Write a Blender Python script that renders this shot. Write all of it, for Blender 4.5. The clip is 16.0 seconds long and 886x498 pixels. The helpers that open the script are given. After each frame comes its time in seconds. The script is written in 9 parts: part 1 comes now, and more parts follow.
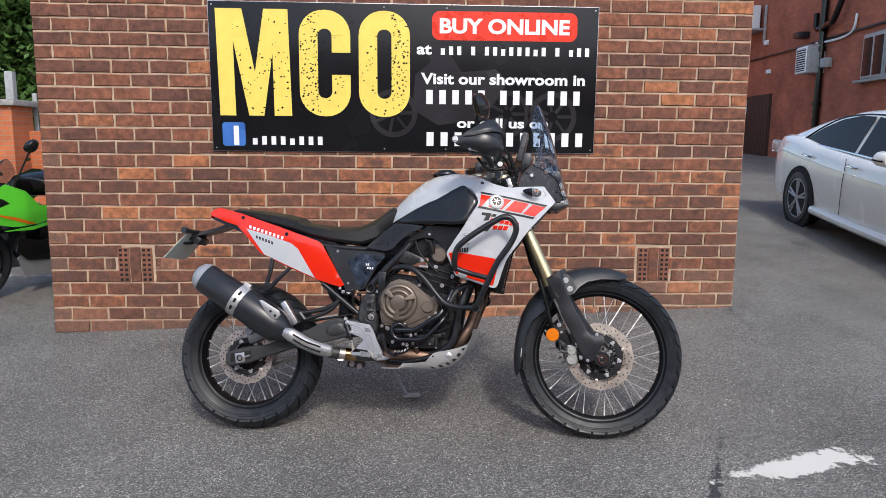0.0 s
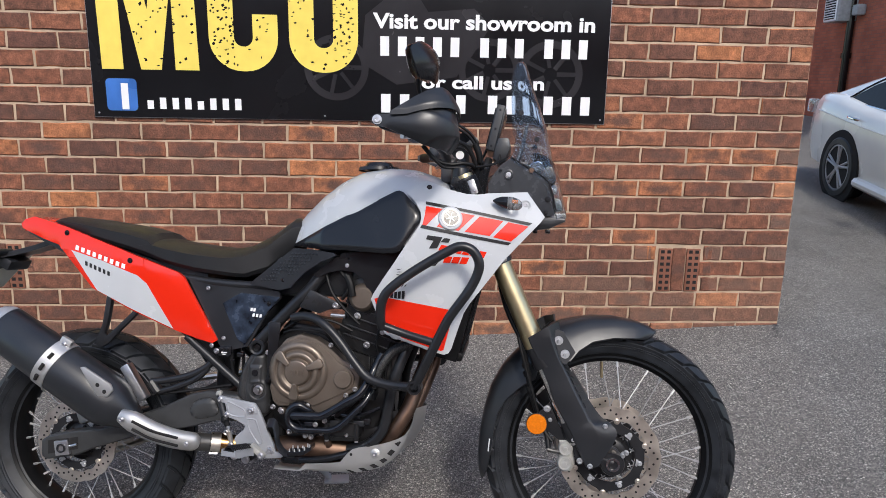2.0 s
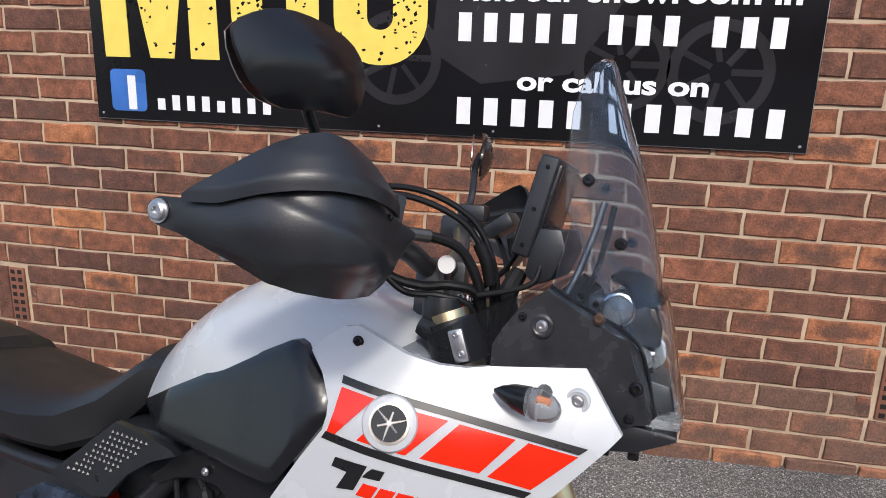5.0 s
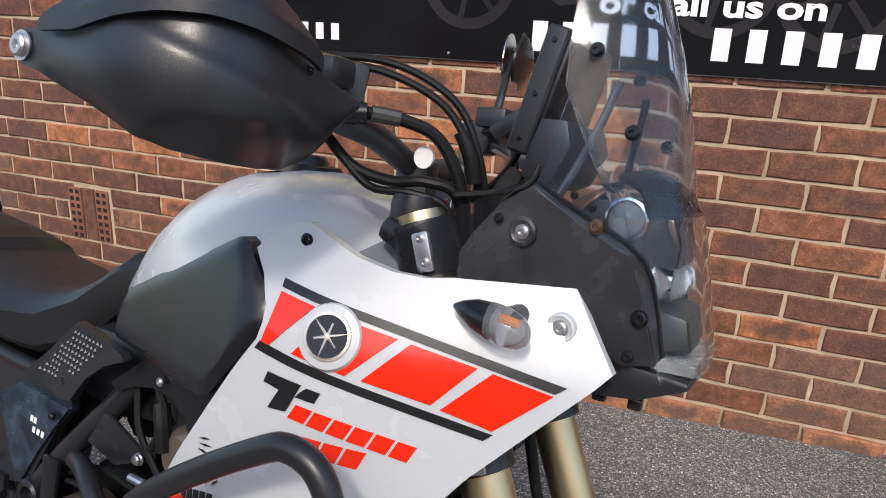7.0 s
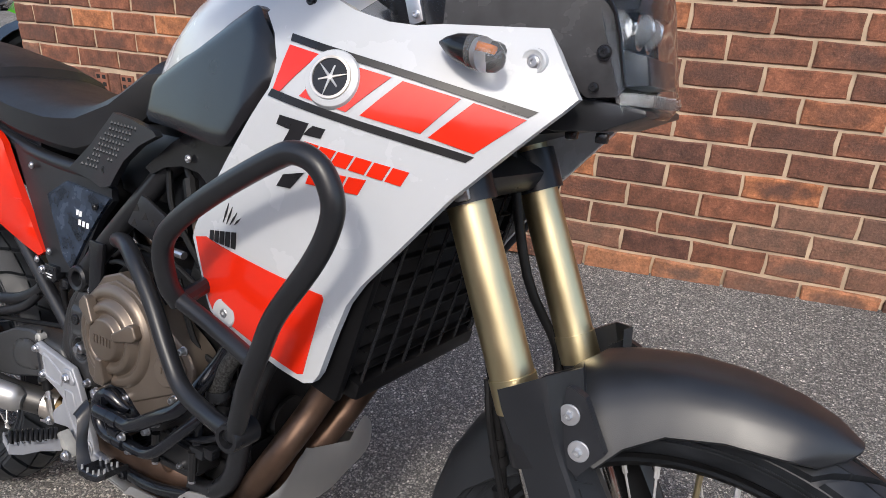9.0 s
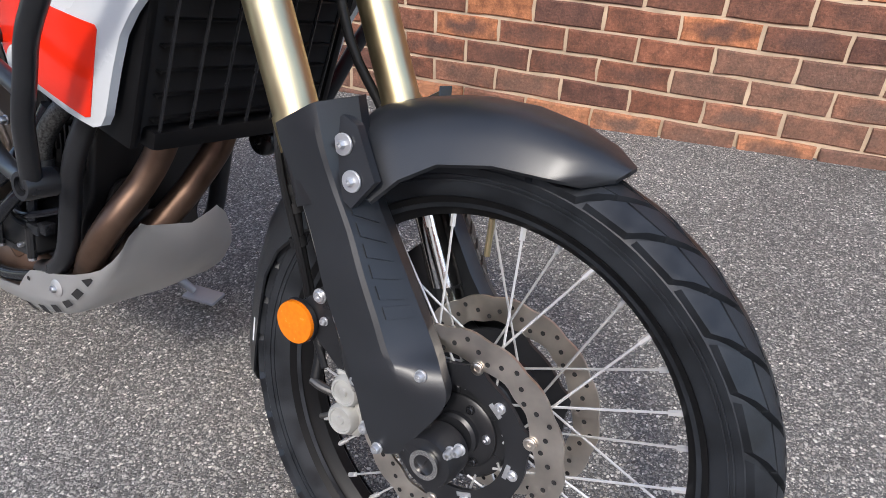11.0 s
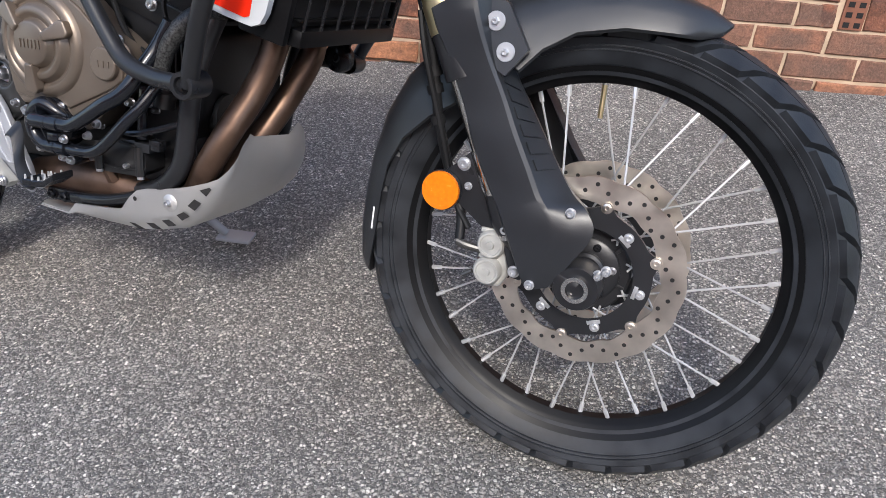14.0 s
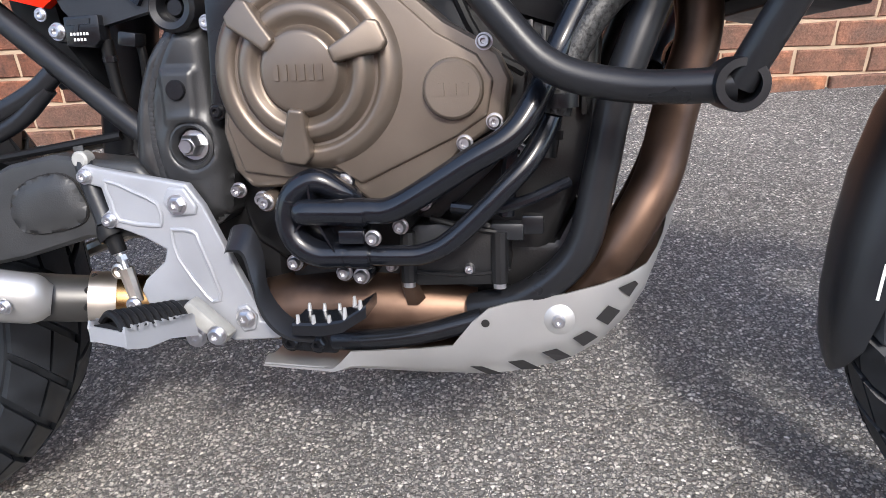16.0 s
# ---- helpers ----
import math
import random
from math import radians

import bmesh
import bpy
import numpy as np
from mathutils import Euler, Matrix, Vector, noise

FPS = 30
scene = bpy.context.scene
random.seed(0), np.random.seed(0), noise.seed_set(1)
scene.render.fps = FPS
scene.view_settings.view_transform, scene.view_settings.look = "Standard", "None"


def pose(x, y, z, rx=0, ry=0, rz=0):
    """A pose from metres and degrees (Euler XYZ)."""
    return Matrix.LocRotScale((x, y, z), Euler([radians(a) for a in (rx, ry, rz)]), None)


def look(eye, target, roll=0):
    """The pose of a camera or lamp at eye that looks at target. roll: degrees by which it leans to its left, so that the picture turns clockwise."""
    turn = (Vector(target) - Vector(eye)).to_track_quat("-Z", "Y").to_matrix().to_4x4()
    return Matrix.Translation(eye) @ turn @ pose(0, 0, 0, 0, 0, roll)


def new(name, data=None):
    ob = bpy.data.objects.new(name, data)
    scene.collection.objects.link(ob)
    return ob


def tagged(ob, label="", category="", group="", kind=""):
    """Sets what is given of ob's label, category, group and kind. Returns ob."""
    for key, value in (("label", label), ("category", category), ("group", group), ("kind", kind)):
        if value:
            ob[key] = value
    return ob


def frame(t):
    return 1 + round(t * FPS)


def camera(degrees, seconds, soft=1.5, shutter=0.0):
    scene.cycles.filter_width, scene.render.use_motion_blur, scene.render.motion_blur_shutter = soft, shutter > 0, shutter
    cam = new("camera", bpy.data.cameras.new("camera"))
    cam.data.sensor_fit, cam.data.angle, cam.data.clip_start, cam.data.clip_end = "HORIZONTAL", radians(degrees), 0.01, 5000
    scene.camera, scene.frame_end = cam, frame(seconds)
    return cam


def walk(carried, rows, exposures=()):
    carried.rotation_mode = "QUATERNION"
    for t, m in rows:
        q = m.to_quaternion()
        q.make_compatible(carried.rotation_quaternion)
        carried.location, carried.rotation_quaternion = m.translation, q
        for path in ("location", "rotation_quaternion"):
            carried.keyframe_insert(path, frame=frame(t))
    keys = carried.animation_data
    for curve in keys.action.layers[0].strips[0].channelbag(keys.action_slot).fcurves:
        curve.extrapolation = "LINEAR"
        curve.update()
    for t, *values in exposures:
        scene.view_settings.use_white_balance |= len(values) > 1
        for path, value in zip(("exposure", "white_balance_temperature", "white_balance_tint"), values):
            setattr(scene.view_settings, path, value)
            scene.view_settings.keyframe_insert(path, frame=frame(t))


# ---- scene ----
cam = camera(63.7, 16.0, soft=0.5)
PATH = [
    (0, (-0.158, -0.182, 1.333), (-0.055, 1.791, 1.019), 0.5),
    (0.5, (-0.096, 0.08, 1.366), (0.004, 2.051, 1.037), 0.4),
    (1, (-0.053, 0.387, 1.368), (0.043, 2.35, 0.998), 0.7),
    (1.5, (0.019, 0.679, 1.382), (0.115, 2.632, 0.963), 0.7),
    (2, (0.121, 0.971, 1.407), (0.213, 2.918, 0.956), 1.0),
    (2.5, (0.186, 1.232, 1.42), (0.245, 3.176, 0.953), 1.3),
    (3, (0.254, 1.45, 1.439), (0.259, 3.392, 0.962), 1.2),
    (3.5, (0.347, 1.646, 1.462), (0.213, 3.582, 0.981), 1.3),
    (4, (0.381, 1.815, 1.467), (0.137, 3.736, 0.967), 1.3),
    (4.2, (0.379, 1.895, 1.467), (0.116, 3.813, 0.965), 1.3),
    (6.3, (0.553, 2.293, 1.413), (-0.073, 4.116, 0.879), 2.4),
    (6.5, (0.551, 2.303, 1.397), (-0.093, 4.116, 0.849), 2.3),
    (7, (0.552, 2.307, 1.355), (-0.12, 4.086, 0.736), 2.4),
    (7.5, (0.542, 2.294, 1.304), (-0.131, 4.03, 0.574), 2.0),
    (8, (0.542, 2.237, 1.262), (-0.141, 3.943, 0.472), 1.6),
    (8.5, (0.582, 2.176, 1.234), (-0.11, 3.868, 0.424), 1.3),
    (8.7, (0.608, 2.171, 1.224), (-0.09, 3.861, 0.414), 1.3),
    (10.8, (0.913, 2.226, 1.053), (0.229, 3.809, 0.041), 1.9),
    (11, (0.922, 2.219, 1.025), (0.25, 3.787, -0.018), 1.7),
    (11.5, (0.945, 2.202, 0.968), (0.325, 3.714, -0.185), 1.3),
    (12, (0.959, 2.177, 0.945), (0.389, 3.664, -0.265), 1.3),
    (12.5, (0.951, 2.093, 0.946), (0.468, 3.6, -0.278), -0.5),
    (13, (0.917, 2.004, 0.96), (0.529, 3.553, -0.244), 0.9),
    (13.5, (0.844, 1.941, 0.977), (0.496, 3.552, -0.156), 1.9),
    (14, (0.677, 1.908, 0.947), (0.318, 3.57, -0.106), 2.0),
    (14.5, (0.476, 1.99, 0.882), (0.029, 3.704, -0.046), 0.5),
    (15, (0.275, 2.121, 0.841), (-0.18, 3.825, -0.102), -0.8),
    (15.5, (0.078, 2.196, 0.793), (-0.264, 3.943, -0.119), -2.6),
    (16, (-0.072, 2.244, 0.742), (-0.094, 4.038, -0.142), -2.4),
]
EXPOSURES = ((0.0, 0.05, 6500, 10), (4.2, 0.0, 6500, 10), (6.5, 0.05, 6750, 10), (8.7, 0.12, 6750, 10), (11.0, 0.5, 6500, 10), (14.0, 0.58, 6500, 10), (16.0, 0.78, 6500, 10))
walk(cam, [(t, look(eye, target, roll)) for t, eye, target, roll in PATH], EXPOSURES)

# ---------------------------------------------------------------- light
SUN_EL, SUN_AZ = radians(44), math.atan2(0.22, -0.97)
world = bpy.data.worlds.new("daylight")
scene.world = world
world.use_nodes = True
_wn = world.node_tree.nodes
_sky = _wn.new("ShaderNodeTexSky")
_sky.sky_type, _sky.sun_disc = "NISHITA", False
_sky.sun_elevation, _sky.sun_rotation = SUN_EL, SUN_AZ
_sky.dust_density = 2.0
_bg = _wn["Background"]
_bg.inputs["Strength"].default_value = 0.272
world.node_tree.links.new(_sky.outputs[0], _bg.inputs["Color"])
sun = new("sun", bpy.data.lights.new("sun", "SUN"))
sun.data.energy, sun.data.angle, sun.data.color = 1.85, radians(6.0), (1.0, 0.97, 0.92)
_d = Vector((math.sin(SUN_AZ) * math.cos(SUN_EL), math.cos(SUN_AZ) * math.cos(SUN_EL), math.sin(SUN_EL)))
sun.matrix_world = look(_d * 30, (0, 0, 0))


# ---------------------------------------------------------------- materials
def mat(name, colour, rough=0.5, metal=0.0, vary=0.12, scale=14.0, bump=0.0, bscale=250.0, coat=0.0, wear=0.0, spec=0.5, trans=0.0, ior=1.45, aniso=0.0):
    """A surface with coarse and fine variation of tone and gloss, and fine relief."""
    m = bpy.data.materials.new(name)
    m.use_nodes = True
    nt = m.node_tree
    n, l = nt.nodes, nt.links
    b = n["Principled BSDF"]
    tc = n.new("ShaderNodeTexCoord")
    big = n.new("ShaderNodeTexNoise")
    big.inputs["Scale"].default_value, big.inputs["Detail"].default_value = scale, 5.0
    fine = n.new("ShaderNodeTexNoise")
    fine.inputs["Scale"].default_value, fine.inputs["Detail"].default_value = bscale, 3.0
    l.new(tc.outputs["Object"], big.inputs["Vector"])
    l.new(tc.outputs["Object"], fine.inputs["Vector"])
    ramp = n.new("ShaderNodeMapRange")
    ramp.inputs["From Min"].default_value, ramp.inputs["From Max"].default_value = 0.3, 0.7
    ramp.inputs["To Min"].default_value, ramp.inputs["To Max"].default_value = 1.0 - vary, 1.0 + vary
    l.new(big.outputs["Fac"], ramp.inputs["Value"])
    mul = n.new("ShaderNodeMix")
    mul.data_type, mul.blend_type = "RGBA", "MULTIPLY"
    mul.inputs["Factor"].default_value = 1.0
    mul.inputs["A"].default_value = (*colour, 1)
    l.new(ramp.outputs["Result"], mul.inputs["B"])
    l.new(mul.outputs["Result"], b.inputs["Base Color"])
    rr = n.new("ShaderNodeMapRange")
    rr.inputs["From Min"].default_value, rr.inputs["From Max"].default_value = 0.3, 0.7
    rr.inputs["To Min"].default_value, rr.inputs["To Max"].default_value = max(0.0, rough - 0.06 - wear), min(1.0, rough + 0.06 + wear)
    l.new(big.outputs["Fac"], rr.inputs["Value"])
    l.new(rr.outputs["Result"], b.inputs["Roughness"])
    b.inputs["Metallic"].default_value = metal
    b.inputs["Specular IOR Level"].default_value = spec
    b.inputs["Coat Weight"].default_value = coat
    b.inputs["Coat Roughness"].default_value = 0.05
    b.inputs["Transmission Weight"].default_value = trans
    b.inputs["IOR"].default_value = ior
    if bump:
        bp = n.new("ShaderNodeBump")
        bp.inputs["Strength"].default_value, bp.inputs["Distance"].default_value = bump, 0.0005
        l.new(fine.outputs["Fac"], bp.inputs["Height"])
        l.new(bp.outputs["Normal"], b.inputs["Normal"])
    return m


def asphalt_material():
    m = bpy.data.materials.new("asphalt")
    m.use_nodes = True
    nt = m.node_tree
    n, l = nt.nodes, nt.links
    b = n["Principled BSDF"]
    tc = n.new("ShaderNodeTexCoord")

    def vor(scale, feature="F1"):
        v = n.new("ShaderNodeTexVoronoi")
        v.feature = feature
        v.inputs["Scale"].default_value = scale
        l.new(warp.outputs["Vector"], v.inputs["Vector"])
        return v

    nz = n.new("ShaderNodeTexNoise")
    nz.inputs["Scale"].default_value, nz.inputs["Detail"].default_value = 110.0, 4.0
    l.new(tc.outputs["Object"], nz.inputs["Vector"])
    warp = n.new("ShaderNodeVectorMath")
    warp.operation = "MULTIPLY_ADD"
    warp.inputs[1].default_value = (0.009, 0.009, 0.0)
    l.new(nz.outputs["Color"], warp.inputs[0])
    l.new(tc.outputs["Object"], warp.inputs[2])
    def stones(scale, lo, hi):
        v = vor(scale)
        mask = n.new("ShaderNodeMapRange")
        mask.inputs["From Min"].default_value, mask.inputs["From Max"].default_value = lo, hi
        mask.inputs["To Min"].default_value, mask.inputs["To Max"].default_value = 1.0, 0.0
        l.new(v.outputs["Distance"], mask.inputs["Value"])
        sep = n.new("ShaderNodeSeparateColor")
        l.new(v.outputs["Color"], sep.inputs["Color"])
        ramp = n.new("ShaderNodeValToRGB")
        e = ramp.color_ramp.elements
        e[0].position, e[0].color = 0.0, (0.105, 0.100, 0.094, 1)
        e[1].position, e[1].color = 1.0, (0.88, 0.85, 0.79, 1)
        for pos, c in ((0.35, (0.24, 0.228, 0.210, 1)), (0.70, (0.39, 0.370, 0.338, 1)), (0.92, (0.60, 0.57, 0.515, 1))):
            e.new(pos).color = c
        l.new(sep.outputs["Red"], ramp.inputs["Fac"])
        return mask, ramp

    big_m, big_c = stones(146.0, 0.36, 0.56)
    small_m, small_c = stones(330.0, 0.34, 0.55)
    binder = n.new("ShaderNodeMix")
    binder.data_type = "RGBA"
    binder.inputs["A"].default_value = (0.105, 0.102, 0.099, 1)
    l.new(small_m.outputs["Result"], binder.inputs["Factor"])
    l.new(small_c.outputs["Color"], binder.inputs["B"])
    mul = n.new("ShaderNodeMix")
    mul.data_type = "RGBA"
    l.new(big_m.outputs["Result"], mul.inputs["Factor"])
    l.new(binder.outputs["Result"], mul.inputs["A"])
    l.new(big_c.outputs["Color"], mul.inputs["B"])
    st = n.new("ShaderNodeTexNoise")
    st.inputs["Scale"].default_value, st.inputs["Detail"].default_value, st.inputs["Roughness"].default_value = 1.3, 6.0, 0.6
    l.new(tc.outputs["Object"], st.inputs["Vector"])
    sr = n.new("ShaderNodeMapRange")
    sr.inputs["From Min"].default_value, sr.inputs["From Max"].default_value = 0.3, 0.7
    sr.inputs["To Min"].default_value, sr.inputs["To Max"].default_value = 0.80, 1.26
    l.new(st.outputs["Fac"], sr.inputs["Value"])
    mul2 = n.new("ShaderNodeMix")
    mul2.data_type, mul2.blend_type = "RGBA", "MULTIPLY"
    mul2.inputs["Factor"].default_value = 1.0
    l.new(mul.outputs["Result"], mul2.inputs["A"])
    l.new(sr.outputs["Result"], mul2.inputs["B"])
    l.new(mul2.outputs["Result"], b.inputs["Base Color"])
    b.inputs["Roughness"].default_value = 0.78
    b.inputs["Specular IOR Level"].default_value = 0.35
    add = n.new("ShaderNodeMath")
    add.operation = "MULTIPLY_ADD"
    add.inputs[1].default_value = 0.35
    l.new(small_m.outputs["Result"], add.inputs[0])
    l.new(big_m.outputs["Result"], add.inputs[2])
    bp = n.new("ShaderNodeBump")
    bp.inputs["Strength"].default_value, bp.inputs["Distance"].default_value = 1.0, 0.006
    l.new(add.outputs["Value"], bp.inputs["Height"])
    l.new(bp.outputs["Normal"], b.inputs["Normal"])
    return m


def brick_material(name, single, pale=0.0):
    """Dark red facing bricks with fire marks; each brick has a tone of its own."""
    m = bpy.data.materials.new(name)
    m.use_nodes = True
    nt = m.node_tree
    n, l = nt.nodes, nt.links
    b = n["Principled BSDF"]
    if single:
        rnd = n.new("ShaderNodeObjectInfo").outputs["Random"]
    else:
        rnd = n.new("ShaderNodeNewGeometry").outputs["Random Per Island"]
    tone = n.new("ShaderNodeValToRGB")
    e = tone.color_ramp.elements
    e[0].position, e[0].color = 0.0, (0.120, 0.050, 0.034, 1)
    e[1].position, e[1].color = 1.0, (0.41, 0.155, 0.062, 1)
    for pos, c in ((0.22, (0.146, 0.060, 0.037, 1)), (0.45, (0.174, 0.068, 0.039, 1)), (0.66, (0.216, 0.080, 0.043, 1)), (0.84, (0.238, 0.088, 0.047, 1)), (0.93, (0.33, 0.122, 0.055, 1))):
        x = e.new(pos)
        x.color = c
    l.new(rnd, tone.inputs["Fac"])
    geo = n.new("ShaderNodeNewGeometry")
    mottle = n.new("ShaderNodeTexNoise")
    mottle.inputs["Scale"].default_value, mottle.inputs["Detail"].default_value = 26.0, 6.0
    l.new(geo.outputs["Position"], mottle.inputs["Vector"])
    mr = n.new("ShaderNodeMapRange")
    mr.inputs["From Min"].default_value, mr.inputs["From Max"].default_value = 0.3, 0.72
    mr.inputs["To Min"].default_value, mr.inputs["To Max"].default_value = 0.58, 1.42
    l.new(mottle.outputs["Fac"], mr.inputs["Value"])
    mul = n.new("ShaderNodeMix")
    mul.data_type, mul.blend_type = "RGBA", "MULTIPLY"
    mul.inputs["Factor"].default_value = 1.0
    l.new(tone.outputs["Color"], mul.inputs["A"])
    l.new(mr.outputs["Result"], mul.inputs["B"])
    fired = mul
    if single:
        # a dark kiss mark from the kiln in the middle of the face, uneven and stronger on some bricks
        tc = n.new("ShaderNodeTexCoord")
        sq = n.new("ShaderNodeVectorMath")
        sq.operation = "MULTIPLY"
        sq.inputs[1].default_value = (8.6, 0.0, 25.0)
        l.new(tc.outputs["Object"], sq.inputs[0])
        ln = n.new("ShaderNodeVectorMath")
        ln.operation = "LENGTH"
        l.new(sq.outputs["Vector"], ln.inputs[0])
        wob = n.new("ShaderNodeMath")
        wob.operation = "MULTIPLY_ADD"
        wob.inputs[1].default_value = 1.1
        l.new(mottle.outputs["Fac"], wob.inputs[0])
        l.new(ln.outputs["Value"], wob.inputs[2])
        core = n.new("ShaderNodeMapRange")
        core.inputs["From Min"].default_value, core.inputs["From Max"].default_value = 0.85, 1.55
        core.inputs["To Min"].default_value, core.inputs["To Max"].default_value = 1.0, 0.0
        l.new(wob.outputs["Value"], core.inputs["Value"])
        amt = n.new("ShaderNodeMath")
        amt.operation = "MULTIPLY"
        amt.inputs[1].default_value = 7.31
        l.new(rnd, amt.inputs[0])
        fr = n.new("ShaderNodeMath")
        fr.operation = "FRACT"
        l.new(amt.outputs["Value"], fr.inputs[0])
        k = n.new("ShaderNodeMath")
        k.operation = "MULTIPLY"
        l.new(core.outputs["Result"], k.inputs[0])
        l.new(fr.outputs["Value"], k.inputs[1])
        fired = n.new("ShaderNodeMix")
        fired.data_type = "RGBA"
        fired.inputs["B"].default_value = (0.105, 0.052, 0.038, 1)
        l.new(k.outputs["Value"], fired.inputs["Factor"])
        l.new(mul.outputs["Result"], fired.inputs["A"])
    spots = n.new("ShaderNodeTexNoise")
    spots.inputs["Scale"].default_value, spots.inputs["Detail"].default_value, spots.inputs["Roughness"].default_value = 120.0, 4.0, 0.7
    l.new(geo.outputs["Position"], spots.inputs["Vector"])
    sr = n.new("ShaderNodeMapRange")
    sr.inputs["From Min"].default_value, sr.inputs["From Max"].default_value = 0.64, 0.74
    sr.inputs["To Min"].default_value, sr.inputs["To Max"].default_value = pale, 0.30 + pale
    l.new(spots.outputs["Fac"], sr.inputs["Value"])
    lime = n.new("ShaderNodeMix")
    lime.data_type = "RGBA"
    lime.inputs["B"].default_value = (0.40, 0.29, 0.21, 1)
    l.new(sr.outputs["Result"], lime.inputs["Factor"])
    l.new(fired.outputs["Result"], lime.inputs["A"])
    grain = n.new("ShaderNodeMapRange")
    grain.inputs["From Min"].default_value, grain.inputs["From Max"].default_value = 0.35, 0.65
    grain.inputs["To Min"].default_value, grain.inputs["To Max"].default_value = 0.72, 1.26
    l.new(spots.outputs["Fac"], grain.inputs["Value"])
    gm = n.new("ShaderNodeMix")
    gm.data_type, gm.blend_type = "RGBA", "MULTIPLY"
    gm.inputs["Factor"].default_value = 1.0
    l.new(lime.outputs["Result"], gm.inputs["A"])
    l.new(grain.outputs["Result"], gm.inputs["B"])
    l.new(gm.outputs["Result"], b.inputs["Base Color"])
    b.inputs["Roughness"].default_value = 0.8
    bp = n.new("ShaderNodeBump")
    bp.inputs["Strength"].default_value, bp.inputs["Distance"].default_value = 0.8, 0.006
    l.new(spots.outputs["Fac"], bp.inputs["Height"])
    l.new(bp.outputs["Normal"], b.inputs["Normal"])
    return m


def far_brick_material(name, a, c, mortar, rot=0.0):
    m = bpy.data.materials.new(name)
    m.use_nodes = True
    nt = m.node_tree
    n, l = nt.nodes, nt.links
    b = n["Principled BSDF"]
    tc = n.new("ShaderNodeTexCoord")
    sp = n.new("ShaderNodeSeparateXYZ")
    l.new(tc.outputs["Object"], sp.inputs["Vector"])
    ad = n.new("ShaderNodeMath")
    l.new(sp.outputs["X"], ad.inputs[0])
    l.new(sp.outputs["Y"], ad.inputs[1])
    cb = n.new("ShaderNodeCombineXYZ")
    l.new(ad.outputs["Value"], cb.inputs["X"])
    l.new(sp.outputs["Z"], cb.inputs["Y"])
    br = n.new("ShaderNodeTexBrick")
    br.inputs["Scale"].default_value = 1.0
    br.inputs["Brick Width"].default_value, br.inputs["Row Height"].default_value, br.inputs["Mortar Size"].default_value = 0.225, 0.075, 0.006
    br.inputs["Color1"].default_value, br.inputs["Color2"].default_value, br.inputs["Mortar"].default_value = (*a, 1), (*c, 1), (*mortar, 1)
    l.new(cb.outputs["Vector"], br.inputs["Vector"])
    nz = n.new("ShaderNodeTexNoise")
    nz.inputs["Scale"].default_value, nz.inputs["Detail"].default_value = 1.1, 5.0
    l.new(tc.outputs["Object"], nz.inputs["Vector"])
    mr = n.new("ShaderNodeMapRange")
    mr.inputs["From Min"].default_value, mr.inputs["From Max"].default_value = 0.3, 0.7
    mr.inputs["To Min"].default_value, mr.inputs["To Max"].default_value = 0.72, 1.25
    l.new(nz.outputs["Fac"], mr.inputs["Value"])
    mul = n.new("ShaderNodeMix")
    mul.data_type, mul.blend_type = "RGBA", "MULTIPLY"
    mul.inputs["Factor"].default_value = 1.0
    l.new(br.outputs["Color"], mul.inputs["A"])
    l.new(mr.outputs["Result"], mul.inputs["B"])
    l.new(mul.outputs["Result"], b.inputs["Base Color"])
    b.inputs["Roughness"].default_value = 0.85
    bp = n.new("ShaderNodeBump")
    bp.invert = True
    bp.inputs["Strength"].default_value, bp.inputs["Distance"].default_value = 0.5, 0.006
    l.new(br.outputs["Fac"], bp.inputs["Height"])
    l.new(bp.outputs["Normal"], b.inputs["Normal"])
    return m


def worn_material(name, colour, cover, scale=22.0, rough=0.7):
    """A worn film that lies broken on the asphalt: holes let the ground show."""
    m = bpy.data.materials.new(name)
    m.use_nodes = True
    nt = m.node_tree
    n, l = nt.nodes, nt.links
    b = n["Principled BSDF"]
    b.inputs["Base Color"].default_value = (*colour, 1)
    b.inputs["Roughness"].default_value = rough
    tc = n.new("ShaderNodeTexCoord")
    nz = n.new("ShaderNodeTexNoise")
    nz.inputs["Scale"].default_value, nz.inputs["Detail"].default_value, nz.inputs["Roughness"].default_value = scale, 8.0, 0.75
    l.new(tc.outputs["Object"], nz.inputs["Vector"])
    at = n.new("ShaderNodeAttribute")
    at.attribute_name = "cover"
    ad = n.new("ShaderNodeMath")
    l.new(nz.outputs["Fac"], ad.inputs[0])
    l.new(at.outputs["Fac"], ad.inputs[1])
    th = n.new("ShaderNodeMapRange")
    th.inputs["From Min"].default_value, th.inputs["From Max"].default_value = 1.0 - cover - 0.02, 1.0 - cover + 0.02
    l.new(ad.outputs["Value"], th.inputs["Value"])
    tr = n.new("ShaderNodeBsdfTransparent")
    mx = n.new("ShaderNodeMixShader")
    l.new(th.outputs["Result"], mx.inputs["Fac"])
    l.new(tr.outputs[0], mx.inputs[1])
    l.new(b.outputs[0], mx.inputs[2])
    l.new(mx.outputs[0], n["Material Output"].inputs["Surface"])
    return m


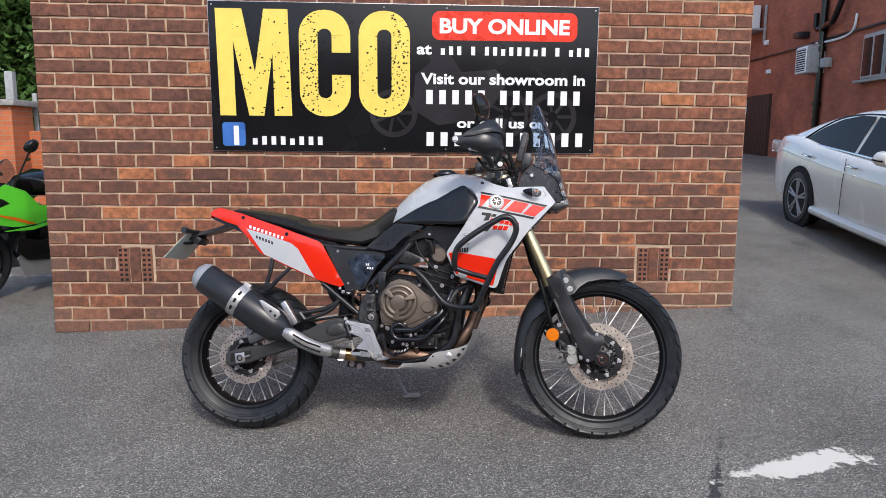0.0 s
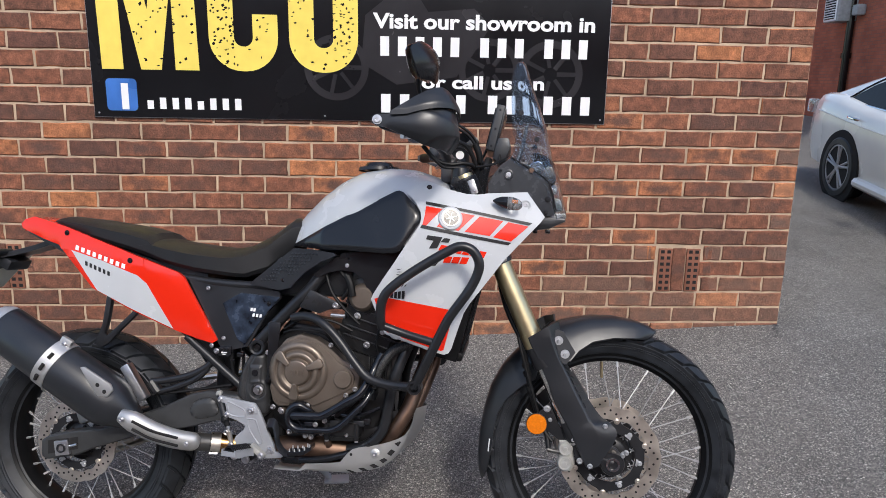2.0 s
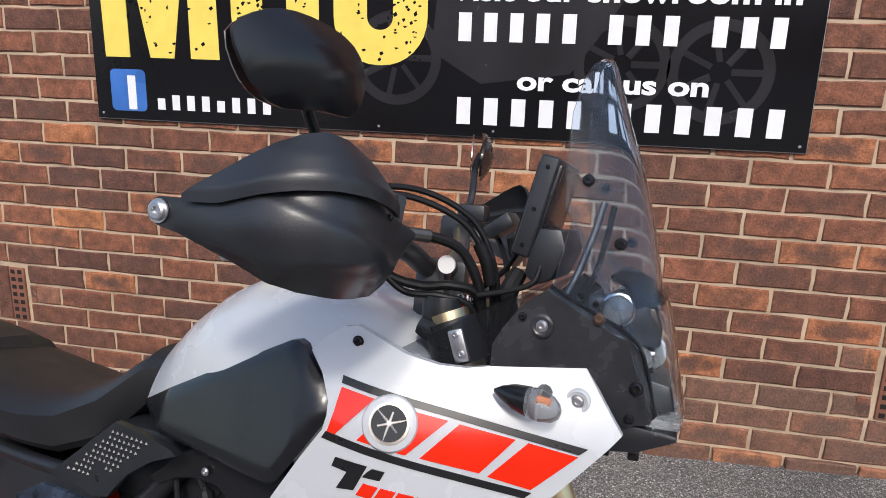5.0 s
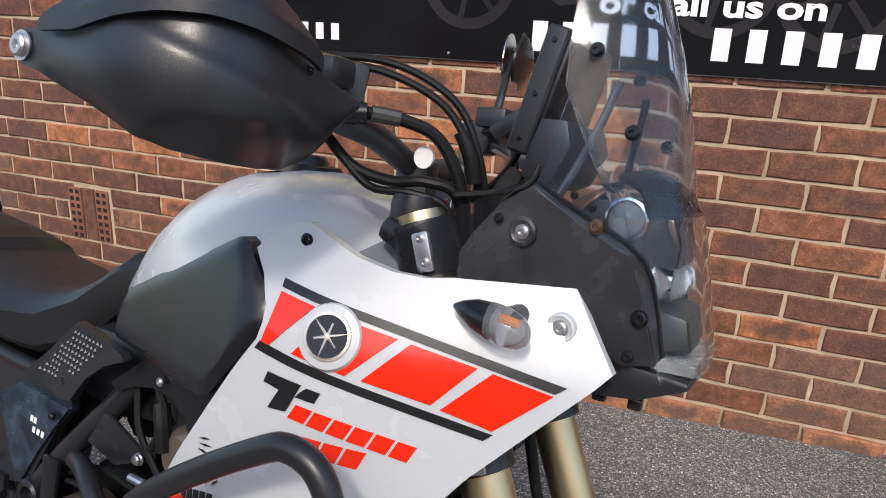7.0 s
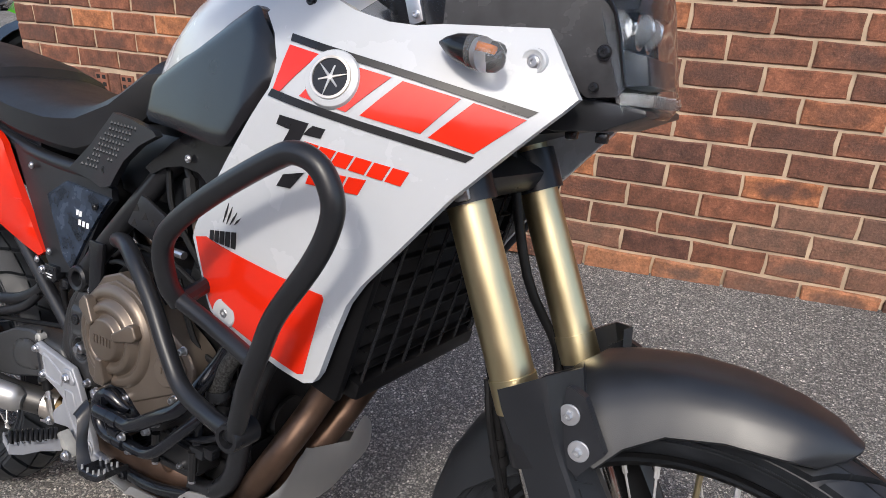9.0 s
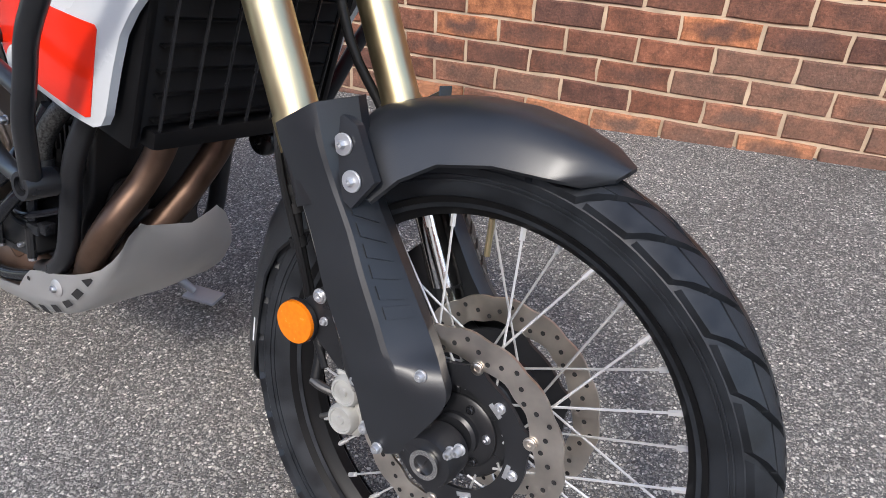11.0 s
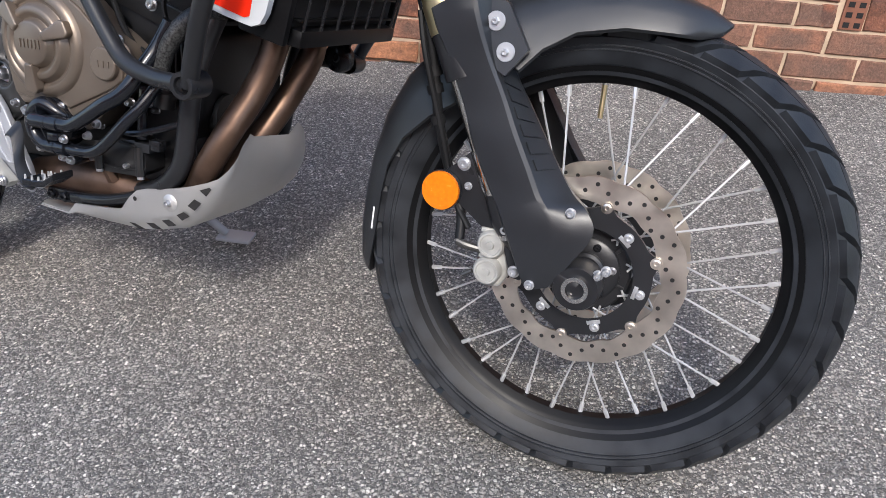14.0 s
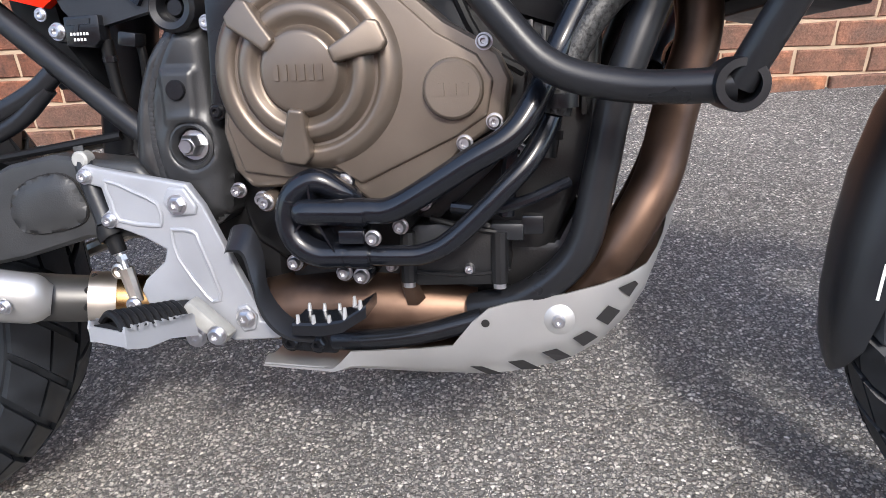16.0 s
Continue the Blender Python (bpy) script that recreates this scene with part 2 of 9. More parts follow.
M_ASPHALT = asphalt_material()
M_BRICK1, M_BRICKN = brick_material("facing_brick", True), brick_material("facing_brick_joined", False)
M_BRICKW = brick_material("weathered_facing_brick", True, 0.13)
M_MORTAR = mat("mortar", (0.47, 0.355, 0.25), 0.9, vary=0.25, scale=9, bump=0.6, bscale=300)
M_VENT = mat("vent_clay", (0.21, 0.085, 0.052), 0.8, vary=0.25, bump=0.4)
M_DARK = mat("dark_void", (0.012, 0.011, 0.011), 0.9)
M_SIGN = mat("sign_black", (0.009, 0.009, 0.0105), 0.24, vary=0.15, scale=3, spec=0.32)
M_SIGNGREY = mat("sign_grey_print", (0.026, 0.025, 0.028), 0.25, vary=0.2, scale=3)
M_YELLOW = mat("sign_yellow", (0.85, 0.66, 0.13), 0.35, vary=0.06)
M_WHITEP = mat("sign_white", (0.82, 0.82, 0.82), 0.35, vary=0.03)
M_REDP = mat("sign_red", (0.75, 0.045, 0.022), 0.3, vary=0.05)
M_BLUEP = mat("sign_blue", (0.05, 0.16, 0.48), 0.3, vary=0.25, scale=6)
M_ALU = mat("aluminium", (0.55, 0.55, 0.56), 0.38, 1.0, vary=0.1, bump=0.08)
M_ALUP = mat("silver_painted_alloy", (0.34, 0.35, 0.375), 0.45, 0.3, vary=0.08, bump=0.1)
M_BRUSH = mat("satin_alloy_plate", (0.50, 0.495, 0.485), 0.47, 0.8, vary=0.1, scale=7, bump=0.1)
M_CHROME = mat("polished_steel", (0.68, 0.67, 0.65), 0.16, 1.0, vary=0.06)
M_STEEL = mat("ground_steel", (0.68, 0.625, 0.555), 0.37, 1.0, vary=0.16, scale=30, bump=0.1)
M_ZINC = mat("zinc_bolt", (0.58, 0.58, 0.60), 0.36, 1.0, vary=0.1)
M_BLACKPL = mat("matt_black_plastic", (0.0150, 0.0165, 0.0195), 0.34, vary=0.15, bump=0.25, bscale=900, spec=0.62)
M_BLACKSAT = mat("satin_black_plastic", (0.0095, 0.010, 0.0118), 0.24, vary=0.12, bump=0.06, bscale=600, spec=0.5)
M_BLACKPAINT = mat("black_powder_coat", (0.0135, 0.014, 0.016), 0.33, vary=0.15, bump=0.2, bscale=700, spec=0.5)
M_CASTBLACK = mat("satin_black_casting", (0.032, 0.0325, 0.034), 0.36, 0.15, vary=0.2, scale=30, bump=0.25, bscale=600, spec=0.6)
M_SWING = mat("dark_grey_casting", (0.045, 0.046, 0.047), 0.42, 0.25, vary=0.15, scale=30, bump=0.4, bscale=700)
M_BLACKGLOSS = mat("gloss_black", (0.005, 0.005, 0.0058), 0.14, vary=0.1)
M_RIM = mat("black_anodised_rim", (0.005, 0.005, 0.0056), 0.42, vary=0.12, spec=0.22)
M_SCREEN = mat("bluish_clear_polycarbonate", (0.66, 0.75, 0.86), 0.04, vary=0.10, trans=0.992, ior=1.18)
M_DARKSMOKE = mat("dark_smoked_plastic", (0.024, 0.0255, 0.029), 0.26, vary=0.5, scale=18, spec=0.5)
M_BARGREY = mat("grey_anodised_bar", (0.10, 0.10, 0.105), 0.38, 0.6, vary=0.1)
M_ENGINE = mat("dark_engine_casting", (0.0085, 0.0085, 0.0092), 0.36, 0.0, vary=0.3, scale=20, bump=0.35, bscale=500, spec=0.6)
M_BRONZE = mat("bronze_engine_cover", (0.172, 0.140, 0.113), 0.37, 0.6, vary=0.1, bump=0.12, bscale=700)
M_COPPER = mat("heat_tinted_steel", (0.145, 0.092, 0.066), 0.44, 0.9, vary=0.45, scale=14, bump=0.08)
M_GOLD = mat("gold_anodised", (0.60, 0.51, 0.31), 0.37, 1.0, vary=0.06, bump=0.04)
M_WHITE = mat("white_gloss_paint", (0.475, 0.49, 0.505), 0.24, vary=0.02, coat=0.3)
M_RED = mat("red_gloss_paint", (0.72, 0.022, 0.006), 0.2, vary=0.03, coat=0.35)
M_SEAT = mat("seat_vinyl", (0.013, 0.0135, 0.015), 0.44, vary=0.12, bump=0.4, bscale=1100, spec=0.45)
M_TYRE = mat("tyre_rubber", (0.0138, 0.0158, 0.0192), 0.47, vary=0.55, scale=22, bump=0.3, bscale=400, wear=0.06, spec=0.45)
M_HOSE = mat("blue_black_hose", (0.007, 0.008, 0.011), 0.2, vary=0.12, spec=0.6)
M_SPOKE = mat("stainless_spoke", (0.60, 0.60, 0.60), 0.36, 0.55, vary=0.05)
M_RUBBER = mat("black_rubber", (0.006, 0.006, 0.0065), 0.5, vary=0.2, spec=0.3)
M_WASHER = mat("bright_zinc_washer", (0.50, 0.51, 0.53), 0.42, 0.75, vary=0.08)
M_CALIPER = mat("cast_light_alloy", (0.36, 0.357, 0.335), 0.5, 0.25, vary=0.18, scale=40, bump=0.3)
M_ORANGE = mat("orange_reflector", (0.66, 0.165, 0.006), 0.22, vary=0.12, scale=160, bump=0.5, bscale=500)
M_CLEAR = mat("clear_polycarbonate", (0.88, 0.92, 0.96), 0.03, vary=0.02, trans=1.0, ior=1.22)
M_SMOKE = mat("smoked_polycarbonate", (0.40, 0.42, 0.46), 0.05, vary=0.1, trans=0.99, ior=1.1)
M_LENS = mat("clear_lens", (0.95, 0.95, 0.95), 0.03, vary=0.02, trans=0.92, ior=1.35)
M_REDLENS = mat("red_lens", (0.30, 0.006, 0.006), 0.12, vary=0.1, coat=0.5)
M_BLUEPRINT = mat("blue_black_print", (0.020, 0.029, 0.046), 0.24, vary=0.95, scale=32)
M_PLATE = mat("plate_back", (0.60, 0.64, 0.56), 0.35, vary=0.1)
M_GREYPL = mat("grey_casting", (0.27, 0.28, 0.27), 0.45, 0.4, vary=0.15, bump=0.25)
M_WHITEDECAL = mat("white_decal", (0.8, 0.8, 0.8), 0.4, vary=0.03)
M_BLACKDECAL = mat("black_decal", (0.012, 0.012, 0.013), 0.3, vary=0.05)
M_GREEN = mat("green_gloss_paint", (0.10, 0.60, 0.035), 0.2, vary=0.04, coat=0.5)
M_CARPAINT = mat("silver_car_paint", (0.74, 0.745, 0.72), 0.24, 0.0, vary=0.05, scale=2, coat=1.0)
M_CARGLASS = mat("car_glass", (0.02, 0.022, 0.022), 0.05, vary=0.05, spec=0.18)
M_FARBRICK = far_brick_material("red_building_brick", (0.44, 0.122, 0.062), (0.34, 0.092, 0.050), (0.25, 0.105, 0.075))
M_PIERBRICK = far_brick_material("orange_pier_brick", (0.55, 0.15, 0.05), (0.44, 0.12, 0.045), (0.32, 0.22, 0.16))
M_STONE = mat("coping_stone", (0.30, 0.29, 0.27), 0.85, vary=0.25, bump=0.5)
M_WOOD = mat("dark_stained_gate", (0.055, 0.025, 0.018), 0.7, vary=0.35, bump=0.4)
M_GREYPAINT = mat("grey_metal_paint", (0.33, 0.34, 0.34), 0.45, vary=0.15)
M_LEAF = mat("leaf", (0.055, 0.115, 0.022), 0.55, vary=0.6, scale=3, spec=0.4)
M_LEAF2 = mat("leaf_light", (0.14, 0.24, 0.035), 0.55, vary=0.5, scale=4, spec=0.4)
M_BARK = mat("bark", (0.07, 0.052, 0.038), 0.9, vary=0.4, bump=0.8, bscale=60)
M_PIPE = mat("dark_steel_pipe", (0.09, 0.088, 0.085), 0.42, 0.7, vary=0.2)
M_BRASS = mat("straw_tinted_steel", (0.42, 0.26, 0.11), 0.3, 1.0, vary=0.3)
M_PAINTWORN = worn_material("worn_white_paint", (0.60, 0.58, 0.53), 0.45)
M_TAR = worn_material("tar_seam_film", (0.045, 0.045, 0.046), 0.4, 40.0, 0.6)


# ---------------------------------------------------------------- shapes
def mesh_of(bm, name, smooth=35.0):
    bmesh.ops.recalc_face_normals(bm, faces=bm.faces)
    me = bpy.data.meshes.new(name)
    bm.to_mesh(me)
    bm.free()
    if smooth:
        me.polygons.foreach_set("use_smooth", [True] * len(me.polygons))
        me.set_sharp_from_angle(angle=radians(smooth))
    else:
        me.polygons.foreach_set("use_smooth", [False] * len(me.polygons))
    return me


def part(name, bm, material, parent, label="", smooth=35.0):
    me = bm if isinstance(bm, bpy.types.Mesh) else mesh_of(bm, name, smooth)
    if not me.materials:
        me.materials.append(material)
    ob = new(name, me)
    ob.parent = parent
    if label:
        tagged(ob, label)
    return ob


def pieces(name, bm, material, parent, label="", smooth=0):
    """Each separate piece of a mesh as a part of its own."""
    bm.verts.index_update()
    seen, fresh = set(), []
    for v in bm.verts:
        if v.index in seen:
            continue
        stack, island = [v], set()
        while stack:
            q = stack.pop()
            if q.index in seen:
                continue
            seen.add(q.index)
            island.add(q)
            stack += [e.other_vert(q) for e in q.link_edges]
        own, at = bmesh.new(), {}
        for q in island:
            at[q.index] = own.verts.new(q.co)
        for f in {f for q in island for f in q.link_faces}:
            own.faces.new([at[q.index] for q in f.verts])
        fresh.append(part(name, own, material, parent, label, smooth))
    bm.free()
    return fresh


def thing(name, m, label, category, group="", kind=""):
    ob = new(name)
    ob.matrix_world = m
    ob.empty_display_size = 0.1
    return tagged(ob, label, category, group, kind)


def solid(name, bm, material, label, category, kind="", smooth=35.0, group=""):
    me = mesh_of(bm, name, smooth)
    me.materials.append(material)
    return tagged(new(name, me), label, category, group, kind)


def spline(pts, n=6, closed=False):
    """Catmull-Rom through the points."""
    p = [Vector(q) for q in pts]
    if len(p) < 3:
        return p
    out, k = [], len(p)
    for i in range(k if closed else k - 1):
        if closed:
            a, b, c, d = p[i - 1], p[i], p[(i + 1) % k], p[(i + 2) % k]
        else:
            b, c = p[i], p[i + 1]
            a, d = (p[i - 1] if i else b * 2 - c), (p[i + 2] if i + 2 < k else c * 2 - b)
        for j in range(n):
            t = j / n
            out.append(0.5 * (2 * b + (c - a) * t + (2 * a - 5 * b + 4 * c - d) * t * t + (3 * b - a - 3 * c + d) * t ** 3))
    if not closed:
        out.append(p[-1])
    return out


def tube(pts, r, segs=12, n=6, bm=None, caps=True, flat=1.0):
    """A pipe along a smooth path; r: one radius, or one for each given point."""
    bm = bm or bmesh.new()
    path = spline(pts, n)
    k = len(path)
    rs = [r] * k if not isinstance(r, (list, tuple)) else [float(np.interp(i * (len(r) - 1) / (k - 1), range(len(r)), r)) for i in range(k)]
    side, rings = None, []
    for i, p in enumerate(path):
        t = (path[min(i + 1, k - 1)] - path[max(i - 1, 0)]).normalized()
        if side is None:
            side = t.cross(Vector((0.13, 1, 0.07)))
            if side.length < 0.1:
                side = t.cross(Vector((1, 0, 0)))
        side = (side - t * side.dot(t)).normalized()
        up = t.cross(side)
        rings.append([bm.verts.new(p + (side * math.cos(a) + up * math.sin(a) * flat) * rs[i]) for a in (2 * math.pi * j / segs for j in range(segs))])
    for a, b in zip(rings, rings[1:]):
        for j in range(segs):
            bm.faces.new((a[j], a[(j + 1) % segs], b[(j + 1) % segs], b[j]))
    if caps:
        bm.faces.new(rings[0][::-1])
        bm.faces.new(rings[-1])
    return bm


def lathe(profile, centre, segs=40, bm=None, wave=None, axis="Y"):
    """Turns a closed or open profile of (radius, along) round an axis through centre."""
    bm = bm or bmesh.new()
    c, rings = Vector(centre), []
    for j in range(segs):
        a = 2 * math.pi * j / segs
        ring = []
        for r, y in profile:
            rr = r + (wave(a, r) if wave else 0.0)
            u, v = rr * math.cos(a), rr * math.sin(a)
            ring.append(bm.verts.new(c + Vector((u, y, v) if axis == "Y" else ((u, v, y) if axis == "Z" else (y, u, v)))))
        rings.append(ring)
    for j in range(segs):
        a, b = rings[j], rings[(j + 1) % segs]
        for i in range(len(profile) - 1):
            bm.faces.new((a[i], a[i + 1], b[i + 1], b[i]))
    bmesh.ops.remove_doubles(bm, verts=bm.verts, dist=1e-6)
    return bm


def prism(outline, y0, y1, bevel=0.003, bm=None, segs=2):
    """A plate: an outline in (x, z), thick from y0 to y1, with rounded edges."""
    own = bmesh.new()
    f = own.faces.new([own.verts.new((x, y0, z)) for x, z in outline])
    ext = bmesh.ops.extrude_face_region(own, geom=[f])
    bmesh.ops.translate(own, verts=[v for v in ext["geom"] if isinstance(v, bmesh.types.BMVert)], vec=(0, y1 - y0, 0))
    if bevel:
        bmesh.ops.recalc_face_normals(own, faces=own.faces)
        sharp = [e for e in own.edges if len(e.link_faces) == 2 and e.calc_face_angle(0) > 0.6]
        bmesh.ops.bevel(own, geom=sharp, offset=bevel, segments=segs, affect="EDGES", profile=0.6, clamp_overlap=True)
    bmesh.ops.triangulate(own, faces=[f for f in own.faces if len(f.verts) > 4])
    if bm is None:
        return own
    join(bm, own)
    return bm


def join(bm, other, m=None):
    if m is not None:
        bmesh.ops.transform(other, matrix=m, verts=other.verts)
    me = bpy.data.meshes.new("tmp")
    other.to_mesh(me)
    other.free()
    bm.from_mesh(me)
    bpy.data.meshes.remove(me)
    return bm


def box(centre, size, bevel=0.003, m=None, bm=None, segs=2):
    own = bmesh.new()
    bmesh.ops.create_cube(own, size=1.0)
    bmesh.ops.scale(own, vec=size, verts=own.verts)
    if bevel:
        bmesh.ops.bevel(own, geom=own.edges[:], offset=bevel, segments=segs, affect="EDGES", profile=0.6, clamp_overlap=True)
    if m is not None:
        bmesh.ops.transform(own, matrix=m, verts=own.verts)
    bmesh.ops.translate(own, vec=centre, verts=own.verts)
    if bm is None:
        return own
    return join(bm, own)


def panel(outline, yf, thick=0.003, step=0.02, round_n=0, bm=None, inward=1.0, edge=0.0):
    """A shell over an outline in (x, z) that follows the depth yf(x, z); thick goes inwards."""
    own = bmesh.new()
    pts = outline if not round_n else [(q.x, q.z) for q in spline([(x, 0, z) for x, z in outline], round_n, True)]
    own.faces.new([own.verts.new((x, 0, z)) for x, z in pts])
    xs, zs = [p[0] for p in pts], [p[1] for p in pts]
    for axis, lo, hi in (((1, 0, 0), min(xs), max(xs)), ((0, 0, 1), min(zs), max(zs))):
        k = int((hi - lo) / step)
        for i in range(1, k + 1):
            c = lo + (hi - lo) * i / (k + 1)
            bmesh.ops.bisect_plane(own, geom=own.verts[:] + own.edges[:] + own.faces[:], plane_co=(c, 0, 0) if axis[0] else (0, 0, c), plane_no=axis, dist=1e-6)
    bmesh.ops.triangulate(own, faces=[f for f in own.faces if len(f.verts) > 4])
    rim = {v for e in own.edges if len(e.link_faces) == 1 for v in e.verts}
    for v in own.verts:
        v.co.y = yf(v.co.x, v.co.z) + (edge if v in rim else 0.0)
    if thick:
        faces = own.faces[:]
        ext = bmesh.ops.extrude_face_region(own, geom=faces)
        bmesh.ops.translate(own, verts=[v for v in ext["geom"] if isinstance(v, bmesh.types.BMVert)], vec=(0, thick * inward, 0))
    if bm is None:
        return own
    return join(bm, own)


def loft(rings, cap=True, bm=None, closed=True):
    """A skin through rings of the same number of points."""
    bm = bm or bmesh.new()
    vs = [[bm.verts.new(p) for p in r] for r in rings]
    for a, b in zip(vs, vs[1:]):
        k = len(a)
        for j in range(k if closed else k - 1):
            bm.faces.new((a[j], a[(j + 1) % k], b[(j + 1) % k], b[j]))
    if cap and closed:
        bm.faces.new(vs[0][::-1])
        bm.faces.new(vs[-1])
    return bm


def seg_dist(x, z, line, closed=False):
    """Distance from (x, z) to a polyline."""
    best = 9.0
    for (ax, az), (bx, bz) in zip(line, line[1:] + (line[:1] if closed else [])):
        dx, dz = bx - ax, bz - az
        t = max(0.0, min(1.0, ((x - ax) * dx + (z - az) * dz) / (dx * dx + dz * dz)))
        best = min(best, math.hypot(x - ax - t * dx, z - az - t * dz))
    return best


def flip(bm):
    """The mirror image across the middle plane."""
    bmesh.ops.scale(bm, vec=(1, -1, 1), verts=bm.verts)
    bmesh.ops.reverse_faces(bm, faces=bm.faces)
    return bm


def bolt(c, r=0.008, h=0.006, out=-1, washer=True, hexa=False):
    """A bolt head whose axis runs across, on a washer."""
    bm = bmesh.new()
    r *= 0.76
    if washer:
        lathe([(0, 0), (r * 1.3, 0), (r * 1.3, out * 0.0015), (0, out * 0.0015)], c, 18, bm)
    lathe([(r, 0), (r, out * h * 0.75), (r * 0.78, out * h), (r * 0.42, out * h), (r * 0.36, out * h * 0.55), (0, out * h * 0.55)], c, 6 if hexa else 14, bm)
    return bm


_glyphs = {}


def lettering(words, height, width, depth, bold=0.0):
    """Words as a mesh, lower left corner at the origin, in the plane x, z, facing -y."""
    cu = bpy.data.curves.new("lettering", "FONT")
    cu.body, cu.size, cu.extrude, cu.offset, cu.resolution_u = words, 1.0, 0.0, bold, 3
    ob = bpy.data.objects.new("lettering", cu)
    scene.collection.objects.link(ob)
    me = bpy.data.meshes.new_from_object(ob.evaluated_get(bpy.context.evaluated_depsgraph_get()))
    bpy.data.objects.remove(ob)
    bpy.data.curves.remove(cu)
    bm = bmesh.new()
    bm.from_mesh(me)
    bpy.data.meshes.remove(me)
    xs, ys = [v.co.x for v in bm.verts], [v.co.y for v in bm.verts]
    for v in bm.verts:
        v.co = Vector(((v.co.x - min(xs)) * width / (max(xs) - min(xs)), 0, (v.co.y - min(ys)) * height / (max(ys) - min(ys))))
    ext = bmesh.ops.extrude_face_region(bm, geom=bm.faces[:])
    bmesh.ops.translate(bm, verts=[v for v in ext["geom"] if isinstance(v, bmesh.types.BMVert)], vec=(0, -depth, 0))
    return bm


def bars(counts, x0, x1, z0, z1, y, depth=0.002, gap=0.5, low=1.0):
    """Plain bars in place of writing: one for each sign of each word."""
    bm = bmesh.new()
    total = sum(counts) + 0.7 * (len(counts) - 1)
    w, x = (x1 - x0) / total, x0
    for i, c in enumerate(counts):
        for j in range(c):
            h = (z1 - z0) * (1.0 if (i * 5 + j * 3) % 4 or low >= 1 else low)
            box((x + w / 2, y, z0 + h / 2), (w * (1 - gap), depth, h), 0, None, bm)
            x += w
        x += 0.7 * w
    return bm


def plane_frame(origin, ux, uz):
    """A pose that lays x along ux and z along uz."""
    x = Vector(ux).normalized()
    z = (Vector(uz) - x * Vector(uz).dot(x)).normalized()
    y = z.cross(x)
    m = Matrix((x, y, z)).transposed().to_4x4()
    m.translation = Vector(origin)
    return m


def ground_z(x, y):
    """The yard rises gently towards the wall and to the east, and levels out further off."""
    xs = x if abs(x) < 2.6 else math.copysign(2.6 + 3.0 * math.tanh((abs(x) - 2.6) / 3.0), x)
    ys = -2.0 + 3.0 * math.tanh((y + 2.0) / 3.0) if y < -2.0 else min(y, 24.0)
    if ys < 4.55:
        yard = 0.102 + 0.0345 * xs - (4.55 - ys) * (0.0625 + 0.0045 * xs)
    else:
        yard = 0.102 + 0.0345 * xs + 0.034 * (ys - 4.55)
    # the alley on the east side climbs more steeply past the wall
    alley = 0.30 + (0.095 * (max(ys, 5.2) - 8.4) if ys < 9.5 else 0.1045 + 0.036 * (ys - 9.5)) - 0.06 * max(0.0, 5.2 - ys)
    w = min(1.0, max(0.0, (x - 2.4) / 1.4))
    w *= w * (3.0 - 2.0 * w)
    return yard + (alley - yard) * w


# ---------------------------------------------------------------- the yard
def build_ground():
    xs = sorted({*np.linspace(-9, 11, 61), *np.linspace(-60, 60, 25), -900.0, -300.0, 300.0, 900.0})
    ys = sorted({*np.linspace(-4, 16, 61), *np.linspace(-60, 60, 25), -900.0, -300.0, 300.0, 900.0})
    bm = bmesh.new()
    g = [[bm.verts.new((x, y, ground_z(x, y))) for x in xs] for y in ys]
    for a, b in zip(g, g[1:]):
        for i in range(len(xs) - 1):
            bm.faces.new((a[i], a[i + 1], b[i + 1], b[i]))
    solid("ground", bm, M_ASPHALT, "coarse grey worn asphalt yard with pale stone chips", "asphalt", "structure", 80)


def film_strip(name, line, material, label, category):
    """A thin worn film along a line of (x, y, half width, cover)."""
    bm = bmesh.new()
    lay = bm.verts.layers.float.new("cover")
    rows = []
    for (x, y, w, c), (x2, y2, _, _) in zip(line, line[1:] + [(2 * line[-1][0] - line[-2][0], 2 * line[-1][1] - line[-2][1], 0, 0)]):
        d = Vector((-(y2 - y), x2 - x)).normalized()
        row = []
        for k in (-1, -0.5, 0, 0.5, 1):
            px, py = x + d.x * w * k, y + d.y * w * k
            v = bm.verts.new((px, py, ground_z(px, py) + 0.003))
            v[lay] = c - 0.42 * max(0, abs(k) - 0.3)
            row.append(v)
        rows.append(row)
    for a, b in zip(rows, rows[1:]):
        for i in range(4):
            bm.faces.new((a[i], a[i + 1], b[i + 1], b[i]))
    return solid(name, bm, material, label, category, "structure", 80)


build_ground()
film_strip("road_marking", [(0.60, 2.33, 0.04, -0.25), (0.82, 2.375, 0.05, -0.03), (1.03, 2.375, 0.06, 0.0), (1.14, 2.44, 0.07, 0.05), (1.24, 2.445, 0.075, 0.12), (1.36, 2.46, 0.07, 0.3), (1.50, 2.50, 0.09, 0.24), (1.66, 2.55, 0.11, 0.16), (1.80, 2.52, 0.12, 0.0), (2.1, 2.54, 0.12, 0.0), (2.7, 2.62, 0.12, 0.0)],
           M_PAINTWORN, "worn white painted line on the asphalt", "road marking")
film_strip("tar_seam", [(2.09, 4.54, 0.035, 0.12), (1.99, 4.33, 0.03, 0.02), (1.63, 3.58, 0.025, -0.03), (1.33, 2.92, 0.025, 0.0), (1.14, 2.55, 0.03, 0.1), (1.05, 2.37, 0.04, 0.18), (0.95, 2.16, 0.04, 0.14)],
           M_TAR, "dark tar seam across the asphalt", "tar seam")
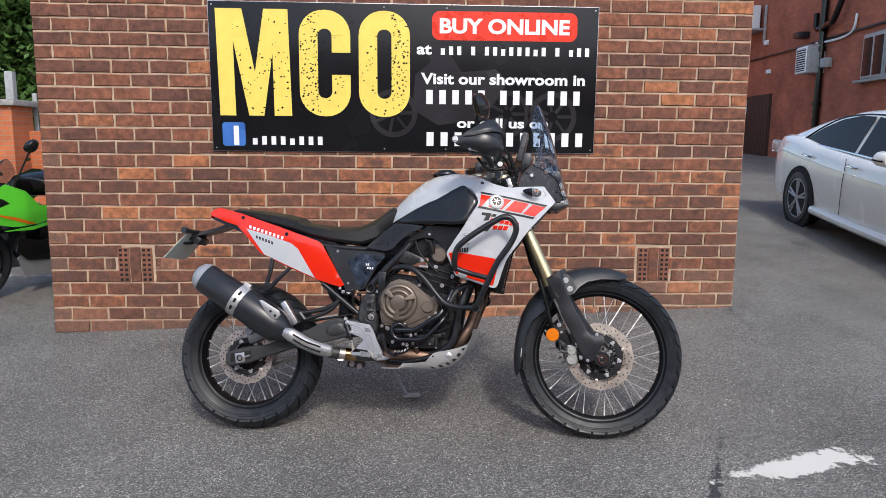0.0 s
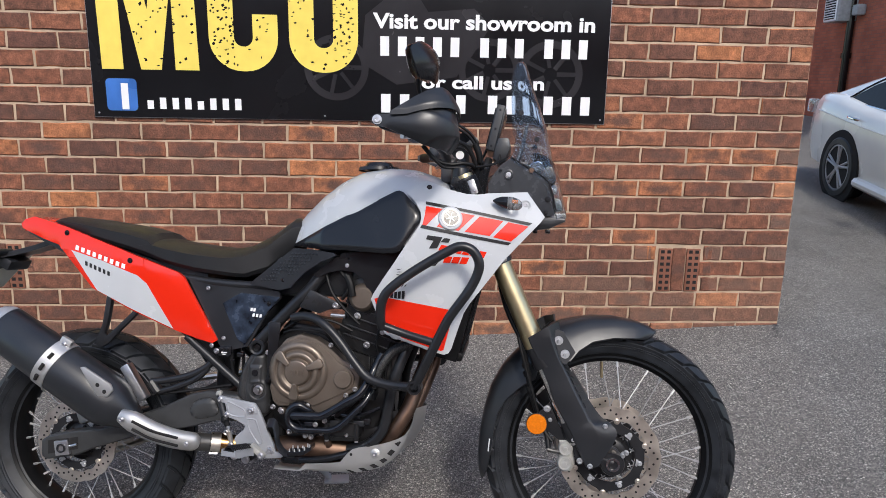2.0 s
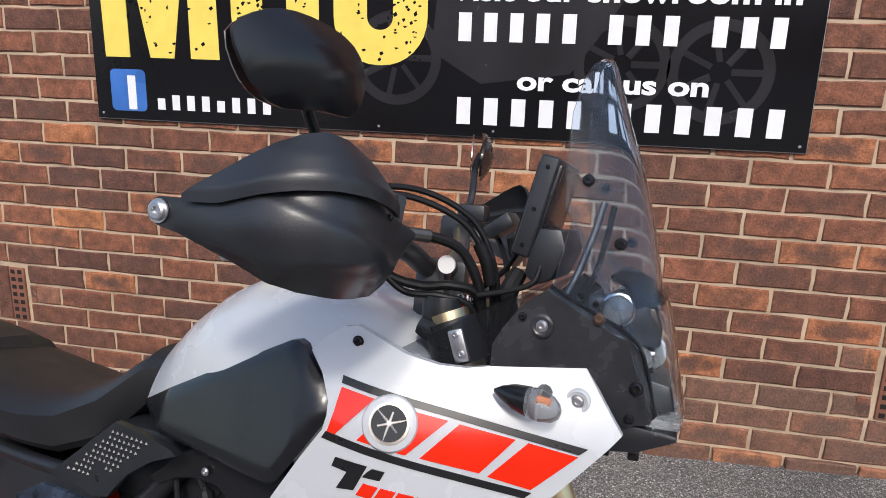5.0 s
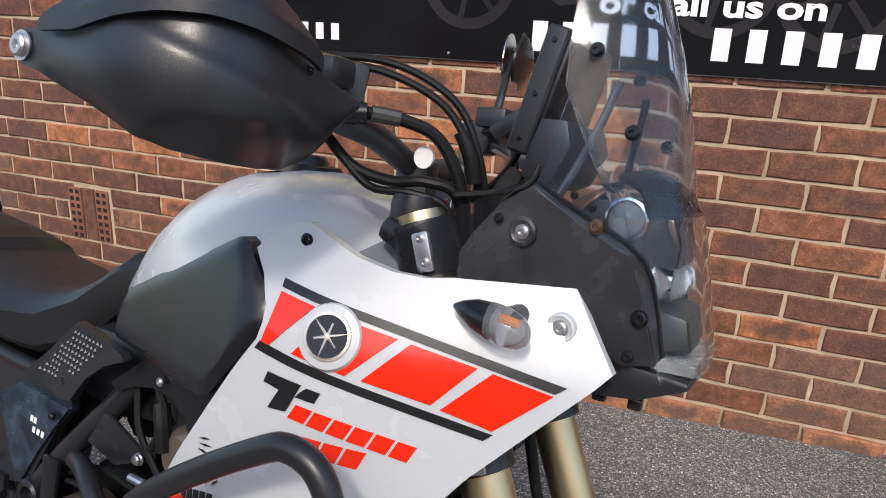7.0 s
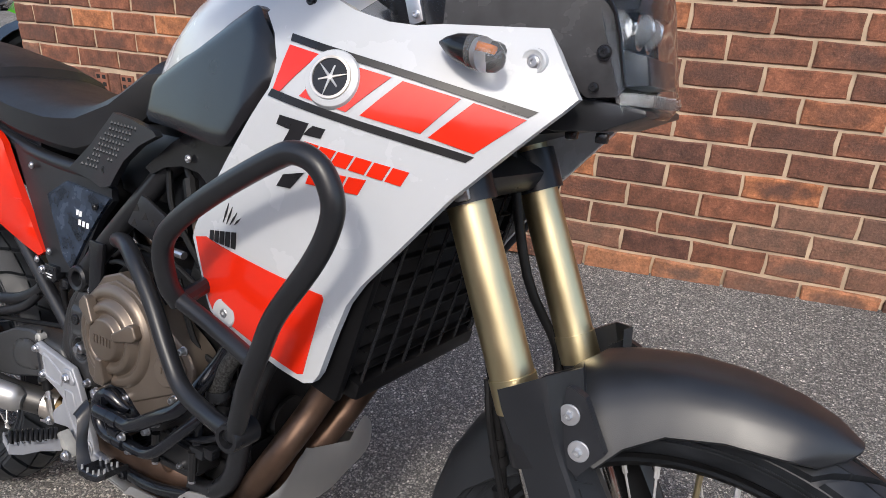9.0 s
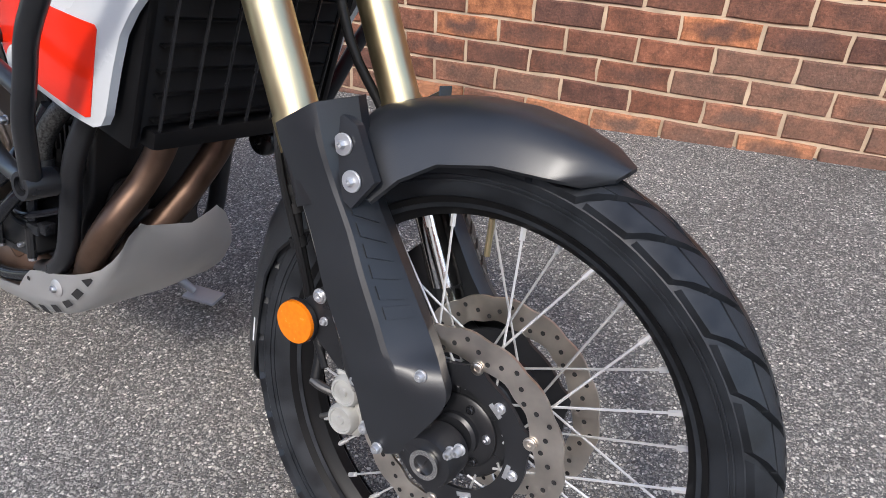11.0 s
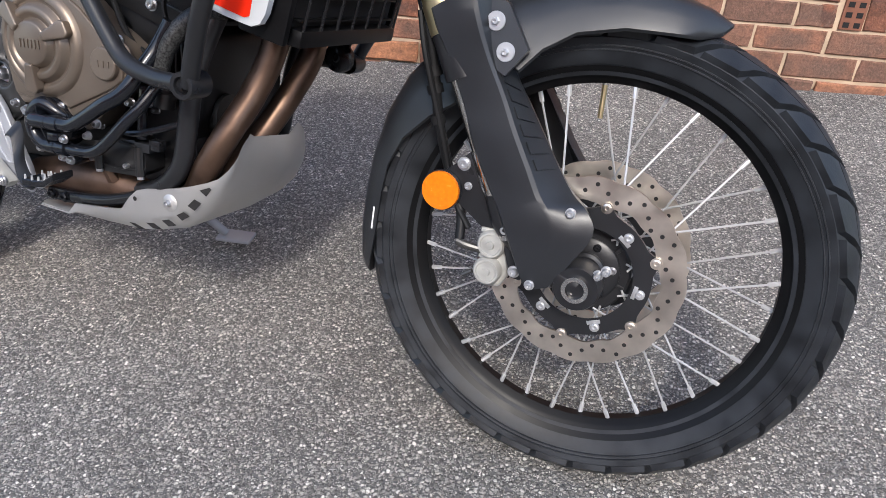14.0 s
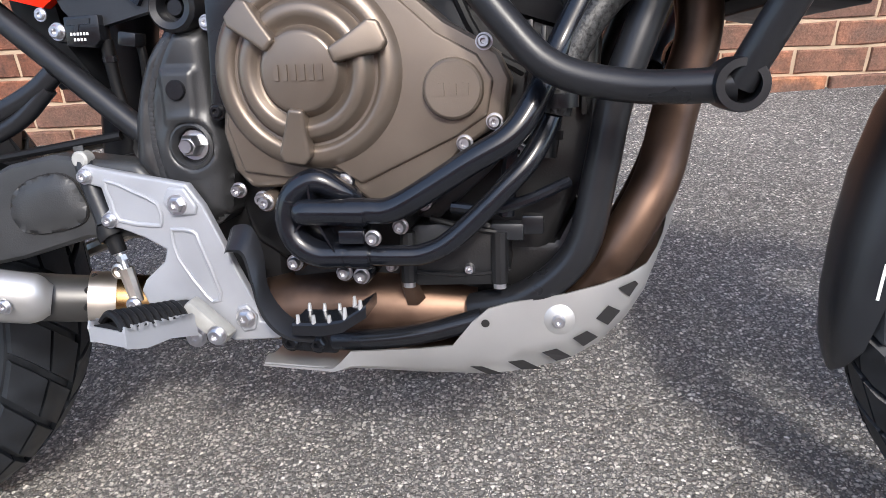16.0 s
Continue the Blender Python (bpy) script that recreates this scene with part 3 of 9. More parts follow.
film_strip("parking_line", [(-5.6, 6.5, 0.05, 0.0), (-4.5, 6.42, 0.05, 0.06), (-3.4, 6.35, 0.05, 0.06), (-2.4, 6.28, 0.05, 0.0)], M_PAINTWORN, "worn white parking bay line on asphalt", "road marking")

# ---------------------------------------------------------------- the brick building
WX0, WX1, WY, COURSE, PITCH, Z0 = -2.495, 2.112, 4.55, 0.0845, 0.23615, 0.353
MORTAR_Y = WY + 0.0065


def build_wall():
    bm = bmesh.new()
    box(((WX0 + WX1) / 2, MORTAR_Y + 2.0, 1.6), (WX1 - WX0 - 0.012, 4.0, 3.9), 0, None, bm)
    wall = solid("wall_front", bm, M_MORTAR, "dark red facing brick wall with pale sandy mortar", "brick wall", "structure", 0)
    return wall


wall_front = build_wall()

# ---------------------------------------------------------------- sign
# added wall, never in view: cuts low sky so black parts reflect darker
solid("unseen_wall_south", box((1.0, -8.6, 2.2), (34.0, 0.3, 5.6), 0.01), M_FARBRICK, "unseen red brick wall added behind the camera to darken reflections", "wall", "structure", 0)

SIGN_Y = WY - 0.012


def build_sign():
    s = thing("dealer_sign", pose(0, SIGN_Y, 0), "large black printed panel sign screwed to the brick wall", "sign")
    x0, x1, z0, z1 = -1.402, 1.081, 1.226, 2.155
    part("sign_board", box(((x0 + x1) / 2, 0.003, (z0 + z1) / 2), (x1 - x0, 0.006, z1 - z0), 0.0015), M_SIGN, s)
    part("board_edge", box(((x0 + x1) / 2, 0.006, (z0 + z1) / 2), (x1 - x0 + 0.006, 0.004, z1 - z0 + 0.006), 0.001), M_ALU, s, "thin pale cut edge")

    def flat(name, outline, material, y=-0.001, label=""):
        part(name, prism(outline, y, 0.0005, 0), material, s, label)

    def rr(xa, xb, za, zb, r, n=6):
        pts = []
        for cx, cz, a0 in ((xb - r, zb - r, 0), (xa + r, zb - r, 90), (xa + r, za + r, 180), (xb - r, za + r, 270)):
            pts += [(cx + r * math.cos(radians(a0 + 90 * i / n)), cz + r * math.sin(radians(a0 + 90 * i / n))) for i in range(n + 1)]
        return pts

    # dim printed machine behind the lettering
    for cx, cz, r in ((-0.24, 1.475, 0.155), (0.50, 1.475, 0.15), (0.80, 1.46, 0.16)):
        bm = lathe([(r, 0), (r, -0.0008), (r * 0.78, -0.0008), (r * 0.78, 0)], (cx, 0, cz), 40)
        for k in range(7):
            a = 2 * math.pi * k / 7
            tube([(cx + 0.2 * r * math.cos(a), -0.0004, cz + 0.2 * r * math.sin(a)), (cx + 0.8 * r * math.cos(a), -0.0004, cz + 0.8 * r * math.sin(a))], 0.012, 6, 1, bm, True, 0.05)
        pieces("printed_ring", bm, M_SIGNGREY, s)
    flat("printed_silhouette", [(-0.12, 1.50), (-0.10, 1.72), (0.0, 1.80), (-0.05, 1.92), (0.06, 1.95), (0.12, 1.86), (0.2, 1.74), (0.42, 1.76), (0.5, 1.68), (0.42, 1.55), (0.34, 1.44), (0.05, 1.40)], M_SIGNGREY, -0.0006, "dark grey printed silhouette of a machine")
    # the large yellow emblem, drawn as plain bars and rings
    zt, zb = 2.112, 1.450
    lift = -0.0034
    for o in ([(-1.348, zb), (-1.248, zb), (-1.256, zt), (-1.359, zt)], [(-1.290, zt), (-1.194, zt), (-1.070, zb), (-1.165, zb)], [(-1.165, zb), (-1.070, zb), (-0.965, zt), (-1.058, zt)], [(-1.004, zb), (-0.892, zb), (-0.907, zt), (-1.010, zt)]):
        lift += 0.0004
        flat("yellow_bar", o, M_YELLOW, lift)

    def ring(xa, xb, open_side):
        out, inn = rr(xa, xb, zb, zt, 0.155, 8), rr(xa + 0.118, xb - 0.118, zb + 0.115, zt - 0.115, 0.042, 8)
        bm = bmesh.new()
        k = len(out)
        for i in range(k):
            j = (i + 1) % k
            (ax, az), (bx, bz) = out[i], out[j]
            mid = (ax + bx) / 2, (az + bz) / 2
            if open_side and mid[0] > xb - 0.06 and abs(mid[1] - (zb + zt) / 2) < 0.17:
                continue
            prism([out[i], out[j], inn[j], inn[i]], -0.0022, 0.0005, 0, bm)
        bmesh.ops.remove_doubles(bm, verts=bm.verts, dist=1e-5)
        part("yellow_ring", bm, M_YELLOW, s, "", 0)
        if open_side:
            for za, zc in ((zb + 0.155, zb + 0.262), (zt - 0.262, zt - 0.155)):
                flat("yellow_bar", [(xb - 0.118, za), (xb, za), (xb, zc), (xb - 0.118, zc)], M_YELLOW, -0.0022)

    ring(-0.84, -0.515, True)
    ring(-0.462, -0.135, False)
    rng = random.Random(5)
    bm = bmesh.new()
    for _ in range(420):
        cx = rng.choice((rng.uniform(-1.34, -0.91), rng.uniform(-0.83, -0.72), rng.uniform(-0.26, -0.14), rng.uniform(-0.83, -0.14)))
        cz = rng.uniform(1.47, 2.09) if rng.random() < 0.6 else rng.gauss(1.75, 0.14)
        if not 1.46 < cz < 2.1:
            continue
        w, h = rng.uniform(0.003, 0.009), rng.uniform(0.003, 0.011)
        q = [(cx - w, cz), (cx - w * 0.3, cz - h), (cx + w, cz - h * 0.3), (cx + w * 0.4, cz + h * rng.random())]
        prism(q, -0.0027, -0.002, 0, bm)
    tagged(part("print_speckle", bm, M_SIGN, s, "black distress specks in the yellow print"), kind="stuff")
    flat("red_lozenge", rr(0.006, 0.945, 1.938, 2.118, 0.05), M_REDP, -0.0015)

    def words(t, xa, xb, za, zb_, bold=0.032):
        bm = lettering(t, zb_ - za, xb - xa, 0.002, bold)
        bmesh.ops.translate(bm, vec=(xa, -0.0012, za), verts=bm.verts)
        pieces("letter", bm, M_WHITEP, s)

    words("BUY ONLINE", 0.055, 0.895, 1.978, 2.075, 0.035)
    words("at", -0.092, 0.005, 1.846, 1.908)
    pieces("writing_bar", bars([3, 1, 8, 1, 3], 0.05, 1.04, 1.846, 1.90, -0.002, low=0.75), M_WHITEP, s)
    words("Visit our showroom in", -0.064, 1.007, 1.66, 1.732)
    pieces("writing_bar", bars([5, 3, 3], -0.05, 0.997, 1.535, 1.625, -0.002), M_WHITEP, s)
    words("or call us on", 0.171, 0.772, 1.383, 1.447)
    pieces("writing_bar", bars([5, 6], -0.049, 1.026, 1.266, 1.355, -0.002), M_WHITEP, s)
    pieces("writing_bar", bars([8], -1.163, -0.686, 1.266, 1.32, -0.002, low=0.75), M_WHITEP, s)
    flat("blue_square", rr(-1.339, -1.194, 1.256, 1.407, 0.02), M_BLUEP, -0.0016)
    flat("white_mark", [(-1.268, 1.262), (-1.235, 1.262), (-1.235, 1.385), (-1.268, 1.385)], M_WHITEP, -0.0026)
    for x in (-1.38, -0.3, 0.1, 1.06):
        for z in (1.245, 2.135):
            part("screw", bolt((x, 0, z), 0.006, 0.003, -1, False, False), M_ZINC, s)


build_sign()


# ---------------------------------------------------------------- distance on the east side
def building_east():
    h = thing("brick_building", pose(-0.785, 1.14, 0, 0, 0, -6.6), "red brick two storey building with pipes and vents", "building")
    part("wall", box((9.57, 17, 3.6), (1.0, 19, 7.4), 0), M_FARBRICK, h, "red brick side wall", 0)
    part("wall", box((4.6, 26.6, 3.6), (11.0, 1.0, 7.4), 0), M_FARBRICK, h, "red brick end wall", 0)
    part("roof", box((9.6, 17, 7.4), (1.5, 19.4, 0.25), 0.03), M_GREYPAINT, h)
    x = 9.07
    w = part("window", box((x - 0.01, 14.9, 3.12), (0.08, 1.5, 1.0), 0.01), M_GREYPAINT, h, "grey framed window")
    for y in (15.42, 14.98, 14.44):
        part("casement", box((x - 0.055, y, 3.12), (0.03, 0.46, 0.92), 0.008), M_GREYPAINT, w)
        part("pane", box((x - 0.068, y, 3.12), (0.012, 0.37, 0.82), 0.003), M_CARGLASS, w)
    part("window_sill", box((x - 0.08, 14.9, 2.60), (0.2, 1.7, 0.06), 0.01), M_STONE, w)
    bm = tube([(x - 0.09, 17.65, 0.5), (x - 0.09, 17.65, 7.2)], 0.085, 12, 1)
    for z in (2.2, 3.55, 4.05):
        lathe([(0.0, -0.06), (0.115, -0.06), (0.115, 0.06), (0.0, 0.06)], (x - 0.09, 17.65, z), 12, bm, axis="Z")
    tube([(x - 0.1, 17.65, 4.02), (x - 0.16, 17.3, 4.08), (x - 0.18, 16.95, 4.12), (x - 0.18, 16.7, 4.4), (x - 0.16, 16.55, 4.7)], 0.075, 10, 4, bm)
    tube([(x - 0.1, 17.7, 4.02), (x - 0.12, 17.95, 4.1), (x - 0.12, 18.0, 4.45)], 0.07, 10, 4, bm)
    part("downpipe", bm, M_BLACKGLOSS, h, "black cast downpipe")
    v = part("wall_vent", box((x - 0.20, 17.95, 3.31), (0.40, 0.72, 0.68), 0.01), M_GREYPAINT, h, "grey louvred vent box")
    part("vent_frame", box((x - 0.405, 18.02, 3.31), (0.02, 0.62, 0.64), 0.01), M_WHITEP, v)
    part("vent_mouth", box((x - 0.412, 18.02, 3.31), (0.02, 0.52, 0.56), 0.004), M_DARK, v)
    for k in range(10):
        part("louvre", box((x - 0.425, 18.02, 3.06 + k * 0.056), (0.03, 0.52, 0.018), 0.004, pose(0, 0, 0, 0, 30, 0)), M_WHITEP, v)
    a = part("air_unit", box((x - 0.3, 22.5, 5.0), (0.45, 0.95, 0.72), 0.03), M_WHITEP, h, "white air conditioning unit on a bracket")
    part("bracket", box((x - 0.25, 22.3, 4.60), (0.5, 1.3, 0.05), 0.01), M_GREYPAINT, a)
    part("bracket_post", box((x - 0.06, 21.65, 4.75), (0.06, 0.06, 1.1), 0.01), M_GREYPAINT, a)
    part("cable", tube([(x - 0.03, 24, 3.78), (x - 0.03, 20, 3.75), (x - 0.03, 17, 3.77), (x - 0.03, 12, 3.78)], 0.03, 6, 4), M_BLACKPL, h, "slack black wall cable")
    part("conduit", tube([(x - 0.05, 18.05, 3.73), (x - 0.05, 17.0, 3.69), (x - 0.05, 16.4, 3.73), (x - 0.05, 16.15, 3.85), (x - 0.05, 16.08, 4.15)], 0.03, 6, 3), M_WHITEP, h, "pale plastic conduit")
    part("security_light", box((x - 0.15, 18.75, 4.02), (0.3, 0.34, 0.16), 0.02), M_BLACKPL, h)
    part("junction_box", box((x - 0.1, 17.30, 3.18), (0.2, 0.28, 0.24), 0.05), M_GREYPAINT, h)
    part("wall_box", box((x - 0.04, 21.5, 4.18), (0.08, 0.22, 0.14), 0.01), M_WHITEP, h)
    part("wall_box", box((x - 0.04, 21.15, 3.3), (0.08, 0.22, 0.12), 0.01), M_WHITEP, h)
    g = part("gate", box((x, 21.9, 1.70), (0.1, 2.2, 1.9), 0.01), M_WOOD, h, "dark stained boarded gate")
    for k in range(10):
        part("board", box((x - 0.07, 20.92 + k * 0.212, 1.70), (0.04, 0.196, 1.86), 0.006), M_WOOD, g)
    part("notice", box((x - 0.12, 22.75, 2.32), (0.04, 0.34, 0.40), 0.004), M_WHITEP, h, "small white notice board")


building_east()


# ---------------------------------------------------------------- distance on the west side
def west_wall():
    p = thing("garden_wall", pose(0.33, 0, 0), "orange brick garden wall with a stone capped pier", "wall")
    part("pier", box((-6.75, 11.4, 0.9), (0.62, 0.62, 1.65), 0.01), M_PIERBRICK, p, "orange brick pier", 0)
    part("wall_panel", box((-10.6, 11.5, 0.75), (7.1, 0.34, 1.5), 0.01), M_PIERBRICK, p, "", 0)
    part("wall_panel", box((-4.6, 11.7, 0.75), (3.8, 0.3, 1.2), 0.01), M_PIERBRICK, p, "", 0)
    part("coping", box((-6.75, 11.4, 1.77), (0.78, 0.78, 0.09), 0.02), M_STONE, p, "weathered stone cap")
    part("coping", box((-10.6, 11.5, 1.53), (7.1, 0.46, 0.07), 0.015), M_STONE, p)
    f = thing("palisade_fence", pose(0.37, 0, 0), "grey steel palisade pales on the garden wall", "fence")
    for k in range(14):
        bm = box((-6.5 + 0.16 * k, 11.85, 1.6), (0.07, 0.03, 0.7), 0.006)
        part("pale", bm, M_GREYPAINT, f)
    part("post", box((-6.62, 11.4, 2.0), (0.12, 0.12, 0.5), 0.01), M_GREYPAINT, f)
    part("rail", box((-5.4, 11.88, 1.7), (2.5, 0.04, 0.06), 0.005), M_GREYPAINT, f)


west_wall()


def tree(x, y, h, spread, seed, material, leaves=14000):
    rng = random.Random(seed)
    t = thing("tree", pose(x, y, ground_z(x, y)), "dense dark green leafy tree behind a brick wall", "tree", "trees behind the wall")
    bm = tube([(0, 0, -0.1), (0.1, 0.05, h * 0.3), (-0.05, 0.1, h * 0.6), (0.05, 0, h * 0.85)], [0.18, 0.14, 0.09, 0.03], 10, 4)
    for k in range(9):
        a, z = k * 2.4, h * (0.2 + 0.07 * k)
        tube([(0, 0, z), (0.4 * spread * math.cos(a), 0.4 * spread * math.sin(a), z + 0.3), (0.85 * spread * math.cos(a), 0.85 * spread * math.sin(a), z + 0.5)], [0.05, 0.035, 0.012], 6, 3, bm)
    part("trunk", bm, M_BARK, t)
    vs, fs = [], []
    clumps = [(rng.gauss(0, 0.45) * spread, rng.gauss(0, 0.45) * spread, rng.uniform(0.08, 1.0) * h) for _ in range(130)]
    for _ in range(leaves):
        cx, cy, cz = rng.choice(clumps)
        p = Vector((cx + rng.gauss(0, 0.28), cy + rng.gauss(0, 0.28), max(0.05, cz + rng.gauss(0, 0.25))))
        s = rng.uniform(0.08, 0.16)
        m = Euler((rng.uniform(0, 6.28), rng.uniform(-1, 1), rng.uniform(0, 6.28))).to_matrix()
        k = len(vs)
        for q in ((-0.5, 0, 0), (0, -0.32, 0.08), (0.6, 0, 0), (0, 0.32, 0.08)):
            vs.append(tuple(p + m @ (Vector(q) * s)))
        fs.append((k, k + 1, k + 2, k + 3))
    me = bpy.data.meshes.new("crown")
    me.from_pydata(vs, [], fs)
    tagged(part("crown", me, material, t), kind="stuff")


for i, (x, y, h, s, m) in enumerate(((-8.6, 13.6, 5.5, 1.5, M_LEAF), (-10.6, 14.4, 6.2, 1.7, M_LEAF), (-7.0, 14.6, 5.8, 1.5, M_LEAF), (-5.6, 15.0, 5.6, 1.6, M_LEAF), (-9.2, 12.4, 2.2, 0.8, M_LEAF2), (-12.6, 13.2, 5.0, 1.8, M_LEAF), (-6.4, 13.2, 4.6, 1.3, M_LEAF), (-7.9, 12.9, 4.2, 1.2, M_LEAF))):
    tree(x, y, h, s, 40 + i, m)


# ---------------------------------------------------------------- the adventure motorcycle
BIKE = pose(-0.8782, 3.0098, -0.013) @ pose(0, 0, 0, 0, 0, -8.11) @ pose(0, 0, 0, 0, -1.27, 0) @ pose(0, 0, 0, -11.99, 0, 0)
bike = thing("adventure_motorcycle", BIKE, "white and red adventure motorcycle leaning on its side stand", "motorcycle")


def wheel(name, centre, R, width, rim_r, spokes, hub_w, disc, label):
    c = Vector(centre)
    side = [(0.0, -hub_w), (0.026, -hub_w), (0.030, -hub_w + 0.003), (0.030, -hub_w + 0.011), (0.046, -hub_w + 0.013), (0.050, -hub_w + 0.016), (0.050, -hub_w + 0.020), (0.063, -hub_w + 0.020), (0.066, -hub_w + 0.023), (0.066, -hub_w + 0.028), (0.038, -hub_w + 0.034), (0.030, -hub_w + 0.045)]
    w = part(name, lathe(side + [(r, -y) for r, y in side[::-1]], c, 36), M_BLACKPAINT, bike, label)
    for sgn in (-1, 1):
        for i in range(6):
            a = 2 * math.pi * i / 6 + 0.2
            part("hub_bolt", bolt(c + Vector((0.040 * math.cos(a), sgn * (hub_w - 0.012), 0.040 * math.sin(a))), 0.0062, 0.005, sgn, True), M_BLACKSAT if i % 3 else M_ZINC, w)
            a += 0.52
            part("hub_rib", box((0.056, 0, 0), (0.012, 0.008, 0.006), 0.0015, None), M_BLACKPAINT, w).matrix_local = Matrix.Translation(c + Vector((0, sgn * (hub_w - 0.022), 0))) @ Matrix.Rotation(-a, 4, "Y")
    hw, b = width / 2, rim_r + 0.004
    Rc = R - 0.010
    prof = [(b - 0.012, -hw * 0.52), (b, -hw * 0.62)]
    for t in np.linspace(0.0, 1.0, 9):
        a = radians(-68 + 136 * t)
        prof.append((Rc - hw * 0.86 * (1 - math.cos(a)) * 0.95, hw * 1.06 * math.sin(a)))
    prof.insert(2, (b + 0.016, -hw * 0.86))
    prof += [(b + 0.016, hw * 0.86), (b, hw * 0.62), (b - 0.012, hw * 0.52)]
    for q in (0.35, 0.62):
        rr, yy = b + 0.016 + (Rc - hw * 0.55 - b - 0.016) * q, hw * (0.86 + 0.125 * q)
        for sgn in (-1, 1):
            part("sidewall_ring", lathe([(rr - 0.0012, sgn * (yy - 0.002)), (rr - 0.0008, sgn * (yy + 0.0012)), (rr + 0.0008, sgn * (yy + 0.0012)), (rr + 0.0012, sgn * (yy - 0.002))], c, 96), M_TYRE, w)
    tyre = part("tyre", lathe(prof, c, 96), M_TYRE, w, "chunky block tread rubber tyre")
    # raised tread blocks, slanted outwards from the middle
    n = 34 if R > 0.34 else 30

    def surf(a, y, lift):
        q = max(-1, min(1, y / (hw * 1.06)))
        r = Rc - hw * 0.86 * (1 - math.sqrt(1 - q * q)) * 0.95 + lift
        return Vector((r * math.cos(a), y + (0.4 * lift * q), r * math.sin(a)))

    da = 2 * math.pi / n
    for sgn in (-1, 1):
        for (y0, y1, s0, s1, f) in ((0.04, 0.50, 0.0, 0.42, 0.88), (0.545, 0.96, 0.46, 0.92, 0.87)):
            bm, rows = bmesh.new(), []
            for lift in (-0.002, 0.0085):
                k = 1 - max(0.0, lift) * 9
                row = []
                for t in (0.0, 0.5, 1.0):
                    yy, sl = y0 + (y1 - y0) * t, s0 + (s1 - s0) * t
                    row.append([bm.verts.new(surf(da * (sl + e), sgn * hw * yy, lift)) for e in (0.5 - f / 2 * k, 0.5 + f / 2 * k)])
                rows.append(row)
            lo, hi = rows
            for j in (0, 1):
                bm.faces.new((hi[j][0], hi[j][1], hi[j + 1][1], hi[j + 1][0]))
                bm.faces.new((lo[j][0], hi[j][0], hi[j + 1][0], lo[j + 1][0]))
                bm.faces.new((lo[j][1], hi[j][1], hi[j + 1][1], lo[j + 1][1]))
            bm.faces.new((lo[0][0], lo[0][1], hi[0][1], hi[0][0]))
            bm.faces.new((lo[2][0], lo[2][1], hi[2][1], hi[2][0]))
            block = mesh_of(bm, "tread_block", 30)
            for i in range(n):
                ob = part("tread_block", block, M_TYRE, w)
                ob.location = c
                ob.rotation_euler = (0, -da * (i + (0.5 if sgn > 0 else 0.0)), 0)
    rw = hw * 0.62
    part("rim", lathe([(rim_r + 0.006, -rw - 0.004), (rim_r + 0.007, -rw + 0.003), (rim_r - 0.004, -rw + 0.005), (rim_r - 0.013, -rw * 0.55), (rim_r - 0.020, -rw * 0.28), (rim_r - 0.020, rw * 0.28), (rim_r - 0.013, rw * 0.55), (rim_r - 0.004, rw - 0.005), (rim_r + 0.007, rw - 0.003), (rim_r + 0.006, rw + 0.004), (rim_r - 0.002, rw - 0.002), (rim_r - 0.006, 0), (rim_r - 0.002, -rw + 0.002), (rim_r + 0.006, -rw - 0.004)], c, 96), M_RIM, w, "black spoked rim")
    for i in range(spokes):
        sgn = 1 if i % 2 else -1
        a = 2 * math.pi * (i + 0.5) / spokes
        lean = (0.62 if (i // 2) % 2 else -0.62)
        p0 = c + Vector((0.060 * math.cos(a + lean), sgn * (hub_w - 0.016), 0.060 * math.sin(a + lean)))
        p1 = c + Vector(((rim_r - 0.019) * math.cos(a), sgn * rw * 0.16, (rim_r - 0.019) * math.sin(a)))
        d = (p1 - p0).normalized()
        bm = tube([p0, p1], 0.0017, 6, 1)
        tube([p1 - d * 0.017, p1], 0.0037, 6, 1, bm)
        part("spoke", bm, M_SPOKE, w)
    for sgn in disc["sides"]:
        y, r = sgn * disc["y"], disc["r"]
        wv = lambda a, rr, r=r: (0.0034 * abs(math.cos(8 * a)) if rr > r * 0.9 else (-0.007 * max(0.0, math.cos(6 * a - 2.1)) ** 4 + 0.0015 * math.cos(18 * a)))
        d = part("brake_disc", lathe([(r, y - 0.002), (r, y + 0.002), (r * 0.77, y + 0.002), (r * 0.77, y - 0.002), (r, y - 0.002)], c, 120, None, wv), M_STEEL, w, "wavy drilled steel brake disc")
        bm = lathe([(0.0033, y - 0.0026), (0, y - 0.0026)], (0, 0, 0), 8)
        lathe([(0.0033, y + 0.0026), (0, y + 0.0026)], (0, 0, 0), 8, bm)
        hole = mesh_of(bm, "drilled_hole")
        for i in range(48):
            a = 2 * math.pi * i / 48
            rr = r * (0.975, 0.905, 0.845, 0.905)[i % 4] - 0.004
            part("drilled_hole", hole, M_DARK, w).location = c + Vector((rr * math.cos(a), 0, rr * math.sin(a)))
        part("disc_carrier", lathe([(r * 0.69, y - 0.003), (r * 0.69, y + 0.003), (r * 0.52, y + 0.004), (r * 0.50, y - 0.004), (r * 0.69, y - 0.003)], c, 72, None, lambda a, rr, r=r: 0.010 * max(0.0, math.cos(6 * a - 2.1)) ** 3 if rr > r * 0.6 else 0), M_BLACKPAINT, w)
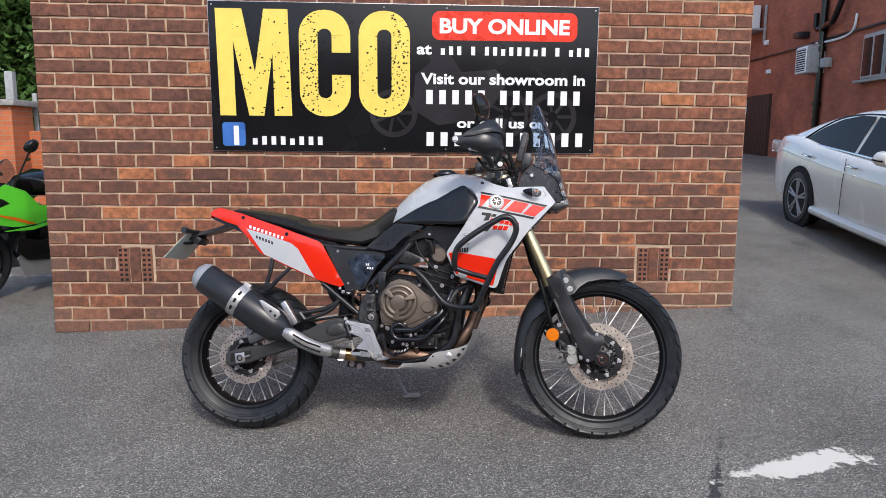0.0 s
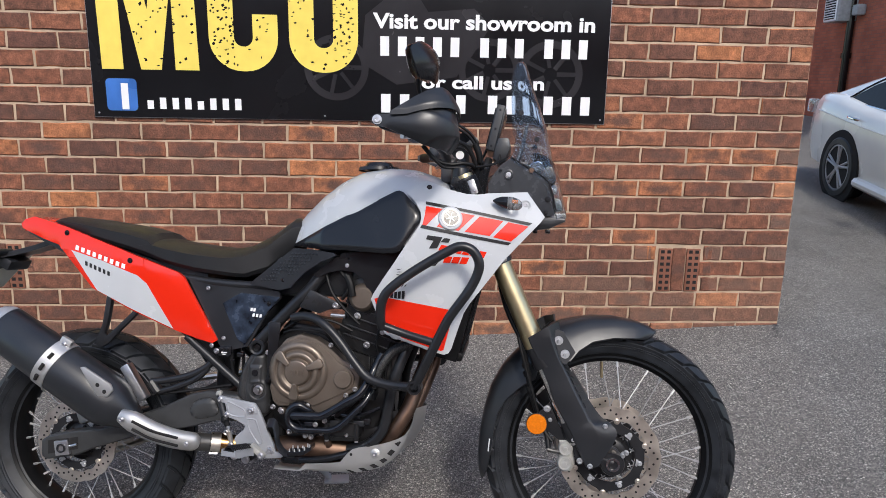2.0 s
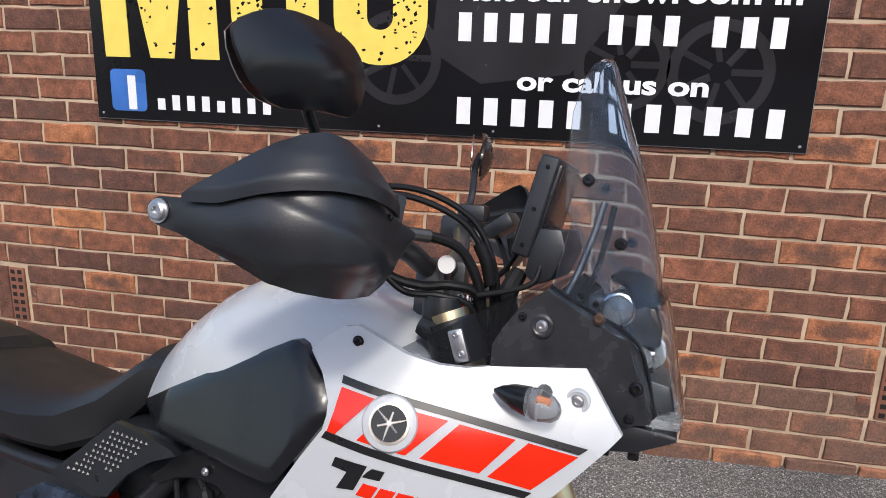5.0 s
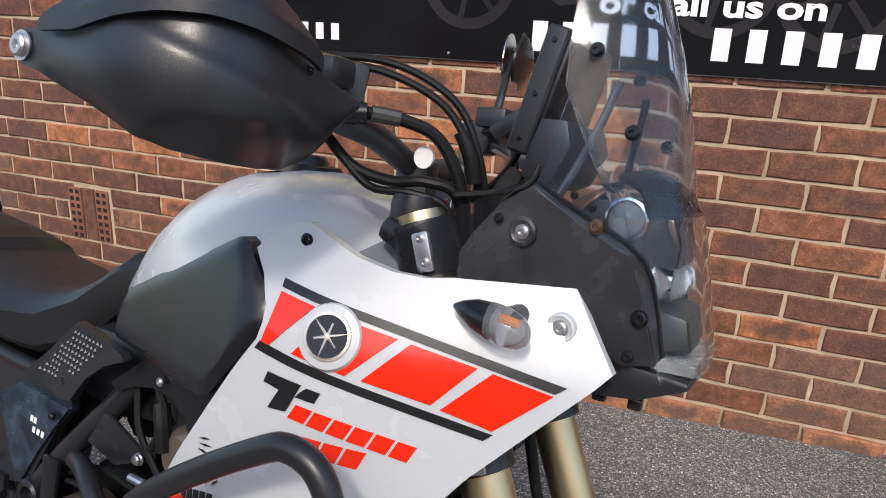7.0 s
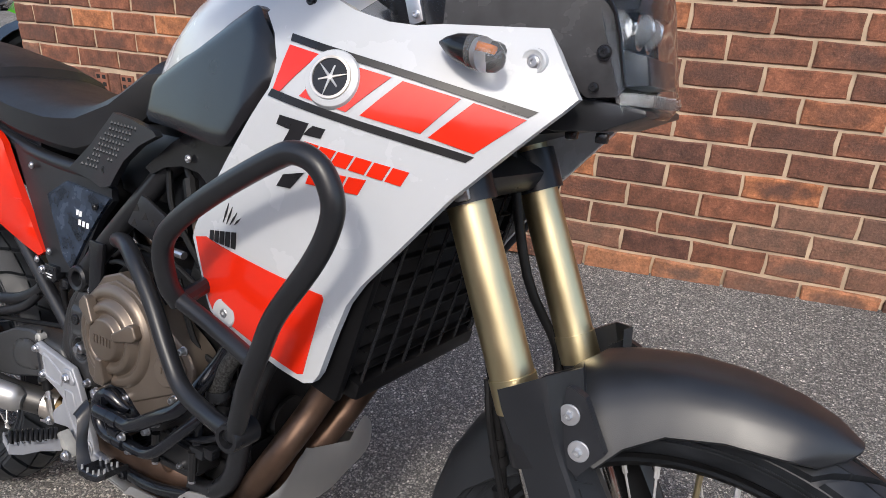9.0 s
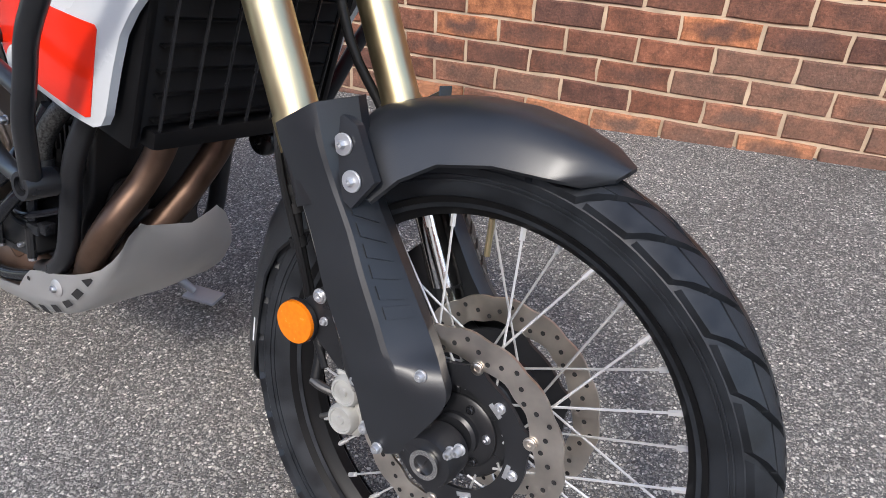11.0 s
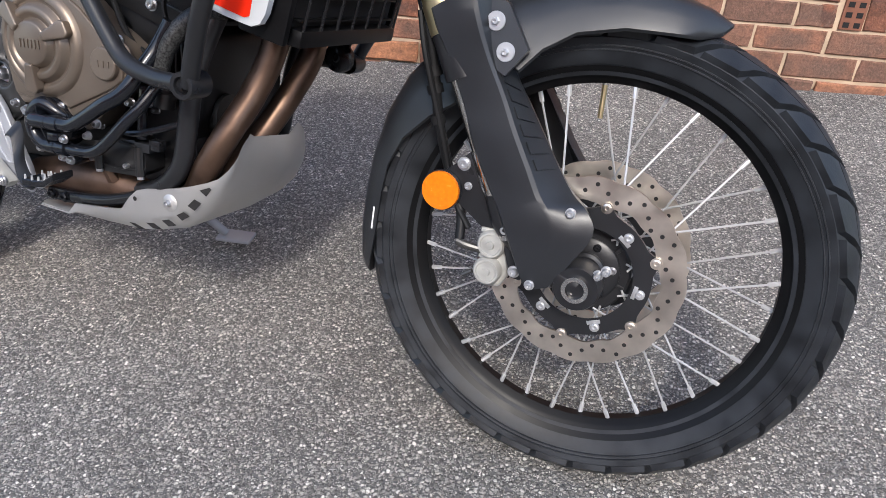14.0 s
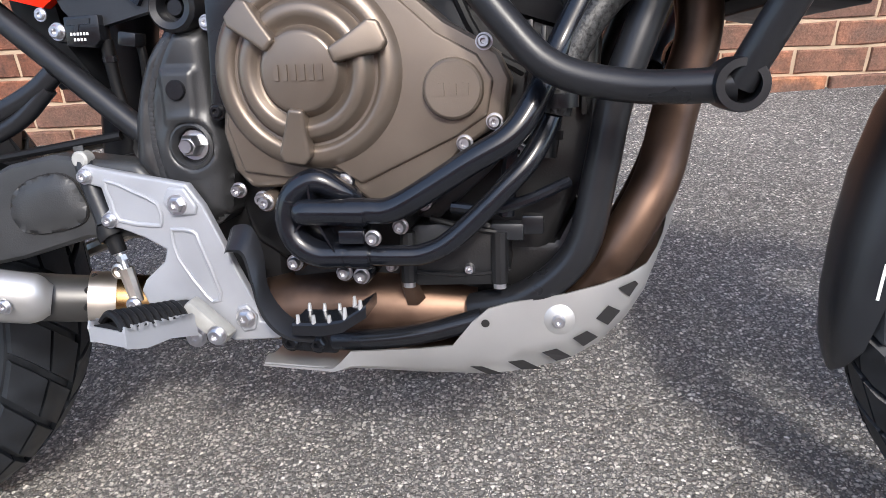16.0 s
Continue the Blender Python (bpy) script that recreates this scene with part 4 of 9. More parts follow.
        for i in range(6):
            a = 2 * math.pi * i / 6 + 0.35
            part("rivet", bolt(c + Vector((r * 0.735 * math.cos(a), y + sgn * 0.003, r * 0.735 * math.sin(a))), 0.0085, 0.003, sgn, True, False), M_STEEL, w)
            a += 0.52
            part("carrier_bolt", bolt(c + Vector((r * 0.60 * math.cos(a), y + sgn * 0.004, r * 0.60 * math.sin(a))), 0.0075, 0.004, sgn, True, False), M_WASHER, w)
            part("lock_tab", box((r * 0.545, y + sgn * 0.0045, 0), (0.006, 0.0015, 0.020), 0.0006), M_WASHER, w).matrix_local = Matrix.Translation(c) @ Matrix.Rotation(-a, 4, "Y")
    return w


FA, RA = Vector((1.595, 0, 0.350)), Vector((0, 0, 0.333))
fw = wheel("front_wheel", FA, 0.363, 0.094, 0.286, 36, 0.062, {"sides": (-1, 1), "y": 0.058, "r": 0.141}, "black hub with wire spokes")
rw_ = wheel("rear_wheel", RA, 0.336, 0.152, 0.238, 32, 0.075, {"sides": (-1,), "y": 0.082, "r": 0.1225}, "black hub with wire spokes")
part("valve", tube([FA + Vector((-0.02, 0, 0.262)), FA + Vector((-0.02, 0, 0.215))], 0.004, 8, 1), M_GOLD, fw)


# ---- fork
def fork_at(z):
    return 1.278 - (z - 0.89) * 0.12 / 0.27


for sg in (-1, 1):
    y = sg * 0.105
    leg = part("fork_leg", tube([(fork_at(1.14), y, 1.14), (fork_at(0.675), y, 0.675)], 0.0275, 28, 1), M_GOLD, bike, "gold anodised fork tube")
    part("fork_collar", tube([(fork_at(0.705), y, 0.705), (fork_at(0.668), y, 0.668)], 0.0292, 28, 1), M_GOLD, leg)
    part("dust_seal", tube([(fork_at(0.672), y, 0.672), (fork_at(0.61), y, 0.61)], 0.0275, 24, 1), M_BLACKPAINT, leg)
    part("stanchion", tube([(fork_at(0.66), y, 0.66), (fork_at(0.40), y, 0.40)], 0.0215, 20, 1), M_CHROME, leg)
    part("axle_lug", tube([(fork_at(0.46), y, 0.46), (fork_at(0.41), y, 0.41), (1.555, y * 0.95, 0.365), (1.595, y * 0.95, 0.347)], [0.022, 0.022, 0.024, 0.026], 16, 4), M_BLACKPAINT, leg)
    part("axle_clamp", lathe([(0, -0.02), (0.031, -0.02), (0.034, -0.012), (0.034, 0.02), (0, 0.02)], (1.595, sg * 0.103, 0.347), 28), M_BLACKPAINT, leg)
    part("axle_end", lathe([(0.019, 0), (0.019, sg * 0.004), (0.013, sg * 0.004), (0.011, -sg * 0.006), (0, -sg * 0.006)], (1.595, sg * 0.124, 0.347), 24), M_CHROME, leg, "bright hexagon socket axle end")
    for px, pz in ((1.622, 0.372), (1.632, 0.380)):
        part("pinch_bolt", bolt((px, sg * 0.116, pz), 0.0075, 0.012, sg, True), M_WASHER, leg)
    part("fork_cap", lathe([(0, 0), (0.024, 0), (0.026, -0.012), (0.026, -0.03)], (fork_at(1.16), y, 1.165), 24, axis="Z"), M_BLACKPAINT, leg)
    part("fork_cap_ring", tube([(fork_at(1.145), y, 1.145), (fork_at(1.13), y, 1.13)], 0.0285, 24, 1), M_GOLD, leg)

    # moulded guard: a flat flank, a crisp ridge and a facet that turns in towards the wheel
    GS = [((1.355, 0.136, 0.694), (1.410, 0.137, 0.728), (1.442, 0.100, 0.738)), ((1.366, 0.136, 0.668), (1.424, 0.136, 0.684), (1.452, 0.088, 0.672)), ((1.383, 0.132, 0.635), (1.441, 0.131, 0.641), (1.466, 0.080, 0.621)), ((1.408, 0.127, 0.576), (1.464, 0.128, 0.596), (1.493, 0.079, 0.578)), ((1.429, 0.128, 0.521), (1.486, 0.129, 0.550), (1.516, 0.078, 0.541)), ((1.455, 0.129, 0.472), (1.510, 0.130, 0.505), (1.540, 0.078, 0.503)), ((1.476, 0.130, 0.434), (1.528, 0.131, 0.470), (1.566, 0.084, 0.470)), ((1.488, 0.131, 0.408), (1.545, 0.131, 0.445), (1.592, 0.107, 0.455)), ((1.503, 0.131, 0.377), (1.553, 0.131, 0.410), (1.606, 0.116, 0.426)), ((1.515, 0.130, 0.352), (1.545, 0.131, 0.366), (1.578, 0.122, 0.374)), ((1.525, 0.126, 0.334), (1.541, 0.127, 0.336), (1.557, 0.122, 0.341))]
    tracks = [spline([(x, sg * y, z) for x, y, z in col], 4) for col in zip(*GS)]
    rings = []
    for Lp, Rp, Fp in zip(*tracks):
        o = Vector((0, sg, 0))
        back, mid, ra, rb = Lp + Vector((-0.002, -sg * 0.035, -0.004)), Lp.lerp(Rp, 0.5) + o * 0.0015, Lp.lerp(Rp, 0.94), Rp.lerp(Fp, 0.07)
        outer = [back, Lp - o * 0.004, Lp.lerp(Rp, 0.05), mid, ra, rb, Rp.lerp(Fp, 0.5), Fp, Fp - o * 0.018 + Vector((-0.004, 0, 0))]
        rings.append(outer + [q - o * 0.004 - Vector((0.002, 0, 0)) * (1 if i > 4 else -1) for i, q in list(enumerate(outer))[::-1]])
    part("fork_guard", loft(rings), M_BLACKPL, leg, "matt black moulded fork guard", 24)
    for i in range(6):
        t = 9.0 + i * 2.0
        q = []
        for tt in (t, t + 1.3):
            k, f = int(tt), tt % 1.0
            Rp, Fp = tracks[1][k].lerp(tracks[1][k + 1], f), tracks[2][k].lerp(tracks[2][k + 1], f)
            nrm = (Fp - Rp).cross(tracks[1][k + 1] - tracks[1][k]).normalized() * sg
            q += [Rp.lerp(Fp, 0.22) + nrm * 0.0026, Rp.lerp(Fp, 0.80) + nrm * 0.0026]
        bmx = bmesh.new()
        lo_, hi_ = [bmx.verts.new(v - nrm * 0.0025) for v in q], [bmx.verts.new(v) for v in q]
        bmx.faces.new((hi_[0], hi_[1], hi_[3], hi_[2]))
        for m, n in ((0, 1), (1, 3), (3, 2), (2, 0)):
            bmx.faces.new((lo_[m], lo_[n], hi_[n], hi_[m]))
        part("embossed_bar", bmx, M_BLACKPL, leg)
    part("guard_bolt", bolt((1.573, sg * 0.119, 0.452), 0.0075, 0.008, sg), M_WASHER, leg)
    part("guard_bolt", bolt((1.532, sg * 0.130, 0.342), 0.0075, 0.008, sg), M_WASHER, leg)
    # caliper
    cal = part("brake_caliper", prism([(1.446, 0.392), (1.462, 0.408), (1.490, 0.410), (1.498, 0.392), (1.490, 0.366), (1.494, 0.338), (1.482, 0.316), (1.456, 0.314), (1.446, 0.330), (1.450, 0.360)], sg * 0.064, sg * 0.104, 0.006, None, 3), M_CALIPER, bike, "cast grey two piston brake caliper")
    part("caliper_bracket", prism([(1.470, 0.424), (1.484, 0.424), (1.520, 0.356), (1.514, 0.338), (1.500, 0.340), (1.478, 0.400)], sg * 0.106, sg * 0.114, 0.002), M_BLACKPAINT, cal)
    for px, pz in ((1.466, 0.383), (1.464, 0.342)):
        part("piston_boss", lathe([(0.021, -sg * 0.02), (0.021, 0), (0.018, sg * 0.005), (0.0155, sg * 0.005), (0.0145, sg * 0.003), (0.006, sg * 0.003), (0.005, sg * 0.006), (0, sg * 0.006)], (px, sg * 0.113, pz), 28), M_CALIPER, cal)
    for px, pz in ((1.486, 0.412), (1.505, 0.352)):
        part("mount_bolt", bolt((px, sg * 0.118, pz), 0.009, 0.009, sg), M_WASHER, cal)
    for pz in (0.402, 0.363, 0.324):
        part("cast_web", box((1.462, sg * 0.105, pz), (0.028, 0.008, 0.007), 0.002), M_CALIPER, cal)
    part("hose_fitting", tube([(1.452, sg * 0.11, 0.372), (1.43, sg * 0.115, 0.376), (1.415, sg * 0.115, 0.38)], 0.006, 10, 3), M_PIPE, cal)
    part("bleed_pin", tube([(1.44, sg * 0.105, 0.335), (1.425, sg * 0.105, 0.325)], 0.0035, 8, 1), M_PIPE, cal)
    part("brake_hose", tube([(1.418, sg * 0.112, 0.382), (1.412, sg * 0.100, 0.42), (1.388, sg * 0.092, 0.47), (1.366, sg * 0.094, 0.54), (1.352, sg * 0.098, 0.62), (1.338, sg * 0.10, 0.68), (1.29, sg * 0.07, 0.78), (1.25, sg * 0.05, 0.95)], 0.0072, 12, 4), M_RUBBER, bike)
    for x, z, r in ((1.366, 0.540, 0.0105), (1.358, 0.582, 0.0115), (1.354, 0.605, 0.0115)):
        part("hose_guide", tube([(x, sg * 0.095, z), (x - 0.004, sg * 0.096, z + 0.012)], r, 14, 1), M_RUBBER, bike)
    part("sensor_wire", tube([(1.43, sg * 0.11, 0.40), (1.40, sg * 0.100, 0.44), (1.376, sg * 0.100, 0.52), (1.345, sg * 0.11, 0.63), (1.33, sg * 0.105, 0.69)], 0.0048, 8, 4), M_RUBBER, bike)
    rf = part("side_reflector", lathe([(0, 0), (0.0275, 0), (0.0285, sg * 0.003), (0.0275, sg * 0.0075), (0, sg * 0.009)], (1.384, sg * 0.112, 0.450), 32), M_ORANGE, bike, "round orange side reflector")
    part("backing", lathe([(0, 0), (0.0295, 0), (0.0295, sg * 0.006), (0.02, sg * 0.006)], (1.384, sg * 0.1085, 0.450), 32), M_BLACKPL, rf)
    part("bracket", prism([(1.40, 0.49), (1.42, 0.51), (1.44, 0.46), (1.475, 0.405), (1.46, 0.395), (1.40, 0.44), (1.375, 0.44), (1.375, 0.47)], sg * 0.100, sg * 0.106, 0.0015), M_BLACKPAINT, rf)
    part("bracket_bolt", bolt((1.413, sg * 0.107, 0.492), 0.010, 0.006, sg), M_WASHER, rf)
    part("bracket_bolt", bolt((1.422, sg * 0.107, 0.461), 0.006, 0.006, sg), M_WASHER, rf)

for nm, z, t in (("lower_yoke", 0.928, 0.035), ("upper_yoke", 1.115, 0.03)):
    x = fork_at(z)
    bm = box((x - 0.01, 0, z), (0.075, 0.27, t), 0.012, pose(0, 0, 0, 0, 24, 0))
    yk = part(nm, bm, M_BLACKPAINT, bike, "black fork yoke")
    for sg in (-1, 1):
        part("clamp_collar", tube([(fork_at(z + 0.02), sg * 0.105, z + 0.02), (fork_at(z - 0.032), sg * 0.105, z - 0.032)], 0.0355, 24, 1), M_BLACKPAINT, yk)
        part("clamp_plate", box((fork_at(z) + 0.018, sg * 0.142, z - 0.004), (0.02, 0.008, 0.042), 0.006, pose(0, 0, 0, 0, -20, 0)), M_ALU, yk)
        for dz in (-0.013, 0.01):
            part("clamp_bolt", bolt((fork_at(z) + 0.018 - dz * 0.4, sg * 0.146, z + dz), 0.0055, 0.004, sg, False), M_ZINC, yk)
part("steering_stem", tube([(fork_at(1.13) - 0.045, 0, 1.14), (fork_at(0.93) - 0.045, 0, 0.93)], 0.032, 20, 1), M_BLACKPAINT, bike)


# ---- front mudguard
def arch(stations, name, material, parent, label, bevel=0.004):
    rings = []
    for x, z, w, drop, dx in stations:
        top, low = [], []
        for t in np.linspace(-1, 1, 13):
            s = math.copysign(abs(t) ** 0.85, t)
            d = drop * abs(t) ** 3.2
            top.append((x + dx * abs(t) ** 3, w * s, z - d))
            low.append((x + dx * abs(t) ** 3, (w - bevel) * s, z - d - bevel))
        rings.append(top + low[::-1])
    return part(name, loft(rings), material, parent, label)


mg = arch([(1.395, 0.690, 0.104, 0.05, 0.0), (1.43, 0.722, 0.110, 0.082, 0.02), (1.46, 0.733, 0.108, 0.105, 0.015), (1.50, 0.742, 0.095, 0.085, 0.0), (1.54, 0.748, 0.084, 0.066, 0.0), (1.60, 0.748, 0.075, 0.055, 0.0), (1.66, 0.738, 0.066, 0.046, -0.004), (1.70, 0.724, 0.052, 0.034, -0.01), (1.728, 0.708, 0.022, 0.012, -0.012)],
          "front_mudguard", M_BLACKPL, bike, "matt black front mudguard")
for sg in (-1, 1):
    part("mount_plate", panel([(1.412, 0.70), (1.435, 0.718), (1.455, 0.71), (1.488, 0.655), (1.462, 0.620), (1.434, 0.634), (1.414, 0.676)], lambda x, z: sg * (0.116 + 0.1 * (0.70 - z)), 0.012, 0.03, inward=-sg), M_BLACKPL, mg)
    for x, z in ((1.441, 0.687), (1.459, 0.650)):
        part("washer", lathe([(0, sg * 0.0025), (0.0118, sg * 0.0025), (0.0125, sg * 0.0018), (0.0125, 0)], (x, sg * (0.117 + 0.1 * (0.7 - z)), z), 28), M_WASHER, mg)
        part("bolt", bolt((x, sg * (0.1195 + 0.1 * (0.7 - z)), z), 0.0068, 0.006, sg, False, True), M_WASHER, mg)
fl = arch([(1.40, 0.690, 0.070, 0.03, 0.0), (1.36, 0.668, 0.075, 0.06, 0.03), (1.325, 0.64, 0.075, 0.07, 0.055), (1.285, 0.595, 0.070, 0.05, 0.055), (1.252, 0.535, 0.062, 0.03, 0.045), (1.233, 0.47, 0.058, 0.01, 0.040), (1.222, 0.41, 0.055, 0.0, 0.041), (1.216, 0.34, 0.053, 0.0, 0.039), (1.218, 0.290, 0.044, 0.0, 0.026), (1.223, 0.268, 0.028, 0.0, 0.012), (1.227, 0.256, 0.010, 0.0, 0.002)],
          "rear_mudguard_flap", M_BLACKPL, bike, "matt black mudguard extender behind the wheel")
part("printed_mark", box((1.2494, -0.0508, 0.366), (0.0030, 0.0010, 0.038), 0, pose(0, 0, 0, 0, 6, -26)), M_WHITEDECAL, fl, "white bar of printed writing")


# ---- tank and bodywork
TX = [0.62, 0.652, 0.691, 0.75, 0.809, 0.867, 0.945, 1.023, 1.08, 1.13, 1.18]
TZ = [0.94, 0.985, 1.036, 1.092, 1.135, 1.162, 1.174, 1.168, 1.150, 1.125, 1.10]
TW = [0.055, 0.080, 0.105, 0.138, 0.160, 0.178, 0.195, 0.205, 0.205, 0.19, 0.15]


def tank_w(x, z):
    zt, w = float(np.interp(x, TX, TZ)), float(np.interp(x, TX, TW))
    return w * math.sqrt(max(0.0, 1 - math.exp(-max(0.0, zt - z) / 0.062)))


def tank_mesh():
    rings = []
    for x in np.linspace(0.64, 1.17, 30):
        zt = float(np.interp(x, TX, TZ))
        ds = [0.0] + [((zt - min(0.945, zt - 0.04)) * (i / 12) ** 1.9) for i in range(1, 13)]
        right = [(x, -tank_w(x, zt - d), zt - d) for d in ds]
        rings.append([(x, -yy, z) for _, yy, z in right[::-1]] + right[1:])
    return loft(rings, True)


tank = part("fuel_tank", tank_mesh(), M_WHITE, bike, "glossy white fuel tank")
cap = part("filler_cap", lathe([(0, 0.020), (0.036, 0.018), (0.042, 0.010), (0.045, -0.004), (0.03, -0.006)], (0.905, 0, 1.172), 32, axis="Z"), M_BLACKSAT, tank, "black fuel filler cap")
part("filler_ring", lathe([(0.062, -0.006), (0.060, 0.004), (0.046, 0.006), (0.044, -0.004)], (0.905, 0, 1.172), 36, axis="Z"), M_BLACKPAINT, tank)
BP = [(0.664, 0.938), (0.670, 0.944), (0.76, 0.986), (0.852, 1.031), (0.985, 1.095), (0.996, 1.097), (1.007, 1.093), (1.045, 1.055), (1.057, 1.038), (1.062, 1.024), (1.058, 1.010), (1.012, 0.941), (1.004, 0.931), (0.990, 0.925), (0.955, 0.924), (0.852, 0.930), (0.76, 0.931)]


def bp_y(x, z):
    flat = 0.146 + 0.27 * (x - 0.70) - 0.25 * (z - 0.95) - 0.55 * max(0.0, 0.775 - x)
    chamfer = 0.007 * (1 - min(1.0, seg_dist(x, z, BP, True) / 0.011))
    return -(flat - chamfer - 0.25 * max(0.0, x - 1.02))


for sg in (-1, 1):
    f = (lambda x, z: bp_y(x, z)) if sg < 0 else (lambda x, z: -bp_y(x, z))
    part("tank_side_panel", panel(BP, f, 0.020, 0.008, 0, None, -sg), M_BLACKSAT, tank, "satin black tank side cover")
    # the grip pad and the inner cover below the tank
    KP = [(0.560, 0.828), (0.582, 0.846), (0.64, 0.893), (0.694, 0.933), (0.75, 0.93), (0.815, 0.921), (0.824, 0.915), (0.775, 0.895), (0.728, 0.865), (0.698, 0.835), (0.685, 0.820), (0.649, 0.812)]
    ky = lambda x, z, sg=sg: sg * (0.128 + 0.20 * max(0, x - 0.62) + 0.02)
    pad = part("knee_pad", panel(KP, ky, 0.012, 0.03, 0, None, -sg), M_BLACKPL, bike, "black knee pad with a raised diamond pattern")
    bmx = bmesh.new()
    for i in range(24):
        for j in range(12):
            x, z = 0.575 + i * 0.0105 + (j % 2) * 0.005, 0.822 + j * 0.0095
            lo = 0.828 + max(0, (x - 0.66)) * 0.75 + 0.006
            hi = 0.823 + (x - 0.556) * 0.80 - 0.012
            if z < lo or z > min(hi, 0.918) or x > 0.80 or (x - 0.664) ** 2 + (z - 0.842) ** 2 < 0.0004:
                continue
            y = ky(x, z)
            k = [bmx.verts.new((x + a * 0.0042, y, z + b * 0.004)) for a, b in ((-1, 0), (0, -1), (1, 0), (0, 1))]
            t = bmx.verts.new((x, y + sg * 0.0028, z))
            for q in range(4):
                bmx.faces.new((k[q], k[(q + 1) % 4], t))
    tagged(part("grip_texture", bmx, M_BLACKPL, pad, "", 0), kind="stuff")
    part("pad_bolt", bolt((0.664, sg * 0.152, 0.842), 0.010, 0.005, sg, True, False), M_BLACKSAT, pad)
    part("inner_cover", panel([(0.80, 0.90), (0.834, 0.922), (0.992, 0.930), (1.01, 0.94), (0.975, 0.885), (0.955, 0.85), (0.925, 0.80), (0.905, 0.815), (0.89, 0.85), (0.862, 0.868), (0.825, 0.872), (0.79, 0.865), (0.76, 0.85), (0.745, 0.858)], lambda x, z, sg=sg: sg * (0.145 + 0.06 * max(0, x - 0.85)), 0.008, 0.04, 0, None, -sg), M_BLACKSAT, bike, "black inner side cover")
    part("cover_bolt", bolt((0.845, sg * 0.150, 0.886), 0.006, 0.004, sg, True, False), M_ZINC, bike)


# ---- side fairing
def sh_y(x, z):
    def soft(v, k=0.018):
        return k * math.log1p(math.exp(min(40.0, v / k)))
    return -(0.224 - 0.33 * soft(x - 1.12) - 0.5 * soft(z - 1.02) - 0.10 * soft(0.80 - z) - 0.25 * soft(0.985 - x, 0.012))


SH = [(0.932, 0.812), (0.958, 0.852), (0.990, 0.898), (1.033, 0.965), (1.059, 1.003), (1.062, 1.020), (1.060, 1.037), (1.043, 1.066), (1.020, 1.089), (1.034, 1.106), (1.055, 1.121), (1.074, 1.124), (1.105, 1.113), (1.14, 1.099), (1.18, 1.090), (1.212, 1.089), (1.27, 1.098), (1.325, 1.110), (1.337, 1.110), (1.347, 1.101), (1.372, 1.065), (1.397, 1.030), (1.384, 1.014), (1.335, 0.962), (1.285, 0.908), (1.232, 0.838), (1.196, 0.792), (1.180, 0.765), (1.166, 0.725), (1.148, 0.668), (1.140, 0.655), (1.128, 0.651), (1.088, 0.662), (0.985, 0.697), (0.966, 0.704), (0.957, 0.718), (0.942, 0.760), (0.926, 0.797)]


def overlay(outline, lift, sg, step=0.02, rn=0):
    return panel(outline, (lambda x, z: sh_y(x, z) - lift) if sg < 0 else (lambda x, z: -sh_y(x, z) + lift), 0.0012, step, rn, None, -sg)


